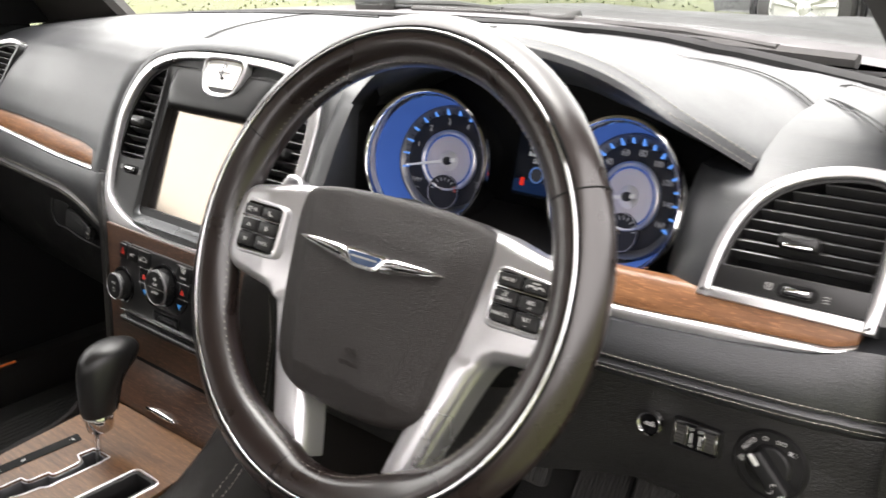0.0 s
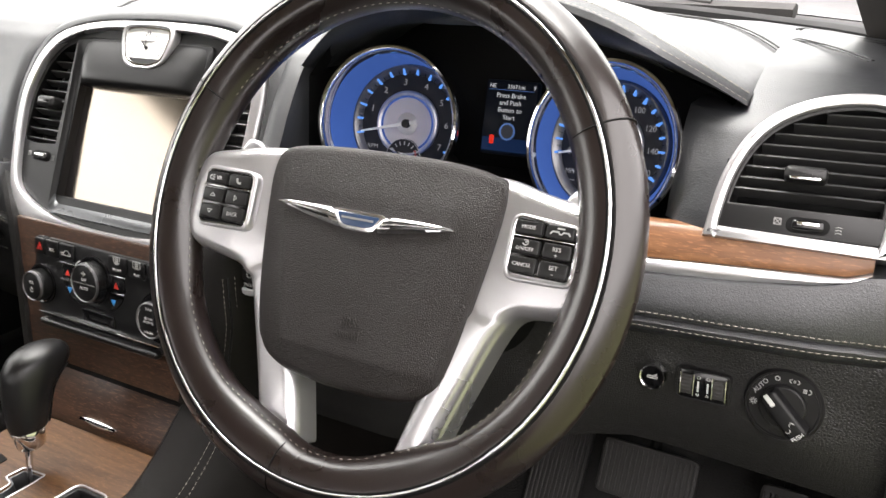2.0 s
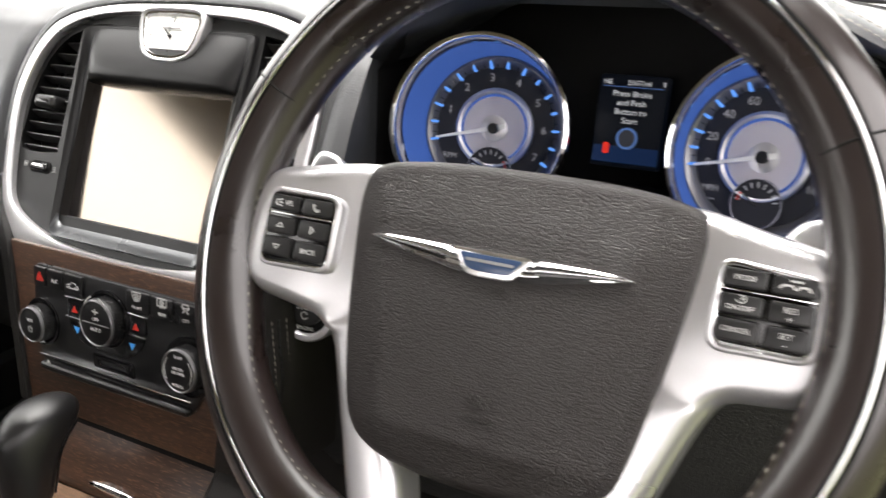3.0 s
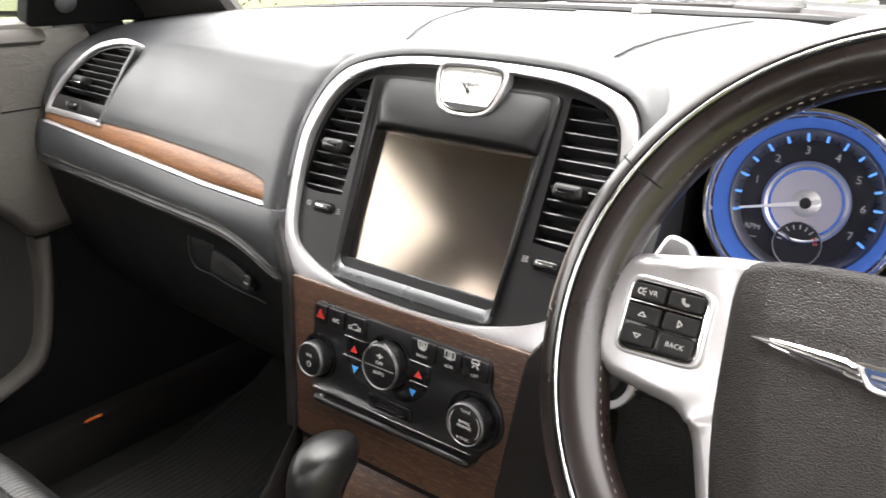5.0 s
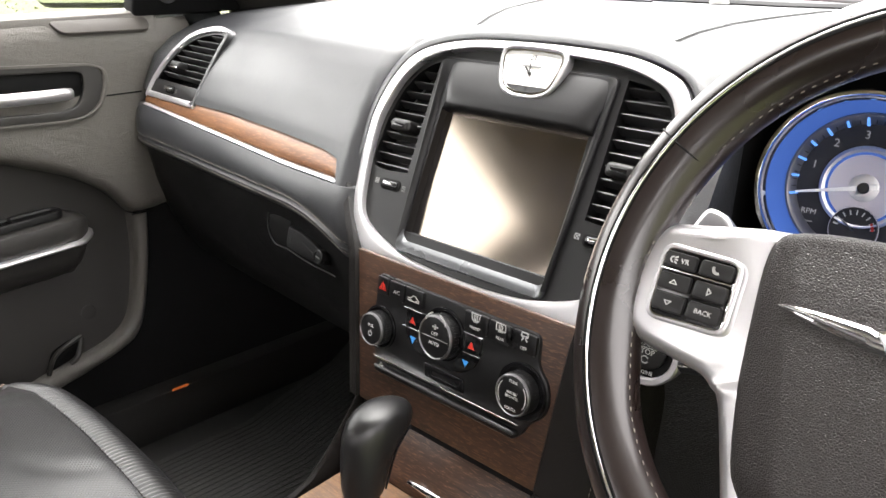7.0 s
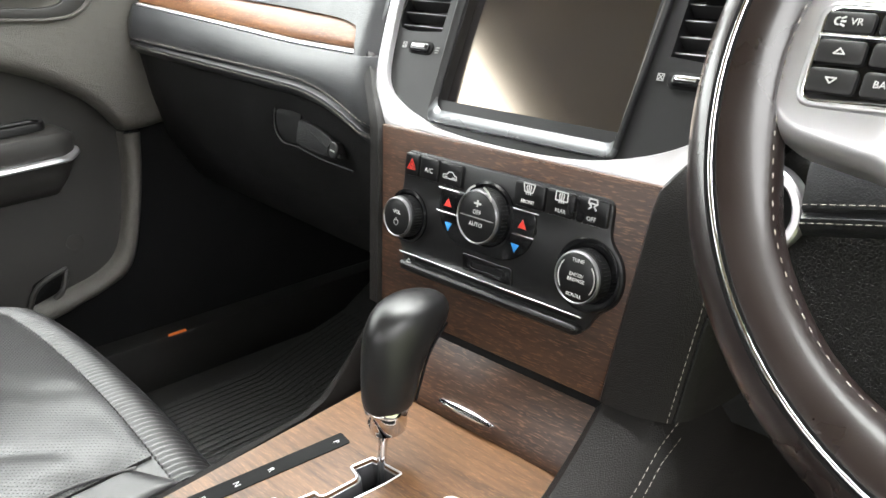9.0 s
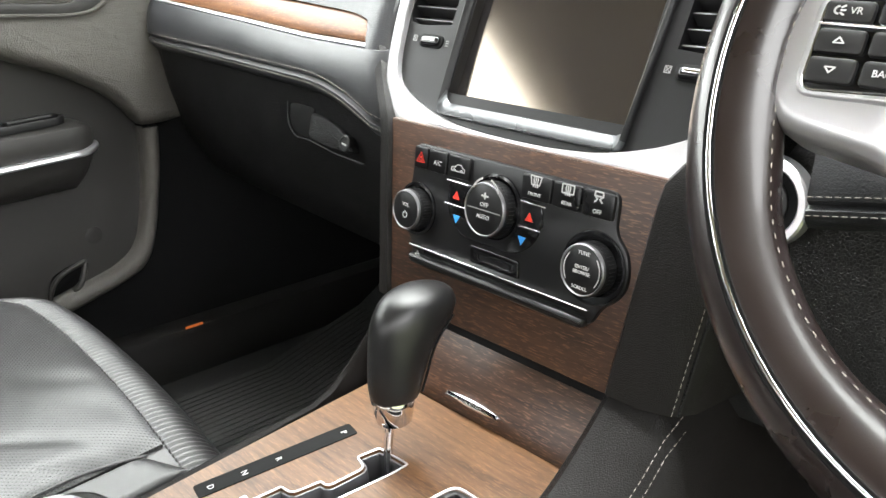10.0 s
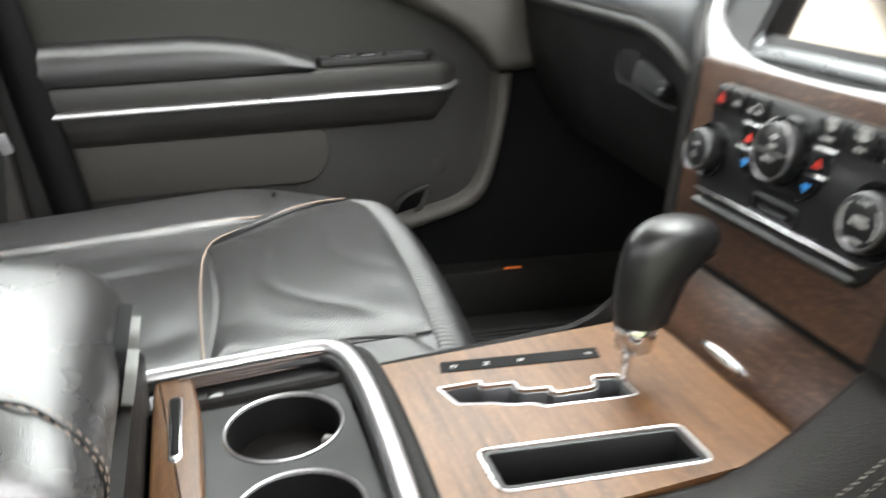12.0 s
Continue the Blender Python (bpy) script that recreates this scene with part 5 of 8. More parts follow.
    for d in (-0.004, 0.005):
        part("stitching", stitches([(x + 0.001 + d * 0.35, y, z - d * 1.1) for x, y, z in st], 0.0034, 0.0018, 0.00028), THREAD, c, "pale stitching")
    # walnut top with the shift gate and the tray cut through it
    gate = [(-0.057, -0.272), (-0.054, -0.235), (-0.047, -0.237), (-0.043, -0.213), (-0.031, -0.212), (-0.026, -0.190), (-0.018, -0.191), (-0.0145, -0.163), (-0.0285, -0.159), (-0.0235, -0.1385), (0.0100, -0.1365), (0.0090, -0.153), (0.0005, -0.199), (0.0000, -0.206), (-0.007, -0.212), (-0.012, -0.229), (-0.018, -0.238), (-0.027, -0.264)]
    gate = rpoly(gate, 0.0035, 3)
    tray = rpoly([(0.027, -0.269), (0.076, -0.269), (0.096, -0.130), (0.050, -0.130)], 0.010, 5)
    top = [(-0.0970, -0.073), (0.1045, -0.069), (0.1055, -0.306), (0.060, -0.3065), (0.0, -0.301), (-0.06, -0.302), (-0.1050, -0.309)]
    top = rpoly(top, 0.004, 3)
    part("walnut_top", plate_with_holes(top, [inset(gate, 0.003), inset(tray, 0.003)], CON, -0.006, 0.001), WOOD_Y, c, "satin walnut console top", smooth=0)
    part("gate_trim", band(inset(gate, 0.0010), inset(gate, 0.0026), CON, -0.02, 0.0018, 0.0007), SILVER, c, "bright stepped shift gate surround")
    part("gate_floor", slab(gate, CON, -0.030, -0.022, 0.0005), SHADE_BLACK, c)
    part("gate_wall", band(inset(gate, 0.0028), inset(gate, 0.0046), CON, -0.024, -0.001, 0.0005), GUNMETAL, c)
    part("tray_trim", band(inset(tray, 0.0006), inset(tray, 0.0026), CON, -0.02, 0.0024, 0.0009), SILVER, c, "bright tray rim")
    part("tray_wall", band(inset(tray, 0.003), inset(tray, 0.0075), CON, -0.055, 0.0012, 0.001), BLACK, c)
    part("tray_floor", slab(inset(tray, 0.002), CON, -0.060, -0.052, 0.0005), SHADE_BLACK, c)
    # selector strip
    d = Vector((0.026, 0.122)).normalized()
    n = Vector((d.y, -d.x))
    a, b = Vector((-0.0825, -0.260)), Vector((-0.0565, -0.138))
    o = rpoly([a - n * 0.008, a + n * 0.008, b + n * 0.008, b - n * 0.008], 0.0025, 3)
    part("selector_strip", slab(o, CON, 0, 0.0018, 0.0005), SHADE_BLACK, c, "black selector strip with pale letters", smooth=0)
    ang = math.atan2(-d.x, d.y)
    for ch, (x, y) in (("P", (-0.0575, -0.147)), ("R", (-0.0685, -0.199)), ("N", (-0.074, -0.225)), ("D", (-0.079, -0.250))):
        words(ch, 0.0068, on(CON, x, y, 0.0019) @ Matrix.Rotation(ang, 4, "Z"), PRINT, c)
    # ash tray door with its chrome pull
    A = frame_of((0, -0.0705, 0.5665), (1, 0, 0), (0, 0.030, 0.054))
    bm, rings = bmesh.new(), []
    for k in range(13):
        t = k / 12
        up = 0.0055 * math.sin(math.pi * (0.12 + 0.76 * t)) - 0.003 * max(0, t - 0.92) / 0.08 - 0.003 * max(0, 0.08 - t) / 0.08
        rings.append([A @ Vector((x - 0.004 * (1 - t) * (1 if x > 0 else -1), 0.0700 * t, up + h)) for x, h in ((-0.111, -0.02), (-0.111, -0.001), (-0.1095, 0.0), (0.1075, 0.0), (0.109, -0.001), (0.109, -0.02))])
    part("stowage_door", skin(bm, rings, True, True, True), WOOD_SHADED, c, "gently curved walnut stowage door, shade in its colour")
    part("stowage_gap", box((-0.113, -0.046, 0.560), (0.112, -0.030, 0.632), 0.001), SHADE_BLACK, c)
    pull = [(-0.030, 0.0, 0), (-0.015, 0.0030, 0), (0.0, 0.0036, 0), (0.016, 0.0028, 0), (0.029, 0.0, 0), (0.016, -0.0034, 0), (0.0, -0.0040, 0), (-0.015, -0.0032, 0)]
    po = [Vector((p.x, p.y)) for p in spline(pull, 4, True)]
    part("door_pull", slab(po, on(A, 0.0065, 0.0135, 0.0030), -0.004, 0.0055, 0.0024, 4), BRIGHT, c, "slim chrome pull")
    return c


make_console()


def make_shifter():
    g = thing("gear_shifter", (-0.011, -0.142, 0.555), "black leather automatic gear shifter with chrome collar", "gear shifter")
    part("rod", tube([(-0.010, -0.1425, 0.540), (-0.011, -0.140, 0.570), (-0.012, -0.136, 0.592)], 0.0034, 12), CHROME, g, "chrome rod")
    bm, rings = bmesh.new(), []
    # sections up the grip: height, y rear, y front, half width
    secs = [(0.609, -0.1515, -0.114, 0.0168), (0.616, -0.1525, -0.112, 0.0185), (0.628, -0.1525, -0.108, 0.0198), (0.641, -0.1520, -0.102, 0.0208), (0.652, -0.1515, -0.092, 0.0216), (0.660, -0.1505, -0.082, 0.0222), (0.667, -0.149, -0.0775, 0.0222), (0.674, -0.1455, -0.079, 0.0212), (0.6795, -0.140, -0.084, 0.0190), (0.6832, -0.133, -0.092, 0.0150), (0.6855, -0.124, -0.101, 0.0088)]
    mids = spline([s[:3] for s in secs], 3)
    wide = spline([(s[0], s[3], 0) for s in secs], 3)
    for (z, y0, y1), w in [(tuple(p), q.y) for p, q in zip(mids, wide)] + [((0.6862, -0.1165, -0.1085), 0.004)]:
        ring = []
        for k in range(24):
            a = 2 * math.pi * k / 24
            cx, cy = math.cos(a), math.sin(a)
            px = cx
            py = cy
            yy = (y0 + y1) / 2 + (y1 - y0) / 2 * py
            ring.append((-0.011 + w * px, yy, z + 0.06 * (yy + 0.13) * (1 if z > 0.64 else 0.3)))
        rings.append(ring)
    part("grip", skin(bm, rings, True, True, True), GRIP_HIDE, g, "smooth black leather grip", smooth=60)
    for s in (-1, 1):
        path = spline([(-0.011 + s * 0.0155, -0.1200, 0.6125), (-0.011 + s * 0.0172, -0.1155, 0.63), (-0.011 + s * 0.0183, -0.1105, 0.645), (-0.011 + s * 0.0185, -0.1020, 0.656), (-0.011 + s * 0.0165, -0.0900, 0.664)], 6)
        part("grip_seam", tube(path, 0.0010, 5), SHADE_BLACK, g)
    M = frame_of((-0.0115, -0.1335, 0.588), (1, 0, 0), (0, 1, 0.05))
    part("collar", lathe([(0.004, -0.0004), (0.0128, 0.0), (0.0138, 0.0012), (0.0164, 0.0205), (0.0158, 0.0215), (0.012, 0.0215)], M, 40), CHROME, g, "chrome collar")


make_shifter()


# ---- instruments ----
GA = frame_of((0.379, 0.128, 0.893), (1, 0, 0), (0, 0.24, 0.97))


def make_gauge(x, toe, skew, label, marks, count, a0, step, minor, needle, unit, sub):
    M = on(GA, x, -0.005) @ Matrix.Rotation(radians(toe), 4, "Y")
    g = thing("instrument_dial", M.translation, label, "gauge", "instrument dials")
    sh = lambda h: skew * h / 0.055
    def cone(prof):
        bm = bmesh.new()
        return skin(bm, [[M @ Vector((r * math.cos(2 * math.pi * k / 72) + sh(h), r * math.sin(2 * math.pi * k / 72), h)) for k in range(72)] for r, h in prof])
    part("bezel", cone([(0.0620, 0.0), (0.0675, 0.046), (0.0682, 0.053), (0.0668, 0.0575), (0.0645, 0.0580), (0.0628, 0.0560), (0.0618, 0.051), (0.0612, 0.044), (0.0596, 0.020)]), CHROME, g, "chrome bezel")
    part("lit_wall", cone([(0.0610, 0.0445), (0.0594, 0.030), (0.0572, 0.010), (0.0560, 0.0005)]), BLUE_GLOW, g, "blue-lit inner wall")
    part("dial", lathe([(0.0600, -0.004), (0.0600, 0.0), (0.001, 0.0003)], M, 64), DIAL_BLACK, g)
    part("pale_ring", lathe([(0.0555, 0.0004), (0.0550, 0.0060), (0.0535, 0.0062), (0.0475, 0.0016), (0.0472, 0.0004)], M, 64, cap=False), GUNMETAL, g, "dark satin sloping tick band")
    part("inner_ring", lathe([(0.0315, 0.0004), (0.0310, 0.0030), (0.0290, 0.0040), (0.0270, 0.0030), (0.0268, 0.0004)], M, 48, cap=False), SILVER, g, "pale satin ring")
    part("inner_face", lathe([(0.0288, 0.0), (0.0288, 0.0020), (0.001, 0.0021)], M, 48), DIAL_GREY, g, "pale grey centre face")
    part("lit_halo", lathe([(0.0268, 0.0021), (0.0268, 0.0024), (0.0248, 0.0024), (0.0248, 0.0021)], M, 48, cap=False), BLUE_GLOW, g)
    bk = bmesh.new()
    for k in range(count):
        a = radians(a0 - step * k)
        R = M @ Matrix.Rotation(a, 4, "Z")
        for turn in (0.0, -step / 2) if k < count - 1 else (0.0,):
            part("lit_tick", slab(rrect(0.0062 if turn == 0 else 0.0050, 0.0019, 0.0004, 1, cx=0.0490), R @ Matrix.Rotation(radians(turn), 4, "Z"), 0.0006, 0.0052, 0.0003, 1), BLUE_TICK, g, smooth=0)
        if k < count - 1:
            for j in range(1, minor):
                R2 = M @ Matrix.Rotation(a - radians(step * j / minor), 4, "Z")
                slab(rrect(0.0034, 0.0006, 0.0002, 1, cx=0.0490), R2, 0.0006, 0.0038, 0.0002, 1, bk)
        t = marks[k]
        if t:
            words(t, 0.0086 if len(t) < 3 else 0.0072, on(M, 0.0392 * math.cos(a), 0.0392 * math.sin(a), 0.0008), GAUGE_TEXT, g, "numeral")
    tagged(part("minor_scale", bk, DIAL_BLACK, g, smooth=0), kind="stuff")
    N = M @ Matrix.Rotation(radians(needle), 4, "Z")
    part("needle", slab([Vector(p) for p in ((-0.010, -0.0019), (0.0, -0.0018), (0.047, -0.0008), (0.047, 0.0008), (0.0, 0.0018), (-0.010, 0.0019))], N, 0.0055, 0.0070, 0.0003, 1), DIAL_FACE, g, "slim silver needle")
    part("hub_disc", lathe([(0.0105, 0.0020), (0.0105, 0.0026), (0.008, 0.0034), (0.001, 0.0036)], M, 36), SILVER, g, "satin hub disc")
    part("needle_hub", lathe([(0.0042, 0.003), (0.0042, 0.0072), (0.0034, 0.0084), (0.001, 0.0086)], M, 24), BLACK, g)
    # small gauge in the foot of the dial
    S = on(M, 0, -0.0315)
    part("sub_dial", lathe([(0.0175, 0.0005), (0.0175, 0.0042), (0.0165, 0.0046), (0.0160, 0.0036), (0.001, 0.0034)], S, 36), DIAL_BLACK, g)
    strokes([arc(0.0172, 0, 360, 36)], on(S, 0, 0, 0.0046), 0.00025, DIAL_GREY, g, "sub_dial_rim")
    strokes([[(0.0115 * math.cos(radians(a)), 0.0115 * math.sin(radians(a))), (0.0145 * math.cos(radians(a)), 0.0145 * math.sin(radians(a)))] for a in range(10, 171, 20)], on(S, 0, 0, 0.0036), 0.0005, PRINT, g, "sub_dial_ticks")
    strokes([[(0, -0.001), (-0.009, 0.006)]], on(S, 0, 0, 0.0048), 0.0005, CHROME, g, "sub_needle")
    strokes([arc(0.013, 8 if sub == "H" else 150, 30 if sub == "H" else 172, 5)], on(S, 0, 0, 0.0037), 0.0009, RED, g, "red_zone")
    words(unit, 0.0060, on(M, -0.034, -0.0245, 0.0008), GAUGE_TEXT, g)
    strokes([[(-0.004, 0), (0.004, 0)]], on(M, -0.034, -0.032, 0.0008), 0.0006, PRINT_DIM, g, "small_print_bar")


make_gauge(-0.105, 10, 0.001, "blue-lit rev counter dial in a chrome bezel", ["", "1", "2", "3", "4", "5", "6", "7"], 8, 195, 32, 5, 194, "RPM", "H")
make_gauge(0.097, -10, 0.020, "blue-lit speedometer dial in a chrome bezel", ["0", "20", "40", "60", "80", "100", "120", "140", "160"], 9, 191, 27.3, 4, 192, "MPH", "F")


def make_cluster():
    c = thing("instrument_binnacle", (0.379, 0.15, 0.89), "deep black instrument binnacle round the dials", "instrument panel")
    bm, rings = bmesh.new(), []
    # hollow: front lip, narrowing to the back plate
    for y, f, z0 in ((0.058, 1.0, 0.0), (0.10, 0.99, 0.0), (0.150, 0.965, 0.004)):
        back = lambda x: y + (0.010 + 0.045 * max(0.0, (x - 0.535) / 0.055) ** 1.3 if y < 0.12 else 0.0)
        top = [(0.39 + (min(p.x, 0.578) - 0.39) * f, back(p.x), p.y - 0.012 - z0) for p in HOOD]
        side = [(x * f + 0.39 * (1 - f), back(x), z) for x, z in ((0.566, 0.925), (0.559, 0.905), (0.556, 0.88), (0.548, 0.862), (0.535, 0.845))]
        rings.append([(top[0][0], y, 0.845)] + top + side)
    skin(bm, rings, False)
    skin(bm, [rings[-1], [(x, 0.153, z) for x, y, z in rings[-1]]], False)
    bm.faces.new([bm.verts.new((x, 0.1505, z)) for x, y, z in rings[-1]])
    part("backing", bm, SHADE_BLACK, c)
    bm = bmesh.new()
    skin(bm, [[(0.19, 0.145, 0.852), (0.57, 0.145, 0.852)], [(0.19, 0.11, 0.838), (0.57, 0.11, 0.838)], [(0.19, 0.05, 0.828), (0.57, 0.06, 0.828)], [(0.19, 0.03, 0.80), (0.57, 0.05, 0.80)], [(0.19, 0.05, 0.78), (0.57, 0.06, 0.78)]], False)
    part("lower_shelf", bm, BLACK, c)
    d = thing("driver_display", on(GA, 0, 0.012).translation, "small dark blue driver display with white text", "display")
    M = on(GA, 0.002, 0.010, 0.004)
    part("screen", slab(rrect(0.050, 0.066, 0.002), M, -0.008, 0, 0.0005), LCD, d)
    part("glow_band", slab(rrect(0.048, 0.012, 0.001, cy=-0.024), M, 0, 0.0002, 0.0001, 1), glow("display_lower_glow", (0.006, 0.022, 0.075), 0.08), d)
    T = on(M, 0, 0, 0.0004)
    words("NE", 0.0050, on(T, -0.019, 0.0275), LCD_TEXT, d)
    words("33671mi", 0.0050, on(T, 0.004, 0.0275), LCD_TEXT, d)
    words("9", 0.0050, on(T, 0.022, 0.0275), LCD_TEXT, d)
    for k, s in enumerate(("Press Brake", "and Push", "Button to", "Start")):
        words(s, 0.0060, on(T, 0.0, 0.0195 - 0.0064 * k), LCD_TEXT, d)
    strokes([[(-0.022, 0.0245), (0.022, 0.0245)]], T, 0.0002, LCD_BLUE, d, "divider_line")
    part("start_symbol_ring", lathe([(0.0078, 0), (0.0078, 0.0004), (0.0062, 0.0004), (0.0062, 0)], on(T, 0, -0.012), 32, cap=False), LCD_BLUE, d)
    part("start_symbol", lathe([(0.0060, 0), (0.0060, 0.0003), (0.001, 0.0003)], on(T, 0, -0.012), 28), glow("display_grey", (0.05, 0.055, 0.07), 0.06), d)
    part("door_warning", slab(rrect(0.0045, 0.008, 0.0015, cx=-0.0145, cy=-0.020), T, 0, 0.0004, 0.0002, 1), LCD_RED, d)


make_cluster()

# ---- steering wheel ----
TL = radians(25)
WH = frame_of((0.3905, -0.112, 0.876), (1, 0, 0), (0, math.sin(TL), math.cos(TL)))


def faceted_pad(o):
    """Airbag cover: a flat middle, side facets that fall away, rounded edges."""
    bm = bmesh.new()
    rise = lambda x, y: -0.0060 * max(0.0, min(1.0, (abs(x + 0.002) - (0.066 + 0.20 * y)) / 0.022)) - 0.4 * max(0.0, y - 0.018) ** 1.3 - 0.25 * max(0.0, -0.088 - y)
    rings = [[WH @ Vector((p.x, p.y, -0.045)) for p in o]]
    for k in range(5):
        a = math.pi / 2 * k / 4
        q = inset(o, 0.006 * (1 - math.cos(a)))
        rings.append([WH @ Vector((p.x, p.y, -0.006 + 0.006 * math.sin(a) + rise(p.x, p.y))) for p in q])
    c = Vector((0.001, -0.025))
    last = inset(o, 0.006)
    for f in [0.98 - 0.03 * k for k in range(20)] + [0.3, 0.15, 0.03]:
        rings.append([WH @ Vector((*(c + (p - c) * f), rise(*(c + (p - c) * f)) + 0.0012 * (1 - f))) for p in last])
    return skin(bm, rings, True, True, True)


def boot(deg):
    """How far the rim's leather reaches inwards where it sleeves a spoke."""
    out = 0.0
    for a0, a1, depth, lo, hi in ((249, 257, 0.0042, 12.0, 6.0), (293, 302, 0.0042, 9.0, 5.0), (342, 350, 0.0020, 8, 8), (190, 198, 0.0020, 8, 8)):
        d = (a0 - deg) / lo if deg < a0 else (deg - a1) / hi if deg > a1 else 0.0
        out = max(out, depth * math.exp(-d * d))
    return out


def make_wheel():
    w = thing("steering_wheel", WH.translation, "black leather steering wheel with silver spokes and chrome inlay", "steering wheel")
    R, n = 0.1720, 96
    RW = on(WH, -0.0025, -0.0015, 0.011)
    bm, rings = bmesh.new(), []
    for k in range(n):
        a = 2 * math.pi * k / n
        ca, sa = math.cos(a), math.sin(a)
        # thicker grips at the sides and towards the lower spokes
        deg = math.degrees(a) % 360
        grip = max(math.exp(-((deg - 20) / 18) ** 2), math.exp(-((deg - 160) / 18) ** 2))
        foot = boot(deg)
        ring = []
        for j in range(22):
            b = 2 * math.pi * j / 22
            cb, sb = math.cos(b), math.sin(b)
            ri = 0.0195 + (0.002 * grip + foot) * max(0, -cb)
            ring.append(RW @ Vector(((R + ri * cb) * ca, (R + ri * cb) * sa, -0.0165 + 0.0185 * sb - 0.75 * foot * max(0, -cb) ** 1.5)))
        rings.append(ring)
    vs = [[bm.verts.new(p) for p in r] for r in rings]
    for k in range(n):
        x, y = vs[k], vs[(k + 1) % n]
        for j in range(22):
            bm.faces.new((x[j], x[(j + 1) % 22], y[(j + 1) % 22], y[j]))
    rim = part("rim", bm, RIM_HIDE, w, "worn black leather rim", smooth=60)
    circ = lambda r, h, a0=0, a1=360, m=120: [RW @ Vector((r * math.cos(radians(a0 + (a1 - a0) * k / m)), r * math.sin(radians(a0 + (a1 - a0) * k / m)), h)) for k in range(m)]
    ax = (WH.to_3x3() @ Vector((0, 0, 1)))
    part("chrome_inlay", tube(circ(R + 0.0022, 0.0018), 0.0012, 10, True, up=ax), CHROME, rim, "thin chrome line round the rim")
    part("inlay_groove", tube(circ(R + 0.0042, 0.0012), 0.0012, 6, True, up=ax), SHADE_BLACK, rim)
    part("inner_groove", tube(circ(R + 0.0003, 0.0014), 0.0010, 6, True, up=ax), SHADE_BLACK, rim)
    thread = []
    for k in range(361):
        r = R - 1.025 * 0.93 * (0.0195 + boot(k % 360) * 0.93)
        thread.append(RW @ Vector((r * math.cos(radians(k)), r * math.sin(radians(k)), -0.0090 - 0.70 * boot(k % 360))))
    part("stitching", stitches(thread, 0.0024, 0.0038, 0.00034), THREAD, rim, "pale thread along the inner edge")
    for a in (28, 152, 262):
        p = [RW @ Vector(((R + 0.0198 * math.cos(b)) * math.cos(radians(a)), (R + 0.0198 * math.cos(b)) * math.sin(radians(a)), -0.0165 + 0.0188 * math.sin(b))) for b in [2 * math.pi * i / 24 for i in range(24)]]
        part("rim_seam", tube(p, 0.0006, 4, True), SHADE_BLACK, rim)

    # hub pad
    half = [(0.0, 0.0525), (0.045, 0.0515), (0.075, 0.0475), (0.0885, 0.040), (0.0905, 0.015), (0.0865, -0.030), (0.0795, -0.068), (0.0715, -0.092), (0.058, -0.1015), (0.030, -0.1065), (0.0, -0.1075)]
    half = [(x * 1.045, y * (1.045 if y < 0 else 0.99)) for x, y in half]
    pad = [Vector((p.x + 0.0012, p.y)) for p in spline([(x + 0.001 - (0.005 * max(0.0, min(1.0, (0.045 - y) / 0.06)) if x > 0.05 else 0.0), y, 0) for x, y in half] + [(-x + 0.001, y, 0) for x, y in half[-2:0:-1]], 4, True)]
    hub = part("hub_pad", faceted_pad(pad), PAD_HIDE, w, "grained black airbag pad")
    # embossed letters
    words("SRS", 0.0085, on(WH, 0.004, -0.066, 0.0007), PAD_HIDE, hub, depth=0.0005)
    words("AIRBAG", 0.0058, on(WH, 0.004, -0.0745, 0.0005), PAD_HIDE, hub, depth=0.0005)
    # winged badge
    E = on(WH, -0.0028, 0.0014, 0.0020) @ Matrix.Diagonal((1.035, 0.9, 1, 1))
    hexa = [(-0.0215, 0.0058), (-0.0185, 0.0074), (0.0185, 0.0074), (0.0215, 0.0058), (0.0130, -0.0068), (0.0085, -0.0082), (-0.0085, -0.0082), (-0.0130, -0.0068)]
    b = part("badge", slab(rpoly(hexa, 0.0016, 3), E, -0.004, 0.0030, 0.0014), BRIGHT, w, "chrome winged badge")
    part("badge_enamel", slab(rpoly([(-0.0170, 0.0048), (0.0170, 0.0048), (0.0120, -0.0034), (0.0070, -0.0046), (-0.0070, -0.0046), (-0.0120, -0.0034)], 0.0022, 4), E, 0.0024, 0.0033, 0.0003), ENAMEL, b, "dark blue enamel centre")
    strokes([[(-0.0120, 0.0012), (0.0120, 0.0012)]], on(E, 0, 0, 0.0033), 0.0008, PRINT_DIM, b, "maker_bar")
    for s in (-1, 1):
        secs = ((0.0150, 0.0056, -0.0066), (0.0215, 0.0058, -0.0058), (0.0245, 0.0072, -0.0052), (0.036, 0.0074, -0.0030), (0.050, 0.0073, 0.0), (0.060, 0.0068, 0.0024), (0.0672, 0.0058, 0.0042), (0.0692, 0.0052, 0.0047))
        bm, rings = bmesh.new(), []
        for x, u, l in secs:
            f = min(1.0, (0.072 - x) / 0.03)
            rings.append([E @ Vector((s * x, l + (u - l) * v, h)) for v, h in ((0, -0.004), (0, 0.0002), (0.14, 0.0010), (0.28, 0.0020 * f), (0.34, 0.0010 * f), (0.52, 0.0024 * f), (0.58, 0.0012 * f), (0.78, 0.0024 * f), (0.96, 0.0008), (1, 0.0002), (1, -0.004))])
        wing = part("badge_wing", skin(bm, rings, True, True, True), BRIGHT, b, "faceted chrome wing", smooth=12)
        bm, rings = bmesh.new(), []
        for x, u, l in secs[2:7]:
            f = min(1.0, (0.072 - x) / 0.03)
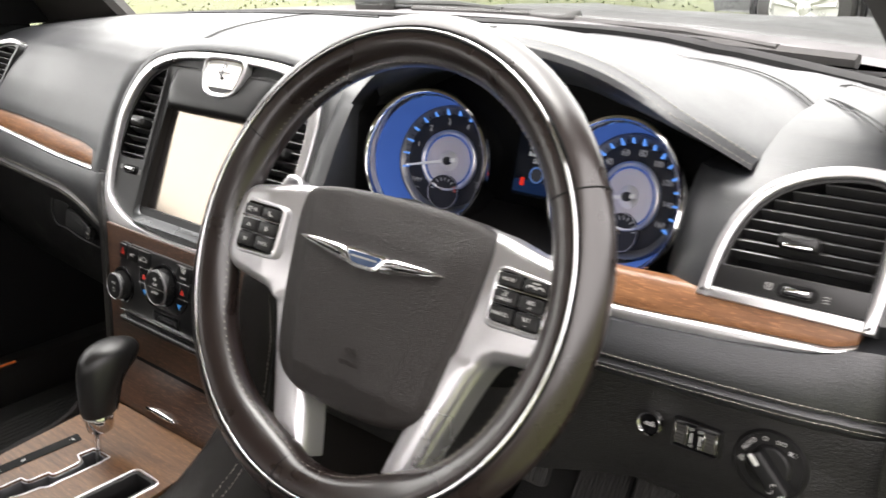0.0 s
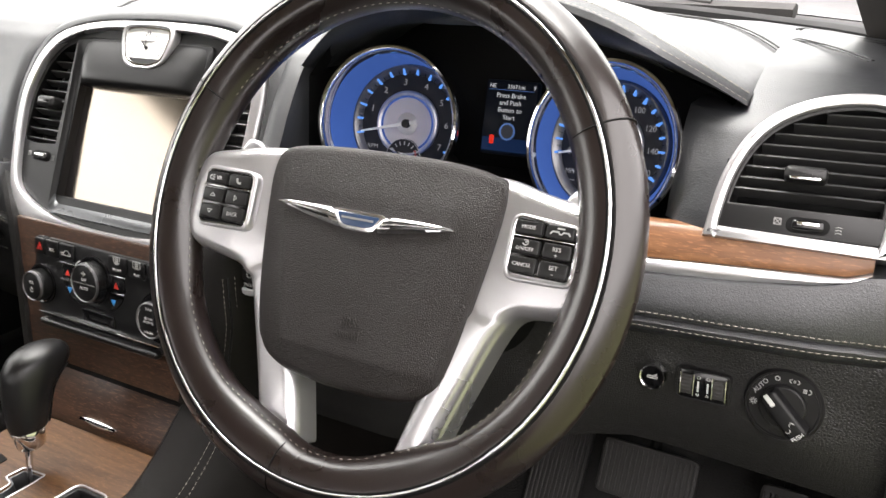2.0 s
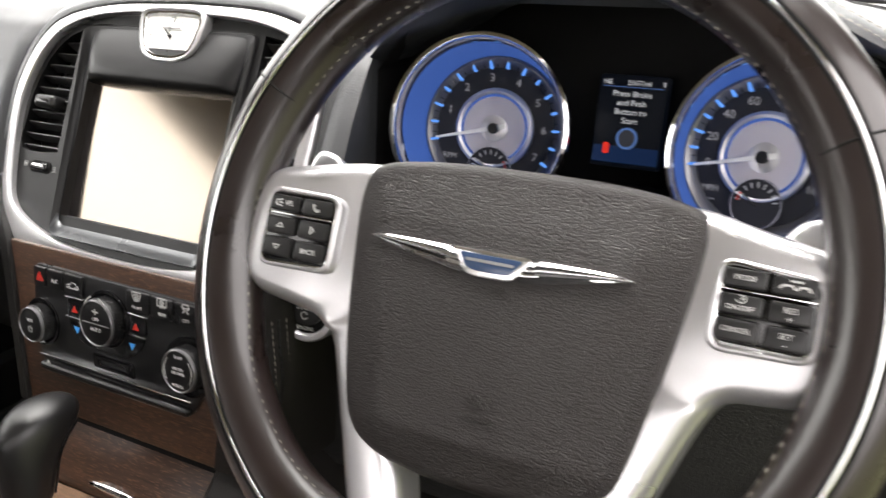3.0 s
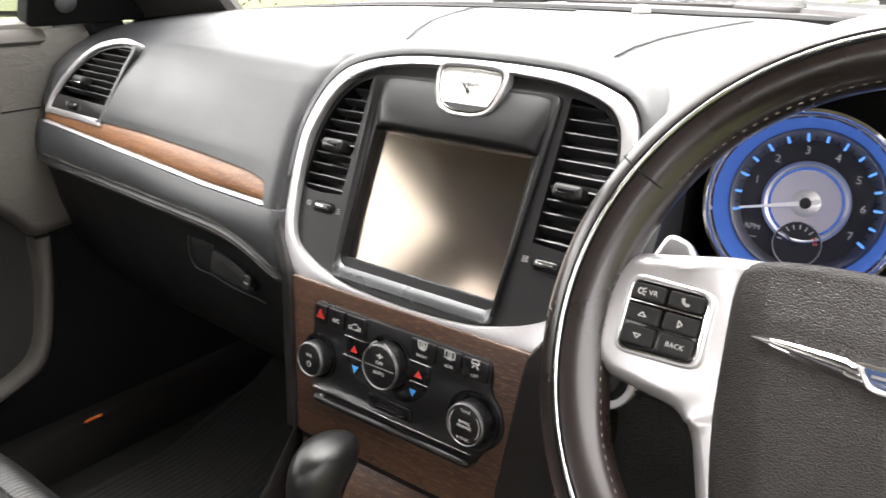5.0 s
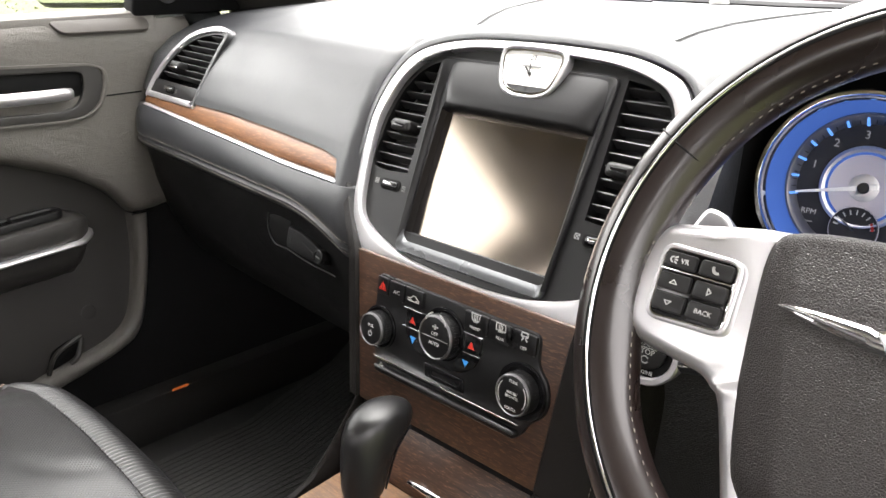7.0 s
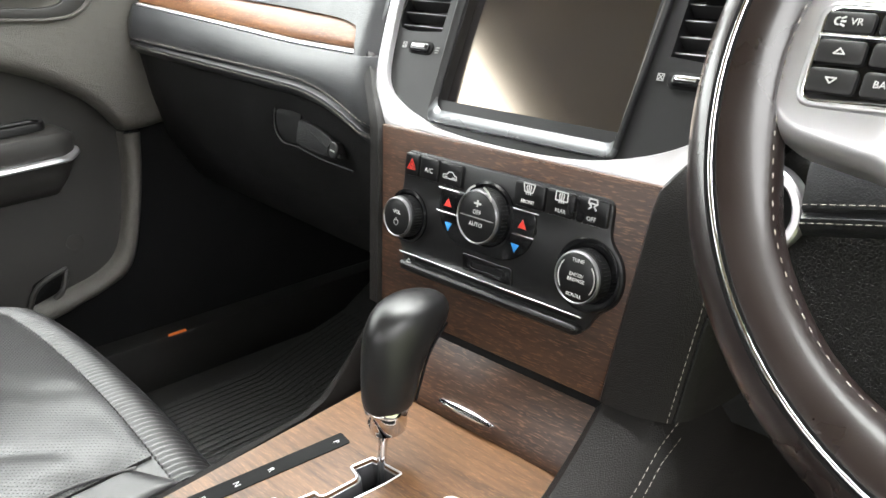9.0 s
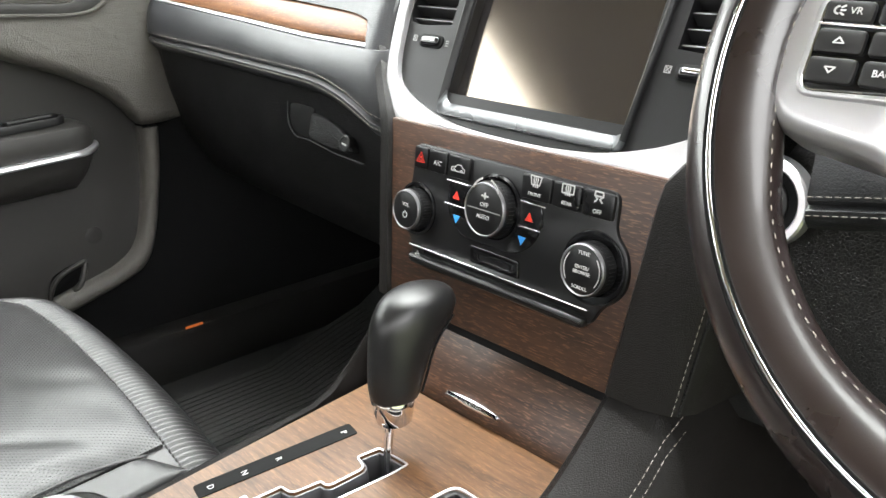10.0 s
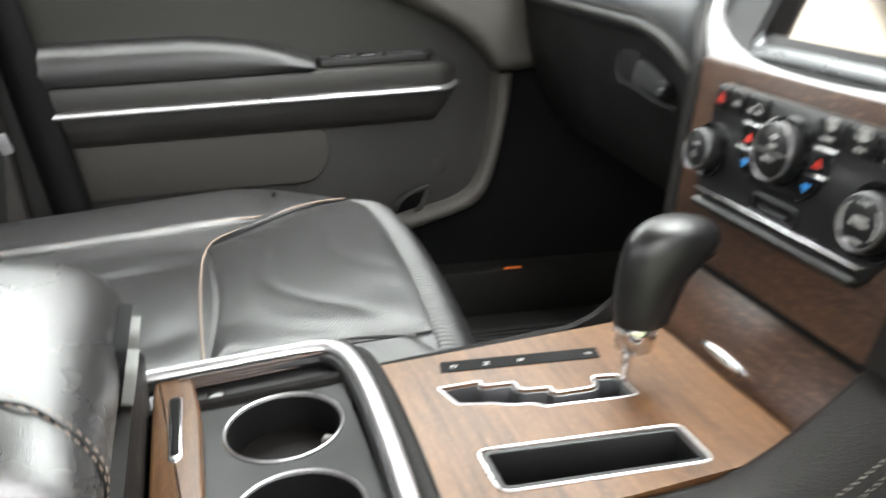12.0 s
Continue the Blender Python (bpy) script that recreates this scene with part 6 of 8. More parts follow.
            rings.append([E @ Vector((s * x, l + (u - l) * v, h)) for v, h in ((0.31, 0.0012 * f), (0.33, 0.0016 * f), (0.44, 0.0018 * f), (0.46, 0.0010 * f))])
        part("wing_inlay", skin(bm, rings, True, True, True), GLOSS, wing, "dark lacquer line")
    # silver spokes: pod and lower leg, each side
    for s in (-1, 1):
        pod = rpoly([(s * (x if s < 0 or x < 0.095 else 0.095 + (x - 0.095) * 0.93), y * (0.95 if s > 0 and -0.05 < y < 0 else 1)) for x, y in ((0.060, 0.0475), (0.092, 0.0470), (0.118, 0.0405), (0.155, 0.0345), (0.1655, 0.012), (0.1635, -0.024), (0.150, -0.0375)) + (((0.113, -0.0415), (0.1035, -0.056), (0.0915, -0.088), (0.082, -0.114)) if s > 0 else ((0.106, -0.0440), (0.0970, -0.056), (0.0860, -0.088), (0.0775, -0.114))) + (((0.0690, -0.156), (0.042, -0.158), (0.054, -0.112), (0.062, -0.085), (0.068, -0.040)) if s > 0 else ((0.0640, -0.158), (0.029, -0.160), (0.041, -0.112), (0.056, -0.085), (0.068, -0.040)))], [0.003, 0.02, 0.02, 0.016, 0.014, 0.014, 0.016, 0.016, 0.02, 0.02, 0.02, 0.004, 0.004, 0.02, 0.02, 0.02], 6)
        lift = lambda y, x: 0.0105 * max(0.0, min(1.0, (abs(x) - 0.088) / 0.030)) * (1 if s < 0 and y > -0.05 else 0)
        drop = lambda y, x: -lift(y, x) + 0.0025 * max(0.0, (-0.045 - y) / 0.10) ** 1.1 + 0.003 * max(0.0, 1 - max(0, abs(x) - 0.085) / 0.02) * (1 if y > -0.045 else 0)
        bm, rings = bmesh.new(), []
        for ins, h in ((0.0, -0.038), (0.0, -0.0205), (0.0004, -0.0175), (0.0016, -0.0145), (0.0036, -0.0118), (0.0062, -0.0100), (0.0090, -0.0092)):
            rings.append([WH @ Vector((p.x, p.y, h - drop(p.y, p.x))) for p in inset(pod, ins)])
        skin(bm, rings, True, False, False)
        last = list(bm.verts)[-len(pod):]
        rim_edges = [bm.edges.get((last[i - 1], last[i])) for i in range(len(last))]
        bmesh.ops.triangle_fill(bm, use_beauty=True, use_dissolve=False, edges=rim_edges)
        sp = part("spoke", bm, SILVER, w, "sculpted satin silver spoke", smooth=50)
        dish = rpoly([((-0.1225 + a * 0.97, 0.000 + b * 0.97) if s < 0 else (0.1245 + a * 0.91, 0.0035 + b * 0.91)) for a, b in ((-0.0255, 0.0245), (0.0265, 0.0235 if s < 0 else 0.0205), (0.027, -0.0215), (-0.0255, -0.023))], 0.009, 5)
        part("switch_surround", band(dish, inset(dish, 0.0035), on(WH, 0, 0, 0.0104 if s < 0 else 0), -0.015, -0.0076, 0.0016, steps=3), SILVER, sp)
        # switch pack
        K = on(WH, -0.1225 if s < 0 else 0.1245, 0.000 if s < 0 else 0.0035, 0.0018 if s < 0 else -0.0086) @ Matrix.Diagonal((0.97, 0.97, 1, 1) if s < 0 else (0.91, 0.91, 1, 1))
        pk = rpoly([(-0.022, 0.021 if s < 0 else 0.022), (0.023, 0.021 if s < 0 else 0.017), (0.0235, -0.018 if s < 0 else -0.017), (-0.022, -0.020 if s < 0 else -0.017)], 0.006, 4)
        pack = part("switch_pack", slab(pk, K, -0.004, 0.0005, 0.0008), GLOSS, w, "black switch pack with bright rim")
        part("switch_rim", band(inset(pk, -0.0008), inset(pk, 0.0004), K, -0.003, 0.0012, 0.0006), CHROME, pack)
        part("switch_divider", slab(rrect(0.0445, 0.0012, 0.0004, cy=0.0085), K, 0, 0.0030, 0.0004), CHROME, pack)
        for cy, hh in ((0.0145, 0.0095), (0.0015, 0.0105), (-0.0110, 0.0110)):
            for cx in (-0.0112, 0.0115):
                part("switch_key", slab(rrect(0.0205, hh, 0.002, 3, cx=cx, cy=cy), K, 0, 0.0030, 0.0013, 2), BLACK, pack)
        Q = on(K, 0, 0, 0.0031)
        if s > 0:
            for t, x, y in (("MODE", -0.0112, 0.0148), ("ON/OFF", -0.0112, 0.0000), ("RES", 0.0115, 0.0028), ("CANCEL", -0.0112, -0.0108), ("SET", 0.0115, -0.0096)):
                words(t, 0.0036 if len(t) > 3 else 0.0040, on(Q, x, y), PRINT, pack)
            words("+", 0.0045, on(Q, 0.0115, -0.0014), PRINT, pack)
            words("-", 0.0045, on(Q, 0.0115, -0.0136), PRINT, pack)
            strokes([arc(0.0019, 200, 480, 8), [(0, 0), (0.0016, 0.0012)]], on(Q, -0.0112, 0.0044), 0.0003, PRINT, pack, "speed_symbol")
            strokes([[(-0.0065, -0.001), (-0.005, 0.0005), (-0.001, 0.0005), (0, -0.001)], [(0.001, -0.001), (0.0025, 0.0005), (0.006, 0.0005), (0.0072, -0.001)], [(-0.002, 0.0028), (0.003, 0.0028)]], on(Q, 0.0115, 0.0142), 0.0005, PRINT, pack, "distance_symbol")
        else:
            words("VR", 0.0044, on(Q, -0.008, 0.0145), PRINT, pack)
            strokes([arc(0.0016, 90, 270, 6), [(0.001, 0.0012), (0.0025, 0.002)], [(0.001, 0), (0.0028, 0)], [(0.001, -0.0012), (0.0025, -0.002)]], on(Q, -0.0155, 0.0145), 0.0004, PRINT, pack, "voice_symbol")
            strokes([arc(0.0026, 170, 290, 8, 0.001, 0.001)], on(Q, 0.0115, 0.0145), 0.0008, PRINT, pack, "phone_symbol")
            words("BACK", 0.0042, on(Q, 0.0115, -0.0110), PRINT, pack)
            for x, y, pts in ((-0.0112, 0.0015, [(-0.0022, -0.001), (0.0022, -0.001), (0, 0.0014), (-0.0022, -0.001)]), (-0.0112, -0.0110, [(-0.0022, 0.001), (0.0022, 0.001), (0, -0.0014), (-0.0022, 0.001)]), (0.0115, 0.0015, [(-0.001, 0.002), (-0.001, -0.002), (0.0014, 0), (-0.001, 0.002)])):
                strokes([pts], on(Q, x, y), 0.0003, PRINT, pack, "arrow_symbol")
        # shift paddle
        pd = rpoly([(s * x, y) for x, y in ((0.118, 0.020), (0.158, 0.020), (0.151, 0.046), (0.147, 0.061), (0.130, 0.057), (0.121, 0.042))], 0.007, 4)
        part("shift_paddle", slab(pd, WH @ Matrix.Rotation(radians(-14), 4, "X"), -0.036, -0.020, 0.0045, 3), SILVER, w, "silver shift paddle")
    # column behind the hub
    part("column_shroud", lathe([(0.05, -0.03), (0.056, -0.05), (0.058, -0.10), (0.064, -0.17), (0.066, -0.20)], on(WH, 0, -0.02), 28), SHADE_BLACK, w)
    part("hub_back", lathe([(0.075, -0.020), (0.080, -0.030), (0.060, -0.055)], on(WH, 0, -0.025), 32), SHADE_BLACK, w)


make_wheel()


# ---- driver's switches ----
def make_switches():
    PN = frame_of((0.60, 0.0465, 0.742), (1, -0.03, 0), (0, 0.10, 1))
    b = thing("boot_release_button", PN.translation, "round black boot release button with bright ring", "button")
    M = on(PN, -0.0497, -0.0132, 0.002) @ Matrix.Diagonal((0.86, 0.86, 1, 1))
    part("ring", lathe([(0.0125, -0.004), (0.0125, 0.002), (0.0115, 0.0032), (0.0105, 0.0028), (0.0100, 0.001)], M, 32, cap=False), CHROME, b)
    part("key", lathe([(0.0104, -0.003), (0.0102, 0.0016), (0.001, 0.0010)], M, 28), GLOSS, b)
    strokes([[(-0.0045, -0.001), (-0.004, 0.0008), (0.002, 0.001), (0.0045, 0.0006), (0.0045, -0.001), (-0.0045, -0.001)], [(0.001, 0.001), (0.004, 0.0032)]], on(M, 0, 0, 0.0018), 0.0006, PRINT, b, "car_symbol")
    t = thing("dimmer_panel", PN.translation, "black panel with two ribbed dimmer wheels", "switch panel")
    M = on(PN, -0.0107, -0.0113, 0.002) @ Matrix.Rotation(radians(2), 4, "Z") @ Matrix.Diagonal((0.97, 0.78, 1, 1))
    part("frame", band(rrect(0.042, 0.032, 0.004), rrect(0.0385, 0.0285, 0.003), M, -0.004, 0.0018, 0.0008), BLACK, t)
    part("plate", slab(rrect(0.0385, 0.0285, 0.003), M, -0.004, 0.0006, 0.0003), GLOSS, t)
    for x in (-0.0125, 0.0125):
        for d in (-0.0052, 0.0052):
            part("bright_bar", slab(rrect(0.0011, 0.023, 0.0004, cx=x + d), M, 0, 0.0018, 0.0004), CHROME, t)
        bm, rings = bmesh.new(), []
        for k in range(13):
            a = radians(-60 + 120 * k / 12)
            h = 0.0032 * math.cos(a) + (0.0004 if k % 2 else 0)
            rings.append([M @ Vector((x + dx, 0.0115 * math.sin(a), h * f)) for dx, f in ((-0.0042, 0.2), (-0.0040, 1), (0.0040, 1), (0.0042, 0.2))])
        part("thumb_wheel", skin(bm, rings, True, True, True), RUBBER, t, smooth=0)
    for x, top in ((-0.0035, 0.004), (0.004, 0.0035)):
        strokes([[(x, -0.006), (x, top)]], on(M, 0, 0, 0.0008), 0.0007, PRINT, t, "level_bar")
        strokes([arc(0.0011, 0, 360, 8, x, -0.0095)], on(M, 0, 0, 0.0008), 0.0002, PRINT, t)
        strokes([arc(0.0014, 0, 360, 8, x, 0.0085)], on(M, 0, 0, 0.0008), 0.0003, PRINT, t)
    k = thing("headlamp_switch", PN.translation, "round black headlamp switch with angled grip", "switch")
    M = on(PN, 0.0477, -0.0098, 0.002) @ Matrix.Diagonal((0.98, 0.98, 1, 1))
    part("collar", lathe([(0.0285, -0.006), (0.0285, 0.0), (0.0270, 0.0022), (0.0255, 0.0022), (0.0250, 0.0008), (0.001, 0.0006)], M, 48), BLACK, k)
    part("dial", lathe([(0.0165, 0.0), (0.0165, 0.005), (0.0155, 0.006), (0.001, 0.0062)], M, 36), BLACK, k)
    G = M @ Matrix.Rotation(radians(-45), 4, "Z")
    part("grip", slab(rrect(0.040, 0.0145, 0.004, cx=0.004), G, 0.003, 0.0165, 0.003, 3), FASCIA, k)
    part("pointer", slab(rrect(0.0035, 0.010, 0.0008), G @ Matrix.Translation((-0.0110, 0, 0.0166)) @ Matrix.Rotation(radians(90), 4, "Z"), 0, 0.0006, 0.0002, 1), PRINT, k)
    words("PUSH", 0.0042, G @ Matrix.Translation((0.0215, 0, 0.0167)) @ Matrix.Rotation(radians(90), 4, "Z"), PRINT, k)
    strokes([arc(0.0018, 90, 270, 6, -0.001, 0.002), arc(0.0018, -90, 90, 6, 0.001, -0.003)], G @ Matrix.Translation((0.0130, 0, 0.0167)), 0.0003, PRINT, k)
    words("AUTO", 0.0052, on(M, -0.0175, 0.0115, 0.0010) @ Matrix.Rotation(radians(55), 4, "Z"), PRINT, k)
    for a, shape in ((108, [arc(0.0016, 0, 360, 8)]), (75, [arc(0.0014, 90, 270, 6, -0.002), arc(0.0014, -90, 90, 6, 0.002), [(-0.0005, 0.001), (-0.0005, -0.001)], [(0.0005, 0.001), (0.0005, -0.001)]]), (45, [arc(0.0018, -90, 90, 6, 0.001), [(-0.003, 0.0012), (-0.0005, 0.0012)], [(-0.003, 0), (-0.0005, 0)], [(-0.003, -0.0012), (-0.0005, -0.0012)]]), (185, [arc(0.0013, 0, 360, 8), *[[(0.0019 * math.cos(radians(q)), 0.0019 * math.sin(radians(q))), (0.0028 * math.cos(radians(q)), 0.0028 * math.sin(radians(q)))] for q in range(0, 360, 45)]])):
        strokes(shape, on(M, 0.0212 * math.cos(radians(a)), 0.0212 * math.sin(radians(a)), 0.0010), 0.0003, PRINT, k)
    # start button left of the column
    s = thing("start_button", (0.172, 0.015, 0.762), "round black engine start button with silver ring", "button")
    M = frame_of((0.1820, -0.0055, 0.7705), (1, 0.05, 0), (0, 0.15, 1)) @ Matrix.Diagonal((1.09, 1.09, 1.0, 1.0))
    part("ring", lathe([(0.0262, -0.010), (0.0262, 0.003), (0.0250, 0.0045), (0.0215, 0.0045), (0.0205, 0.003), (0.0205, -0.002)], M, 48, cap=False), SILVER, s)
    part("well", lathe([(0.0206, -0.006), (0.0206, 0.0012), (0.0150, 0.0002), (0.001, 0.0002)], M, 40), SHADE_BLACK, s)
    part("key", lathe([(0.0150, -0.002), (0.0148, 0.0022), (0.013, 0.0028), (0.001, 0.0022)], M, 36), BLACK, s)
    words("START", 0.0056, on(M, 0, 0.0042, 0.0029), PRINT, s)
    words("STOP", 0.0056, on(M, 0, -0.0018, 0.0029), PRINT, s)
    words("ENGINE", 0.0040, on(M, 0, -0.0172, 0.0015), PRINT, s)
    strokes([[(-0.008, 0.0012), (0.008, 0.0012)]], on(M, 0, 0, 0.0029), 0.0002, PRINT, s, "divider_line")
    strokes([arc(0.0026, 30, 330, 10)], on(M, 0, -0.0075, 0.0029), 0.0004, PRINT, s, "engine_symbol")
    part("lamp", lathe([(0.0016, 0), (0.0016, 0.0008), (0.0008, 0.0011)], on(M, -0.0125, 0.0125, 0.001), 10), AMBER, s, "tiny amber lamp")


make_switches()


def make_pedals():
    def pedal(name, cx, cy, cz, w, h, label, tilt):
        M = frame_of((cx, cy, cz), (1, 0, 0), (0, math.sin(radians(tilt)), math.cos(radians(tilt))))
        p = thing(name, (cx, cy, cz), label, "pedal")
        part("arm", tube([(cx, cy + 0.03, cz + 0.01), (cx, cy + 0.09, cz + 0.12), (cx, cy + 0.10, cz + 0.24)], 0.008, 8), SHADE_BLACK, p)
        part("plate", slab(rrect(w, h, 0.008), M, -0.012, 0, 0.002), RUBBER, p)
        n = int(w / 0.0062)
        for k in range(n):
            part("rib", slab(rrect(0.0030, h * 0.86, 0.001, 2, cx=-w / 2 + 0.004 + (w - 0.008) * k / (n - 1)), M, -0.001, 0.0028, 0.001, 1), RUBBER, p)
        return p
    pedal("brake_pedal", 0.485, 0.30, 0.455, 0.115, 0.065, "wide worn brake pedal with ribbed rubber", 30)
    pedal("accelerator_pedal", 0.635, 0.32, 0.40, 0.055, 0.13, "tall ribbed rubber accelerator pedal", 30)
    p = pedal("parking_brake_pedal", 0.30, 0.26, 0.47, 0.06, 0.045, "black parking brake pedal with printed label", 30)
    M = frame_of((0.285, 0.246, 0.478), (1, 0, 0), (0, math.sin(radians(30)), math.cos(radians(30))))
    words("PUSH TO\nRELEASE", 0.0085, on(M, 0.008, -0.004, 0.0045), PRINT_DIM, p)
    f = pedal("footrest", 0.345, 0.36, 0.36, 0.075, 0.20, "dark ribbed rubber footrest on the floor", 35)


make_pedals()


def make_mats():
    for x in (-0.45, 0.45):
        bm = bmesh.new()
        rings = [[(x - 0.24, y, z), (x + 0.24, y, z), (x + 0.24, y, z + 0.008), (x + 0.235, y, z + 0.012), (x - 0.235, y, z + 0.012), (x - 0.24, y, z + 0.008)] for y, z in ((-0.30, 0.251), (0.15, 0.251), (0.35, 0.30), (0.52, 0.40))]
        skin(bm, rings, True, True, True)
        m = thing("floor_mat", (x, 0, 0.25), "black carpet floor mat with ribbed surface", "floor mat", "floor mats")
        part("mat", bm, CARPET, m)
        bm = bmesh.new()
        for k in range(38):
            xx = x - 0.22 + 0.44 * k / 37
            tube([(xx, -0.28, 0.264), (xx, 0.15, 0.264), (xx, 0.34, 0.312)], 0.0009, 4, bm=bm)
        part("ribs", bm, CARPET, m)


make_mats()


# ---- passenger seat ----
def perforated():
    m = material("perforated_leather", (0.0185, 0.0183, 0.0186), 0.33, mottle=0.12, spec=0.65, rvar=0.03)
    t = m.node_tree
    b = t.nodes["Principled BSDF"]
    co = t.nodes.new("ShaderNodeTexCoord")
    vo = t.nodes.new("ShaderNodeTexVoronoi")
    vo.inputs["Scale"].default_value, vo.inputs["Randomness"].default_value = 300, 0.0
    flat = t.nodes.new("ShaderNodeMapping")
    flat.inputs["Rotation"].default_value = (0, 0, radians(45))
    flat.inputs["Scale"].default_value = (1, 1, 0)
    t.links.new(co.outputs["Object"], flat.inputs["Vector"])
    t.links.new(flat.outputs[0], vo.inputs["Vector"])
    mr = t.nodes.new("ShaderNodeMapRange")
    mr.inputs[1].default_value, mr.inputs[2].default_value = 0.20, 0.32
    t.links.new(vo.outputs["Distance"], mr.inputs[0])
    bp = t.nodes.new("ShaderNodeBump")
    bp.inputs["Strength"].default_value, bp.inputs["Distance"].default_value = 0.7, 0.0012
    t.links.new(mr.outputs[0], bp.inputs["Height"])
    t.links.new(bp.outputs[0], b.inputs["Normal"])
    return m


PERF = perforated()


def seat_z(x, y):
    """Height of the cushion's broad form, rising to the front."""
    u = (x + 0.42) / 0.25
    return 0.508 + 0.115 * (min(y, -0.22) + 0.43) + 0.016 * (1 - min(1.2, u * u)) + 0.020 * max(0, -0.53 - x) / 0.12 * max(0.0, min(1.0, (-0.25 - y) / 0.14)) - 0.012 * max(0.0, min(1.0, (-0.53 - x) / 0.08)) * max(0.0, min(1.0, (y + 0.34) / 0.10))


def seat_panel(c00, c10, c11, c01, puff, wrinkle, nu=44, nv=44, bow=(0, 0, 0, 0)):
    """A stuffed panel over four plan corners; its edges sink into the seams."""
    bm, rows = bmesh.new(), []
    P = [Vector(p) for p in (c00, c10, c11, c01)]
    for j in range(nv + 1):
        row = []
        for i in range(nu + 1):
            u, v = i / nu, j / nv
            p = (P[0] * (1 - u) + P[1] * u) * (1 - v) + (P[3] * (1 - u) + P[2] * u) * v
            p = p + Vector((bow[3] * 4 * v * (1 - v) * (1 - u) + bow[1] * 4 * v * (1 - v) * u, bow[0] * 4 * u * (1 - u) * (1 - v) + bow[2] * 4 * u * (1 - u) * v))
            e = min(u, 1 - u, v, 1 - v)
            edge = math.sin(math.pi / 2 * min(1, e / 0.13)) ** 0.7
            along, across = p.x * 0.80 + p.y * 0.60, p.y * 0.80 - p.x * 0.60
            fold = abs(noise.noise((along * 5.0, across * 19 + 2.0 * noise.noise((along * 6, across * 4, 2.0)), 0.3)))
            soft = noise.noise((p.x * 11, p.y * 11, 4.4))
            fade = min(1, e / 0.05) * (1.15 - 0.75 * v)
            w = wrinkle * (0.35 - 1.5 * max(0, 0.30 - fold)) * fade + wrinkle * 0.5 * soft * min(1, e / 0.08)
            row.append((p.x, p.y, seat_z(p.x, p.y) - puff + puff * edge + w))
        rows.append(row)
    skin(bm, rows, False)
    low = [[(x, y, z - 0.05) for x, y, z in r] for r in rows]
    ring = lambda R: R[0] + [r[-1] for r in R[1:-1]] + R[-1][::-1] + [r[0] for r in R[1:-1]][::-1]
    skin(bm, [ring(rows), ring(low)], True, False, True)
    return bm


def seat_roll(path, n, ribbed):
    """The rolled border of the cushion along a plan path, ribbed where asked."""
    pts = spline([(x, y, 0) for x, y in path], n)
    bm, rows = bmesh.new(), []
    run = 0.0
    for k, p in enumerate(pts):
        t = (pts[min(k + 1, len(pts) - 1)] - pts[max(k - 1, 0)]).normalized()
        out = Vector((t.y, -t.x, 0))
        if k:
            run += (p - pts[k - 1]).length
        rib = 0.0012 * math.cos(2 * math.pi * run / 0.0064) if ribbed else 0.0
        z = seat_z(p.x, p.y) - (0.0048 if ribbed else 0.007)
        row = []
        if ribbed:
            # the ribs fade towards the seam
            for d, sink, f in ((0.008, 0.0100, 0.0), (0.005, 0.0058, 0.3), (0.0025, 0.0050, 0.6)):
                q = p - out * d * max(0.10, min(1.0, (p.x + 0.606) / 0.09))
                row.append((q.x, q.y, seat_z(q.x, q.y) - sink + rib * f))
        for j in range(15):
            a = min(1.0, j / 9) * math.pi / 2
            r = 0.046 + rib * (1 if j < 9 else 0.3)
            d = 0.0 if j < 9 else 0.020 * (j - 9)
            q = p + out * (r * math.sin(a) - 0.004)
            row.append((q.x, q.y, z - 0.046 + r * math.cos(a) - d + 0.004 * math.sin(2 * a)))
        rows.append(row)
    skin(bm, rows, False)
    return bm


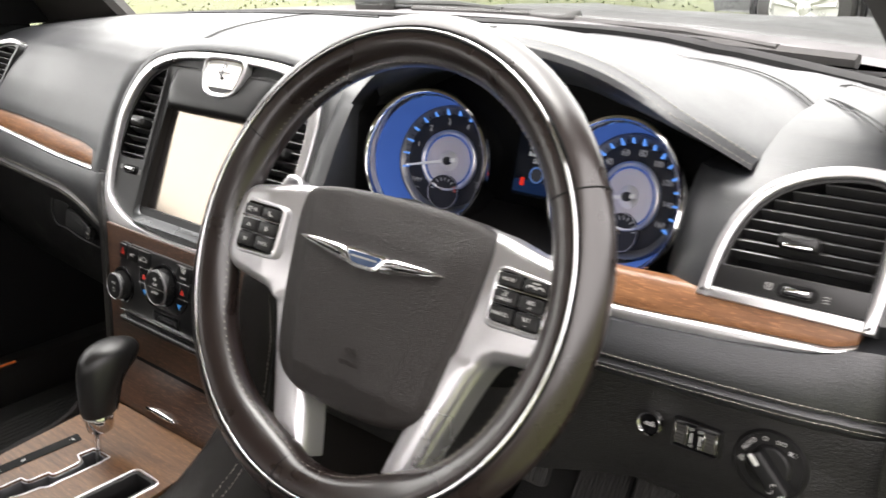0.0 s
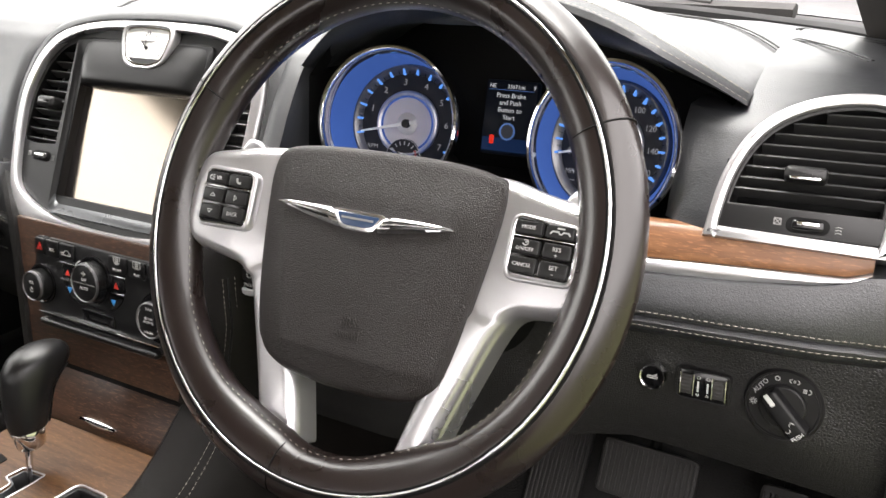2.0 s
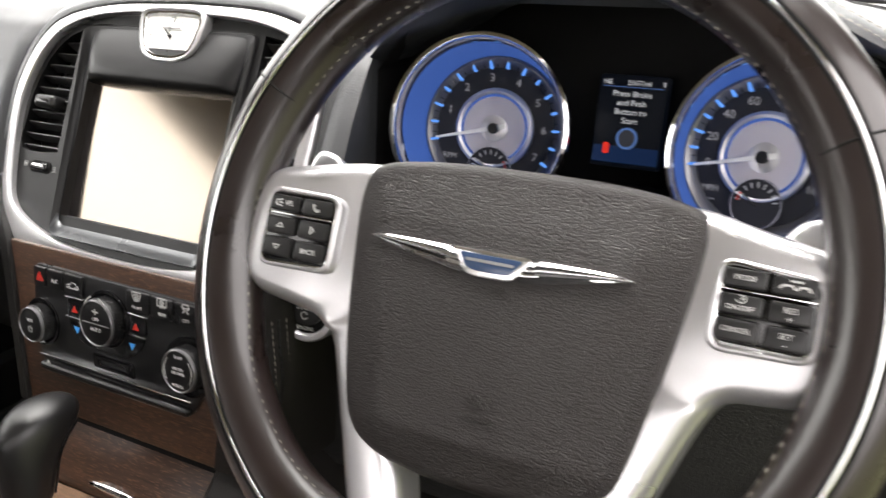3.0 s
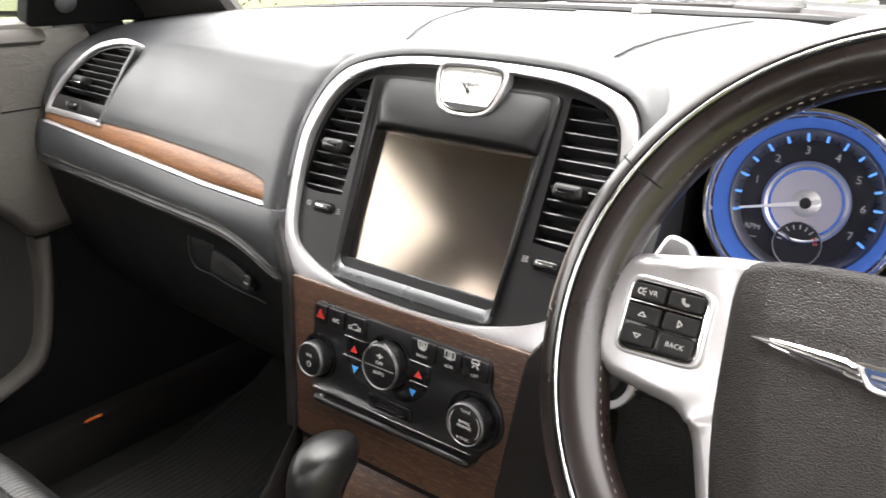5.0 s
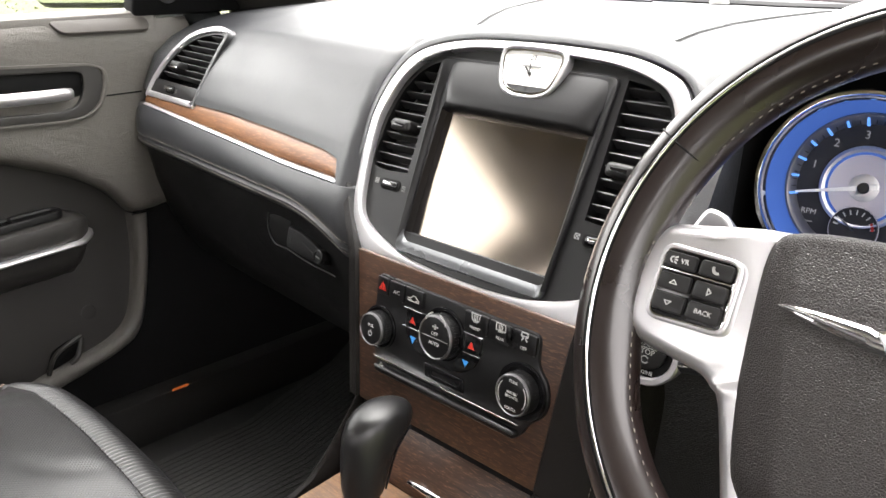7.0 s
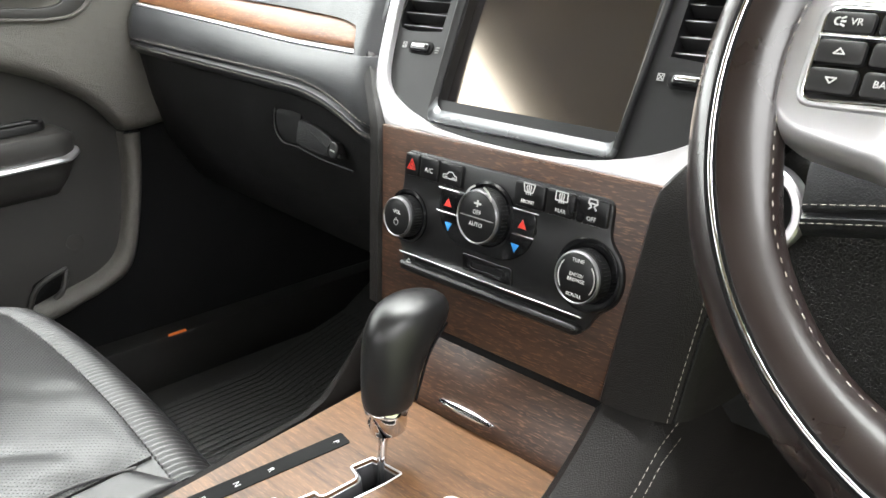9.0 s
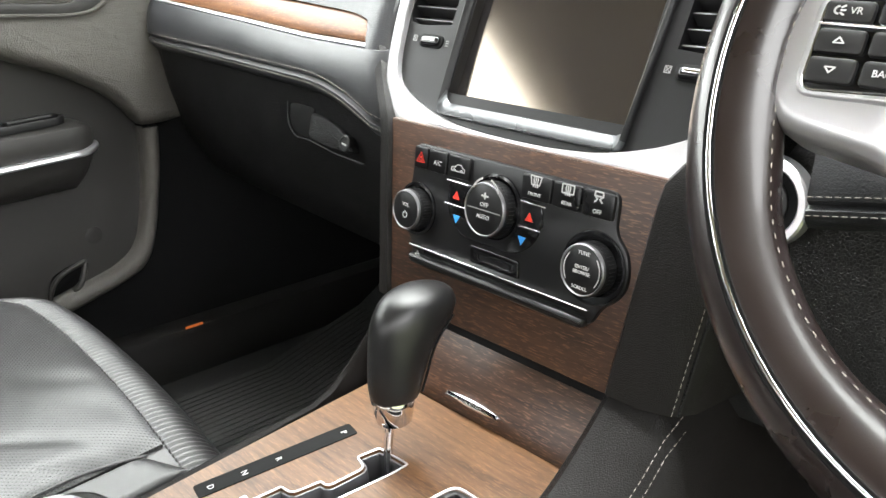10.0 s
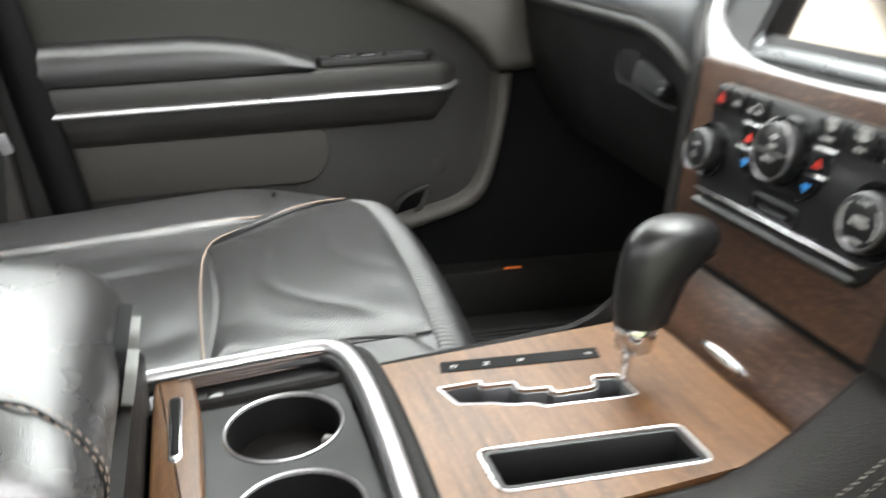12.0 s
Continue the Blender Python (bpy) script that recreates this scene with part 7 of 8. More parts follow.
def make_seat():
    s = thing("passenger_seat", (-0.42, -0.45, 0.26), "black perforated leather front passenger seat with piped seams", "car seat")
    part("thigh_panel", seat_panel((-0.200, -0.433), (-0.462, -0.425), (-0.597, -0.238), (-0.186, -0.236), 0.003, 0.0045, 56, 56, bow=(0.012, 0.012, 0.008, 0.0)), PERF, s, "perforated leather thigh panel with soft creases")
    part("rear_panel", seat_panel((-0.215, -0.80), (-0.56, -0.80), (-0.468, -0.432), (-0.192, -0.440), 0.005, 0.0105, bow=(0, 0, 0.012, 0)), PERF, s, "creased perforated leather seat panel")
    part("outer_bolster", seat_panel((-0.565, -0.80), (-0.668, -0.80), (-0.645, -0.335), (-0.535, -0.338), 0.007, 0.0022, bow=(0, 0, 0, 0.008)), SEAT_HIDE, s, "smooth leather side bolster")
    part("front_corner", seat_panel((-0.470, -0.424), (-0.535, -0.338), (-0.645, -0.330), (-0.606, -0.243), 0.004, 0.0015), SEAT_HIDE, s)
    part("inner_bolster", seat_panel((-0.150, -0.80), (-0.215, -0.80), (-0.190, -0.435), (-0.150, -0.43), 0.008, 0.003), SEAT_HIDE, s, "smooth leather side bolster")
    part("inner_front", seat_panel((-0.146, -0.43), (-0.200, -0.432), (-0.184, -0.250), (-0.146, -0.228), 0.008, 0.001), SEAT_HIDE, s)
    part("front_roll", seat_roll([(-0.145, -0.232), (-0.30, -0.224), (-0.45, -0.222), (-0.55, -0.228), (-0.605, -0.243)], 260, True), SEAT_HIDE, s, "ribbed leather front edge")
    part("side_roll", seat_roll([(-0.604, -0.242), (-0.632, -0.270), (-0.648, -0.32), (-0.655, -0.42), (-0.668, -0.80)], 14, False), SEAT_HIDE, s)
    for path in ([(-0.606, -0.241), (-0.555, -0.315), (-0.505, -0.385), (-0.470, -0.420), (-0.40, -0.432), (-0.30, -0.436), (-0.185, -0.436)], [(-0.537, -0.338), (-0.548, -0.46), (-0.565, -0.80)], [(-0.199, -0.434), (-0.198, -0.32), (-0.191, -0.280), (-0.180, -0.252)]):
        pts = spline([(x, y, 0) for x, y in path], 10)
        part("piping", tube([(p.x, p.y, seat_z(p.x, p.y) - 0.0012) for p in pts], 0.0012, 6), DARK_THREAD if path[0][0] < -0.3 else SEAT_HIDE, s, "thin seam piping")
    bm, rows = bmesh.new(), []
    for j in range(15):
        y = -0.80 + 0.57 * j / 14
        rows.append([(x, y, seat_z(x, y) - 0.006) for x in [-0.148 - (0.49 if y < -0.32 else 0.455) * i / 16 for i in range(17)]])
    part("cushion", skin(bm, rows, False), SEAT_HIDE, s)
    part("base", box((-0.68, -0.85, 0.27), (-0.16, -0.26, 0.44), 0.03), BLACK, s)
    # backrest
    bm, rings = bmesh.new(), []
    for k in range(13):
        t = k / 12
        z, y = 0.47 + 0.60 * t, -0.815 - 0.24 * t
        w = 0.255 - 0.05 * t ** 2
        d = 0.075 * math.sin(math.pi * min(1, 0.12 + t * 0.88)) ** 0.5 + 0.01
        rings.append([(-0.425 + w * c, y + d * (0.5 + 0.5 * abs(c) ** 2) * (1 if f > 0 else -1), z) for c, f in ((-1, -1), (-0.5, -1), (0, -1), (0.5, -1), (1, -1), (1.03, 1), (0.85, 1), (0.6, 1), (0.2, 1), (-0.2, 1), (-0.6, 1), (-0.85, 1), (-1.03, 1))])
    part("backrest", skin(bm, rings, True, True, True), SEAT_HIDE, s, "black leather backrest")


make_seat()


# ---- armrest and cup holders ----
def make_cups():
    c = thing("cup_holder", (0, -0.39, 0.52), "twin cup holder with chrome rim and walnut slide cover", "cup holder")
    Z = -0.006
    holes = [circle(0.0415, 40, -0.060, -0.385), circle(0.0415, 40, 0.040, -0.387)]
    tray = rpoly([(-0.142, -0.47), (0.140, -0.47), (0.140, -0.331), (-0.142, -0.334)], [0.004, 0.004, 0.03, 0.03], 6)
    part("tray", plate_with_holes(tray, holes, CON, Z - 0.008, Z), TRAY_BLACK, c, "black plastic tray", smooth=0)
    for x, y in ((-0.060, -0.385), (0.040, -0.387)):
        part("cup_wall", lathe([(0.0417, Z - 0.07), (0.0417, Z - 0.001), (0.0403, Z - 0.001), (0.0385, Z - 0.07)], on(CON, x, y), 40, cap=False), SHADE_BLACK, c)
        part("cup_floor", lathe([(0.040, Z - 0.075), (0.039, Z - 0.068), (0.001, Z - 0.068)], on(CON, x, y), 32), SHADE_BLACK, c)
        part("cup_rim", lathe([(0.0437, Z), (0.0437, Z + 0.0010), (0.0427, Z + 0.0020), (0.0416, Z + 0.0010), (0.0412, Z - 0.002)], on(CON, x, y), 48, cap=False), SILVER, c, "thin satin metal rim")
        part("grip_finger", slab(rrect(0.006, 0.03, 0.002), frame_of((x + 0.006, y + 0.036, 0.505), (1, 0, 0), (0, 0.1, 1)), 0, 0.008, 0.002), PRINT_DIM, c)
    # raised U trim
    path = spline([(-0.150, -0.487, 0), (-0.1495, -0.42, 0), (-0.147, -0.353, 0), (-0.136, -0.331, 0), (-0.105, -0.3225, 0), (-0.05, -0.3195, 0), (0.03, -0.3205, 0), (0.09, -0.324, 0), (0.128, -0.332, 0), (0.143, -0.354, 0), (0.146, -0.42, 0), (0.147, -0.487, 0)], 6)
    part("chrome_trim", tube([CON @ Vector((p.x, p.y, 0.007)) for p in path], 0.0068, 10, flat=0.7, up=(0, -0.1, 1)), SILVER, c, "broad satin chrome trim round the tray")
    part("trim_surround", tube([CON @ Vector((p.x * 1.02, p.y + 0.0125, -0.002)) for p in path[12:-12]], 0.0085, 10, flat=0.7, up=(0, -0.1, 1)), FLANK, c, "black border before the chrome trim")
    part("trim_skirt", tube([CON @ Vector((p.x * 0.965, p.y - 0.006, -0.001)) for p in path], 0.006, 8), BLACK, c)
    bm = bmesh.new()
    for k in range(4):
        tube([CON @ Vector((-0.1395, -0.465 + 0.003 * k, -0.004 + 0.0028 * k)), CON @ Vector((-0.1385, -0.335, -0.004 + 0.0028 * k))], 0.0013, 6, bm=bm)
    part("tambour_ribs", bm, WOOD_SHADED, c, "dark ribbed slide track")
    M = on(CON, 0, 0, -0.003)
    o = rpoly([(-0.165, -0.476), (-0.160, -0.449), (-0.10, -0.442), (0.12, -0.442), (0.12, -0.476)], [0.002, 0.012, 0.02, 0.002, 0.002], 5)
    part("slide_cover", slab(o, M, -0.010, 0.007, 0.003, 3), WOOD_Y, c, "walnut slide cover")
    part("cover_pull", slab(rrect(0.085, 0.0105, 0.005, cx=-0.072, cy=-0.459), M, 0.005, 0.0085, 0.002, 3), CHROME, c, "chrome finger pull")
    # the pull's shaded hollow, painted as a thin dark plate on top
    part("pull_recess", slab(rrect(0.074, 0.0062, 0.0028, cx=-0.072, cy=-0.459), M, 0.007, 0.0090, 0.0004), SHADE_BLACK, c)
    part("cover_release", slab(rrect(0.020, 0.014, 0.003, cx=-0.118, cy=-0.430), on(CON, 0, 0, Z), 0, 0.004, 0.0015), GLOSS, c)


make_cups()


def make_armrest():
    a = thing("armrest", (0, -0.62, 0.55), "padded black leather armrest with brown double stitching", "armrest")
    bm, rings = bmesh.new(), []
    secs = ((-0.484, 0.552, 0.556, 0.126), (-0.476, 0.552, 0.572, 0.129), (-0.470, 0.552, 0.590, 0.131), (-0.469, 0.552, 0.606, 0.132), (-0.473, 0.552, 0.622, 0.133), (-0.482, 0.552, 0.636, 0.134), (-0.496, 0.552, 0.647, 0.135), (-0.515, 0.552, 0.654, 0.136), (-0.54, 0.552, 0.658, 0.136), (-0.60, 0.552, 0.660, 0.136), (-0.80, 0.552, 0.657, 0.136), (-0.90, 0.552, 0.64, 0.13))
    for y, z0, z1, w in secs:
        ring = []
        for x, f in ((-1, 0), (-1, 0.45), (-0.99, 0.65), (-0.96, 0.80), (-0.90, 0.90), (-0.80, 0.96), (-0.6, 0.99), (-0.3, 1.0), (0, 1.005), (0.3, 1.0), (0.6, 0.99), (0.80, 0.96), (0.90, 0.90), (0.96, 0.80), (0.99, 0.65), (1, 0.45), (1, 0)):
            ring.append((w * x - 0.005, y - 0.016, z0 + (z1 - z0) * f))
        rings.append(ring)
    part("lid", skin(bm, rings, True, True, True), ARM_HIDE, a, "soft black leather lid", smooth=60)
    for d in (0, 0.008):
        path = spline([(0.070 + d, -0.70, 0.6595), (0.072 + d, -0.56, 0.6590), (0.075 + d, -0.515, 0.6530), (0.078 + d, -0.494, 0.6455), (0.081 + d, -0.473, 0.6200), (0.083 + d, -0.4685, 0.598), (0.084 + d, -0.478, 0.570)], 8)
        part("stitching", stitches([(p.x, p.y - 0.016 + (0.001 if p.z < 0.655 else 0), p.z + 0.0008) for p in path], 0.0036, 0.0026, 0.00042), DARK_THREAD, a, "brown stitching")
    part("seam", tube([(p.x - 0.004, p.y - 0.016, p.z - 0.0002) for p in path], 0.0012, 5), SHADE_BLACK, a)
    part("bin", box((-0.147, -0.95, 0.40), (0.137, -0.4775, 0.572), 0.014), FLANK, a)
    # release levers in a dark slot at the front edge
    part("lever_slot", slab(rrect(0.088, 0.050, 0.012), frame_of((-0.076, -0.4865, 0.590), (1, 0, 0), (0, 0.2, 1)), -0.0022, 0.008, 0.002), SHADE_BLACK, a)
    for x, z in ((-0.095, 0.592), (-0.055, 0.586)):
        part("release_lever", slab(rrect(0.030, 0.030, 0.005), frame_of((x, -0.484, z), (1, 0, 0), (0, 0.2, 1)), -0.0065, 0.0035, 0.003, 3), PRINT_DIM, a, "grey release lever")


make_armrest()


# ---- passenger door ----
DOOR_SWEEP = spline([(-0.90, 0.835, 0), (-0.60, 0.832, 0), (-0.35, 0.818, 0), (-0.171, 0.780, 0), (-0.126, 0.765, 0), (-0.077, 0.746, 0), (-0.032, 0.720, 0), (-0.007, 0.697, 0), (0.010, 0.675, 0), (0.018, 0.668, 0)], 6)


def sweep_z(y):
    """Height of the lining's swept lower edge."""
    for p, q in zip(DOOR_SWEEP, DOOR_SWEEP[1:]):
        if p.x <= y <= q.x:
            return p.y + (q.y - p.y) * (y - p.x) / max(1e-9, q.x - p.x)
    return 0.668


def door_x(y, z):
    """How far the upper lining stands out into the cabin."""
    return -0.731 + 0.010 * max(0, min(1, (0.86 - z) / 0.10)) - 0.012 * max(0, (z - 0.93) / 0.03) ** 2 - 0.02 * max(0, (y - 0.09) / 0.06) ** 2


def make_door():
    d = thing("door_passenger", (-0.78, -0.3, 0.35), "closed passenger door with grained brown-black lining and chrome strip", "car door")
    # upper lining: its lower edge follows the sweep and rolls back into the recess
    bm, rows = bmesh.new(), []
    ys = [-0.885 + 0.03 * i for i in range(24)] + [-0.165 + 0.0075 * i for i in range(30)] + [0.06, 0.08, 0.10, 0.125, 0.16]
    for y in ys:
        z0 = sweep_z(y)
        if y > 0.05:
            z0 = 0.668 + 0.15 * (y - 0.05)
        col = [(-0.760, y, z0 + 0.010), (-0.752, y, z0 + 0.001)]
        for k in range(1, 6):
            a = math.pi / 2 * k / 5
            col.append((-0.752 + (door_x(y, z0 + 0.02) + 0.752) * math.sin(a), y, z0 + 0.022 * (1 - math.cos(a))))
        for k in range(1, 15):
            z = z0 + 0.022 + (0.955 - z0 - 0.022) * k / 14
            col.append((door_x(y, z), y, z))
        rows.append(col)
    part("upper_lining", skin(bm, rows, False), DOOR_SKIN, d, "grained brown-black upper lining", smooth=60)
    # recessed lower panel and the raised rim that borders it
    bm, rows = bmesh.new(), []
    foot = [(-0.90, 0.37), (-0.30, 0.40), (-0.125, 0.433), (-0.07, 0.446), (-0.037, 0.456), (-0.006, 0.475), (0.012, 0.512), (0.024, 0.57), (0.030, 0.62)]
    for y in [-0.885 + 0.045 * i for i in range(17)] + [-0.15 + 0.012 * i for i in range(16)]:
        k = max(i for i in range(len(foot) - 1) if foot[i][0] <= y)
        z0 = foot[k][1] + (foot[k + 1][1] - foot[k][1]) * (y - foot[k][0]) / (foot[k + 1][0] - foot[k][0])
        rows.append([(-0.757 - 0.008 * math.sin(math.pi * j / 12), y, z0 + (0.86 - z0) * j / 12) for j in range(13)])
    part("recess_panel", skin(bm, rows, False), DOOR_LOW, d, "darker recessed lower panel", smooth=60)
    rim_in = spline([(0.020, 0.666, 0), (0.018, 0.604, 0), (0.004, 0.525, 0), (-0.011, 0.490, 0), (-0.036, 0.471, 0), (-0.068, 0.460, 0), (-0.128, 0.447, 0), (-0.30, 0.415, 0), (-0.885, 0.39, 0)], 6)
    rim_out = spline([(0.047, 0.664, 0), (0.040, 0.592, 0), (0.021, 0.500, 0), (0.000, 0.460, 0), (-0.038, 0.442, 0), (-0.072, 0.432, 0), (-0.120, 0.419, 0), (-0.30, 0.385, 0), (-0.885, 0.345, 0)], 6)
    bm, rows = bmesh.new(), []
    for p, q in zip(rim_in, rim_out):
        rows.append([(x, p.x + (q.x - p.x) * f, p.y + (q.y - p.y) * f) for f, x in ((-0.05, -0.764), (0.0, -0.752), (0.12, -0.742), (0.35, -0.7365), (0.65, -0.7365), (0.88, -0.742), (1.0, -0.752), (1.02, -0.80))])
    part("door_rim", skin(bm, rows, False), DOOR_SKIN, d, "raised rim of the lining", smooth=60)
    # rear edge of the door with its rubber seal, and the pillar trim beyond
    seal = spline([(-0.735, -0.70, 0.96), (-0.735, -0.655, 0.78), (-0.735, -0.632, 0.67), (-0.735, -0.612, 0.57), (-0.735, -0.590, 0.46), (-0.735, -0.575, 0.38)], 6)
    part("rear_seal", tube([p + Vector((0.012, 0, 0)) for p in seal], 0.026, 10), SHADE_BLACK, d, "black rubber door seal")
    part("core", box((-0.83, -0.885, 0.40), (-0.775, -0.20, 0.955), 0.01), SHADE_BLACK, d)
    part("core_middle", box((-0.83, -0.215, 0.47), (-0.775, -0.02, 0.955), 0.01), SHADE_BLACK, d)
    part("core_front", box((-0.82, -0.03, 0.50), (-0.780, 0.015, 0.955), 0.006), SHADE_BLACK, d)
    # window sill ledge with speaker slot
    part("sill_ledge", box((-0.82, -0.885, 0.945), (-0.742, 0.10, 0.967), 0.008), DOOR_SKIN, d)
    part("tweeter_grille", slab(rpoly([(-0.075, 0.012), (0.070, 0.012), (0.066, -0.012), (-0.062, -0.012)], 0.010, 4), frame_of((-0.7335, 0.012, 0.951), (0, 1, -0.02), (-0.75, 0, 0.66)), -0.004, 0.0010, 0.0008), DOOR_MID, d)
    # inner handle in its recess
    H = frame_of((-0.7265, -0.085, 0.862), (0, 1, -0.02), (0, 0.02, 1))
    ro = rpoly([(-0.115, 0.048), (0.066, 0.041), (0.088, 0.032), (0.088, 0.012), (0.078, -0.018), (0.055, -0.035), (0.022, -0.038), (-0.115, -0.034)], [0.02, 0.010, 0.012, 0.010, 0.012, 0.014, 0.012, 0.02], 5)
    rin = rpoly([(-0.098, 0.035), (0.040, 0.0315), (0.0525, 0.028), (0.053, 0.012), (0.047, -0.008), (0.037, -0.018), (0.018, -0.022), (-0.098, -0.019)], [0.012, 0.006, 0.006, 0.006, 0.008, 0.008, 0.008, 0.012], 5)
    rmid = [a.lerp(b, 0.22) for a, b in zip(ro, rin)]
    part("handle_bezel", band(ro, rmid, H, -0.01, 0.0065, 0.003, steps=3), DOOR_SKIN, d, "raised rim round the door handle")
    part("handle_cheek", band(inset(rmid, -0.001), rin, H, -0.012, 0.0030, 0.002, steps=3), DOOR_LOW, d)
    part("handle_well", slab(inset(rin, -0.001), H, -0.014, -0.004, 0.0005), SHADE_BLACK, d)
    bm, rings = bmesh.new(), []
    for x, h in ((-0.085, 0.010), (-0.06, 0.014), (-0.01, 0.015), (0.022, 0.013), (0.032, 0.010), (0.035, 0.007)):
        f = 1 if x < 0.03 else 0.8 if x < 0.034 else 0.45
        rings.append([H @ Vector((x, 0.003 + 0.0088 * f * math.cos(2 * math.pi * k / 14), h + 0.006 * f * math.sin(2 * math.pi * k / 14))) for k in range(14)])
    part("handle", skin(bm, rings, True, True, True), SILVER, d, "satin silver inner door handle")
    # armrest shelf with switches and chrome strip
    bm, rings = bmesh.new(), []
    for k in range(33):
        y = -0.044 - 0.590 * (k / 32) ** 1.7
        e = min(1.0, (-0.0435 - y) / 0.030) ** 0.5
        z0 = 0.667 - 0.045 * (y + 0.05) * -0.6
        zc = 0.668 + 0.05 * (y + 0.05)
        g = min(1.0, (-0.043 - y) / 0.034) ** 0.5
        rings.append([(-0.765, y, zc + 0.024 * g), (-0.765 + 0.040 * e, y, zc + 0.023 * g), (-0.765 + 0.049 * e, y, zc + 0.018 * g), (-0.765 + 0.052 * e, y, zc + 0.006 * g), (-0.765 + 0.050 * e, y, zc - 0.010 * g), (-0.765 + 0.046 * e, y, zc - 0.034 * g), (-0.765 + 0.036 * e, y, zc - 0.055 * g), (-0.765 + 0.015 * e, y, zc - 0.070 * g), (-0.765, y, zc - 0.074 * g)])
    part("arm_shelf", skin(bm, rings, True, True, True), DOOR_LOW, d, "moulded armrest shelf")
    ys = [-0.0445 - 0.565 * (k / 32) ** 1.9 for k in range(33)]
    strip = [(-0.765 + 0.0535 * min(1, (-0.0435 - y) / 0.030) ** 0.5, y, 0.668 + 0.05 * (y + 0.05) - 0.016) for y in ys]
    part("chrome_strip", tube(strip, 0.0056, 8, flat=0.8), SILVER, d, "long bright strip along the armrest")
    bm, rings = bmesh.new(), []
    for k in range(17):
        t = k / 16
        y = -0.262 - 0.375 * t
        h = 0.050 * math.sin(math.pi * min(0.5, 0.03 + t * 0.9)) ** 0.6
        zc = 0.690 + 0.05 * (y + 0.05)
        rings.append([(-0.775, y, zc), (-0.712, y, zc), (-0.706, y, zc + h * 0.35), (-0.712, y, zc + h * 0.75), (-0.728, y, zc + h), (-0.775, y, zc + h)])
    part("arm_pad", skin(bm, rings, True, True, True), SEAT_HIDE, d, "padded leather armrest cushion", smooth=60)
    S = frame_of((-0.7395, -0.155, 0.693), (0, 1, 0.05), (-1, 0, 0))
    pod = rpoly([(-0.100, 0.017), (0.062, 0.017), (0.072, 0.0), (0.062, -0.016), (-0.100, -0.018)], 0.008, 4)
    part("switch_plinth", band(pod, inset(pod, 0.006), S, -0.006, 0.004, 0.002), BLACK, d)
    part("switch_well", slab(inset(pod, 0.005), S, -0.008, 0.0005, 0.0003), SHADE_BLACK, d)
    for x in (-0.065, -0.028):
        part("window_switch", slab(rrect(0.026, 0.015, 0.003, cx=x), S, 0, 0.007, 0.003, 3), GLOSS, d)
    part("cup_pocket_rib", slab(rrect(0.004, 0.024, 0.001, cx=0.0), S, 0, 0.004, 0.001), BLACK, d)
    # lower insert, pocket and screw
    I = frame_of((-0.756, -0.43, 0.545), (0, 1, 0.04), (0, -0.04, 1))
    part("lower_insert", slab(rpoly([(-0.185, 0.036), (0.192, 0.036), (0.196, -0.004), (0.172, -0.045), (-0.185, -0.045)], [0.005, 0.015, 0.02, 0.03, 0.005], 5), I, -0.008, 0.008, 0.004, 3), DOOR_MID, d, "cloth-textured lower insert")
    K = frame_of((-0.7585, -0.110, 0.465), (0, 1, 0), (0, 0, 1))
    mouth = rpoly([(-0.028, -0.020), (-0.018, 0.010), (0.004, 0.019), (0.026, 0.023), (0.024, 0.004), (0.016, -0.008)], 0.006, 3)
    # raised dark plate in place of the pocket's shaded hollow
    part("pocket_mouth", slab(mouth, K, 0, 0.006, 0.002), SHADE_BLACK, d)
    part("pocket_lip", tube(spline([(-0.748, -0.140, 0.444), (-0.746, -0.132, 0.466), (-0.746, -0.120, 0.478), (-0.747, -0.102, 0.485), (-0.752, -0.082, 0.489)], 5), 0.0036, 8), DOOR_LOW, d)
    part("pocket_flank", tube(spline([(-0.752, -0.083, 0.487), (-0.750, -0.088, 0.470), (-0.748, -0.095, 0.458), (-0.750, -0.105, 0.450)], 5), 0.0044, 8), DOOR_LOW, d)
    part("screw_cap", lathe([(0.012, 0), (0.012, 0.002), (0.009, 0.003), (0.001, 0.0025)], frame_of((-0.7625, -0.062, 0.520), (0, 1, 0), (0, 0, 1)), 20), DOOR_LOW, d)
    part("rim_joint", tube([(-0.7375, y, 0.6665) for y in (0.018, 0.03, 0.046)], 0.0012, 5), SHADE_BLACK, d)
    # seam from the handle bezel to the dash
    part("lining_seam", tube([(door_x(y, 0.852) + 0.0005, y, 0.853) for y in (0.0, 0.02, 0.04, 0.055)], 0.0012, 5), SHADE_BLACK, d)
    # frame and glass
    rows = [[(-0.775, y0, 0.95) for y0 in (-0.88, -0.3, 0.0, 0.30)], [(-0.733, y0, 1.03) for y0 in (-0.87, -0.3, 0.0, 0.25)], [(-0.69, y0, 1.10) for y0 in (-0.86, -0.3, 0.0, 0.20)], [(-0.61, y0, 1.24) for y0 in (-0.84, -0.4, -0.25, -0.10)]]
    g = part("window_glass", sheet(bmesh.new(), rows, (-0.004, 0, -0.001)), GLASS, d, "clear side window")
    g.visible_shadow = False
    part("mirror_sail", slab(rpoly([(0.060, 0.015), (0.25, 0.015), (0.20, 0.08), (0.12, 0.17), (0.085, 0.18), (0.065, 0.10)], 0.012, 4), frame_of((-0.752, 0, 0.945), (0, 1, 0), (0.30, 0, 1)), -0.02, 0.006, 0.004, 3), SHADE_BLACK, d, "black triangular cover inside the door mirror")
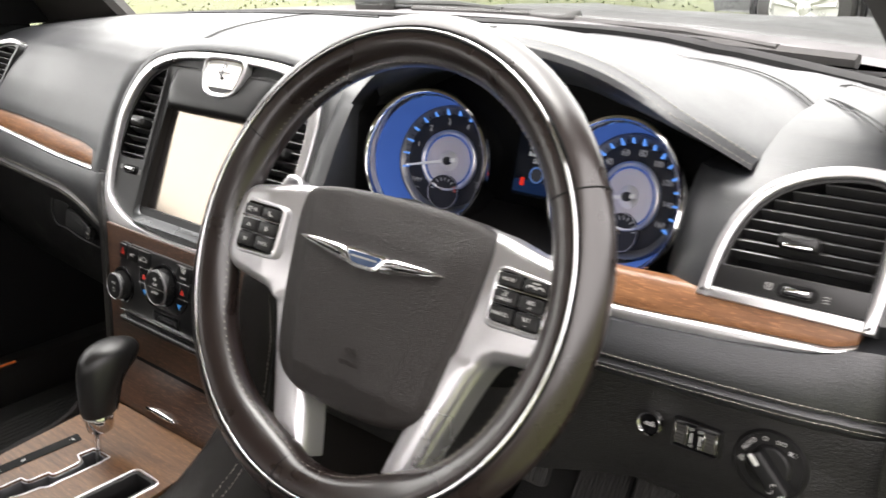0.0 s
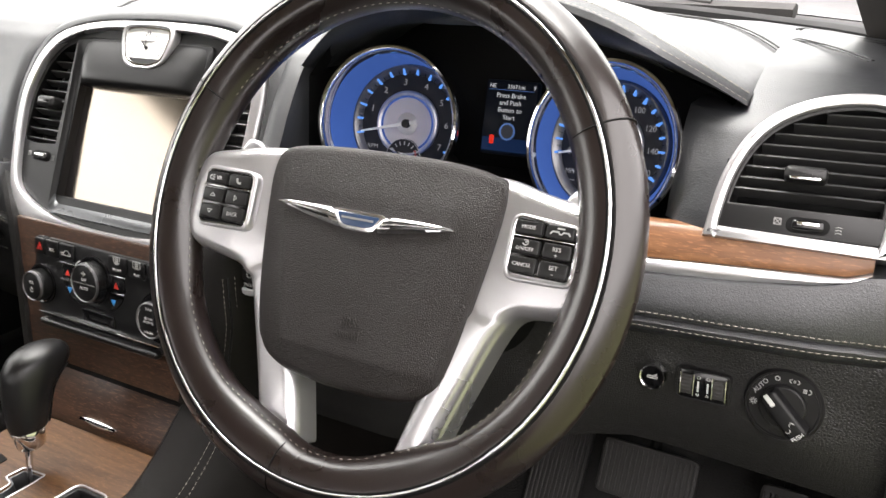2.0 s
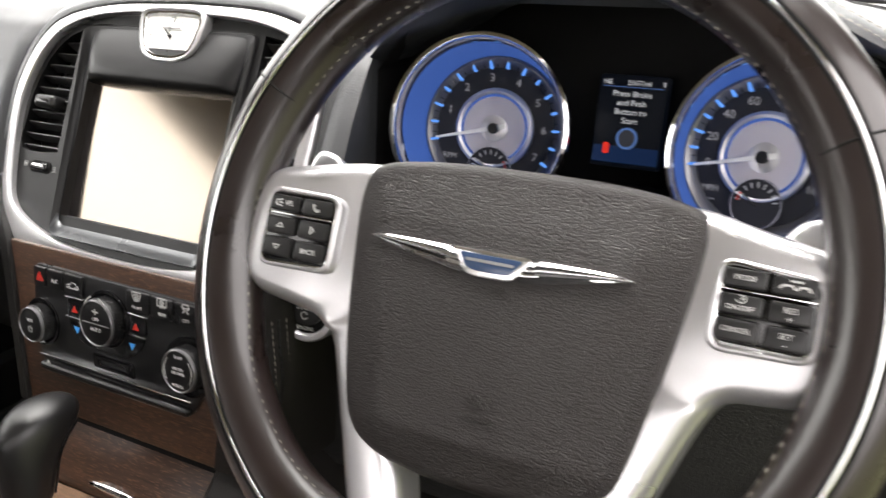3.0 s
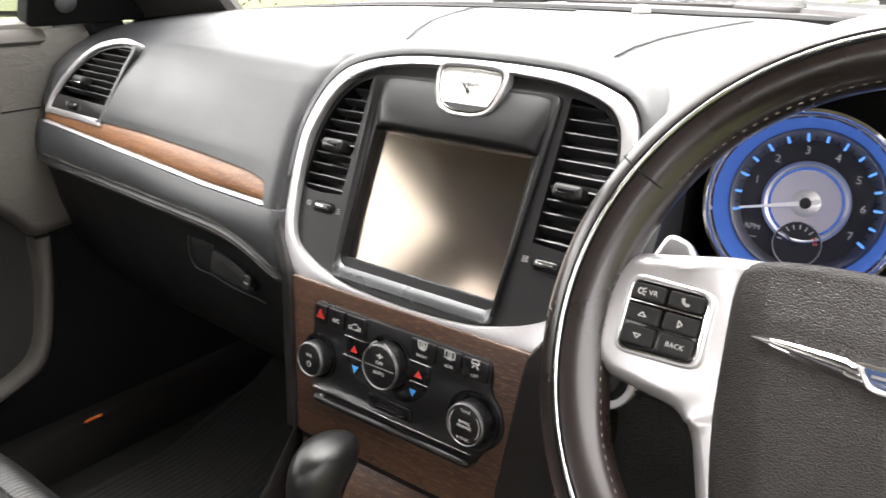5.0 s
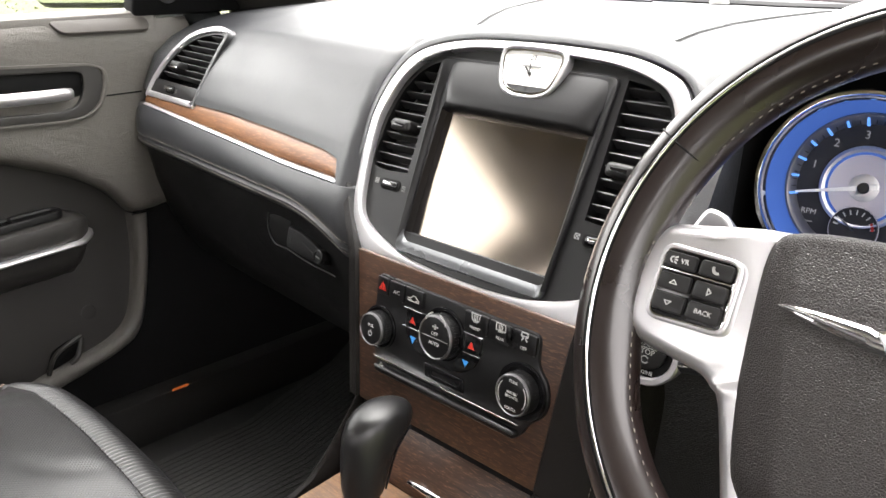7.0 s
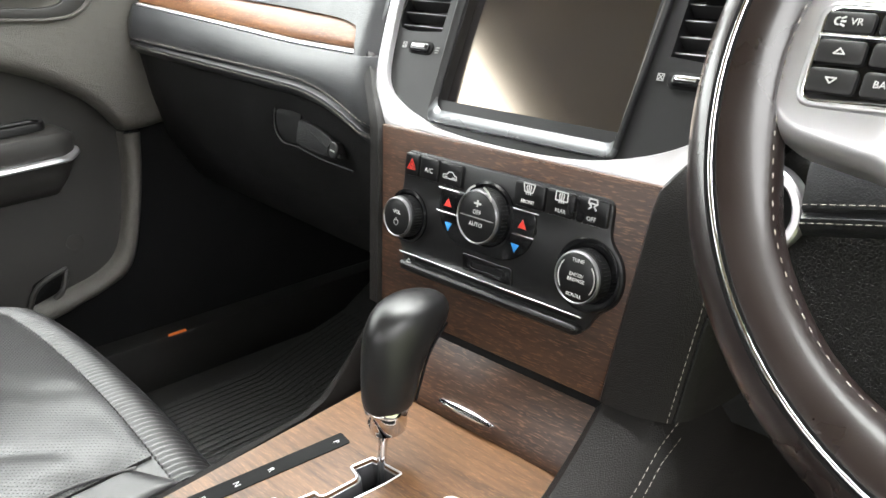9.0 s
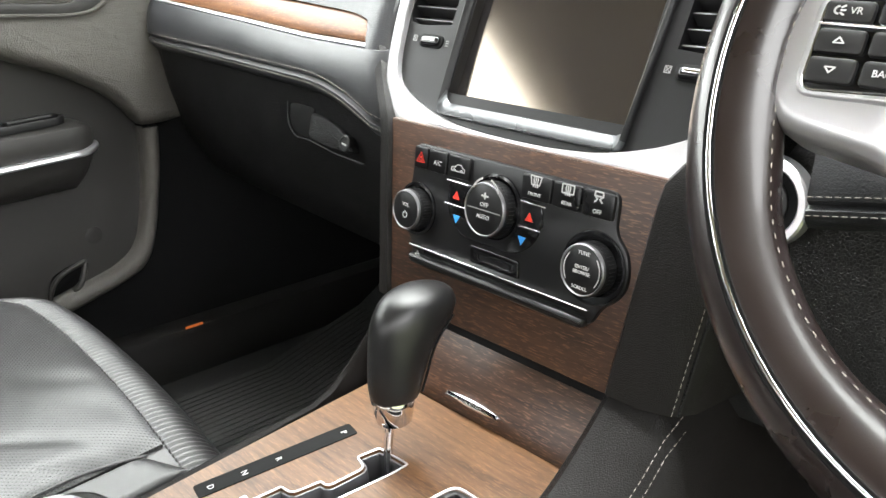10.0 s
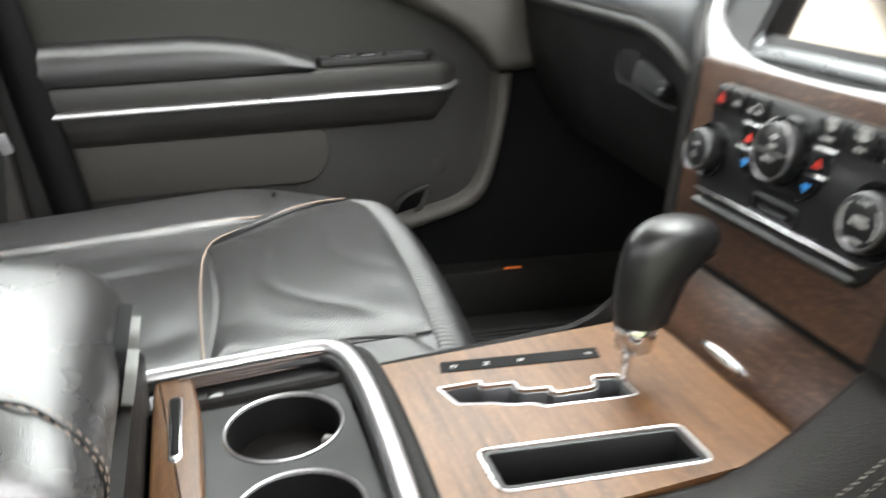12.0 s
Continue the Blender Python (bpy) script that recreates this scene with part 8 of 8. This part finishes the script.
    part("sail_speaker", lathe([(0.016, 0.0), (0.016, 0.004), (0.013, 0.007), (0.004, 0.008)], frame_of((-0.733, 0.115, 0.992), (0, 1, 0), (0.30, 0, 1)), 20), GUNMETAL, d)


make_door()


def make_mirror():
    m = thing("wing_mirror", (-0.93, 0.10, 0.97), "black door mirror housing outside the passenger window", "mirror")
    M = frame_of((-1.06, 0.125, 1.020), (1, 0.2, 0), (0, 0, 1))
    o = rpoly([(-0.20, 0.075), (0.17, 0.080), (0.175, -0.062), (-0.15, -0.074)], 0.040, 6)
    part("housing", slab(o, M, -0.10, -0.0, 0.012, 3), PAINT, m)
    part("glass", slab(inset(o, 0.010), M, 0.0, 0.003, 0.001), material("mirror_glass", (0.75, 0.76, 0.77), 0.03, metal=1.0, mottle=0.02, rvar=0.01), m)
    part("foot", slab(rpoly([(-0.09, -0.05), (0.07, -0.045), (0.065, 0.030), (-0.085, 0.055)], 0.02, 4), frame_of((-0.82, 0.15, 0.985), (1, 0.1, 0), (0, 0, 1)), -0.06, 0.0, 0.012, 3), PAINT, m)


make_mirror()


# ---- footwell lamp, belt, neighbour ----
def make_small():
    l = thing("sill_lamp", (-0.755, 0.08, 0.338), "small amber glowing kick-plate lamp on the door sill", "lamp")
    part("lens", slab(rrect(0.0036, 0.030, 0.0014), frame_of((-0.752, 0.068, 0.3385), (1, 0, 0.25), (0, 1, 0)), -0.002, 0.002, 0.001), AMBER, l)
    b = thing("belt_buckle_tongue", (-0.735, -0.69, 0.62), "silver seat belt tongue hanging at the door pillar", "seat belt")
    part("tongue", slab(rrect(0.016, 0.028, 0.003), frame_of((-0.695, -0.664, 0.595), (0, 1, 0.3), (0.2, -0.3, 1)), -0.001, 0.003, 0.001), SILVER, b)
    part("webbing", tube([(-0.715, -0.685, 0.46), (-0.70, -0.672, 0.60), (-0.68, -0.80, 1.10)], 0.022, 6, flat=0.08), RUBBER, b)
    part("pillar_panel", slab(rpoly([(-0.10, -0.24), (0.055, -0.24), (0.020, 0.10), (-0.05, 0.32), (-0.10, 0.32)], 0.02, 3), frame_of((-0.728, -0.70, 0.62), (0, 1, 0), (0, 0, 1)), -0.02, 0.006, 0.006), PILLAR, b, "dark grey-brown lower pillar trim")


make_small()


def make_neighbour():
    """A dark car parked across the lawn; only its side shows."""
    z0 = ground_height(0, 5.8)
    c = thing("parked_car", (-0.2, 6.3, z0), "dark grey car parked on the lawn with silver alloy wheels", "car")
    bm, rings = bmesh.new(), []
    prof = [(-1.9, 0.62), (-1.85, 0.82), (-1.0, 0.95), (-0.55, 1.35), (0.3, 1.45), (1.3, 1.40), (1.9, 1.0), (2.5, 0.95), (2.55, 0.45), (2.4, 0.28), (-1.8, 0.28)]
    for y, f in ((6.02, 0.96), (6.0, 1.0), (6.9, 1.0), (7.7, 1.0), (7.75, 0.96)):
        rings.append([(0.0 + x * f, y, z0 + 0.6 + (z - 0.6) * f) for x, z in prof])
    part("body", skin(bm, rings, True, True, True), GREY_PAINT, c)
    for wx in (-1.12, 1.65):
        M = frame_of((wx, 5.98, z0 + 0.335), (1, 0, 0), (0, 0, 1))
        part("wheel_arch", lathe([(0.40, -0.05), (0.40, 0.025), (0.37, 0.03), (0.36, -0.02)], M, 36, cap=False), SHADE_BLACK, c)
        w = part("tyre", lathe([(0.22, -0.1), (0.325, -0.1), (0.335, -0.05), (0.335, 0.05), (0.32, 0.07), (0.24, 0.075), (0.225, 0.06)], M, 40, cap=False), RUBBER, c)
        part("rim_barrel", lathe([(0.232, 0.05), (0.240, 0.078), (0.225, 0.080), (0.215, 0.05), (0.20, -0.05), (0.01, -0.06)], M, 40), ALLOY, w)
        for k in range(5):
            for dd in (-11, 11):
                R = M @ Matrix.Rotation(radians(72 * k + 90 + dd), 4, "Z")
                part("wheel_spoke", slab(rpoly([(0.04, -0.018), (0.225, -0.013), (0.225, 0.013), (0.04, 0.018)], 0.004, 2), R, 0.03, 0.070, 0.008, 2), ALLOY, w)
        part("wheel_hub", lathe([(0.06, 0.02), (0.06, 0.06), (0.045, 0.075), (0.001, 0.078)], M, 24), ALLOY, w)


make_neighbour()
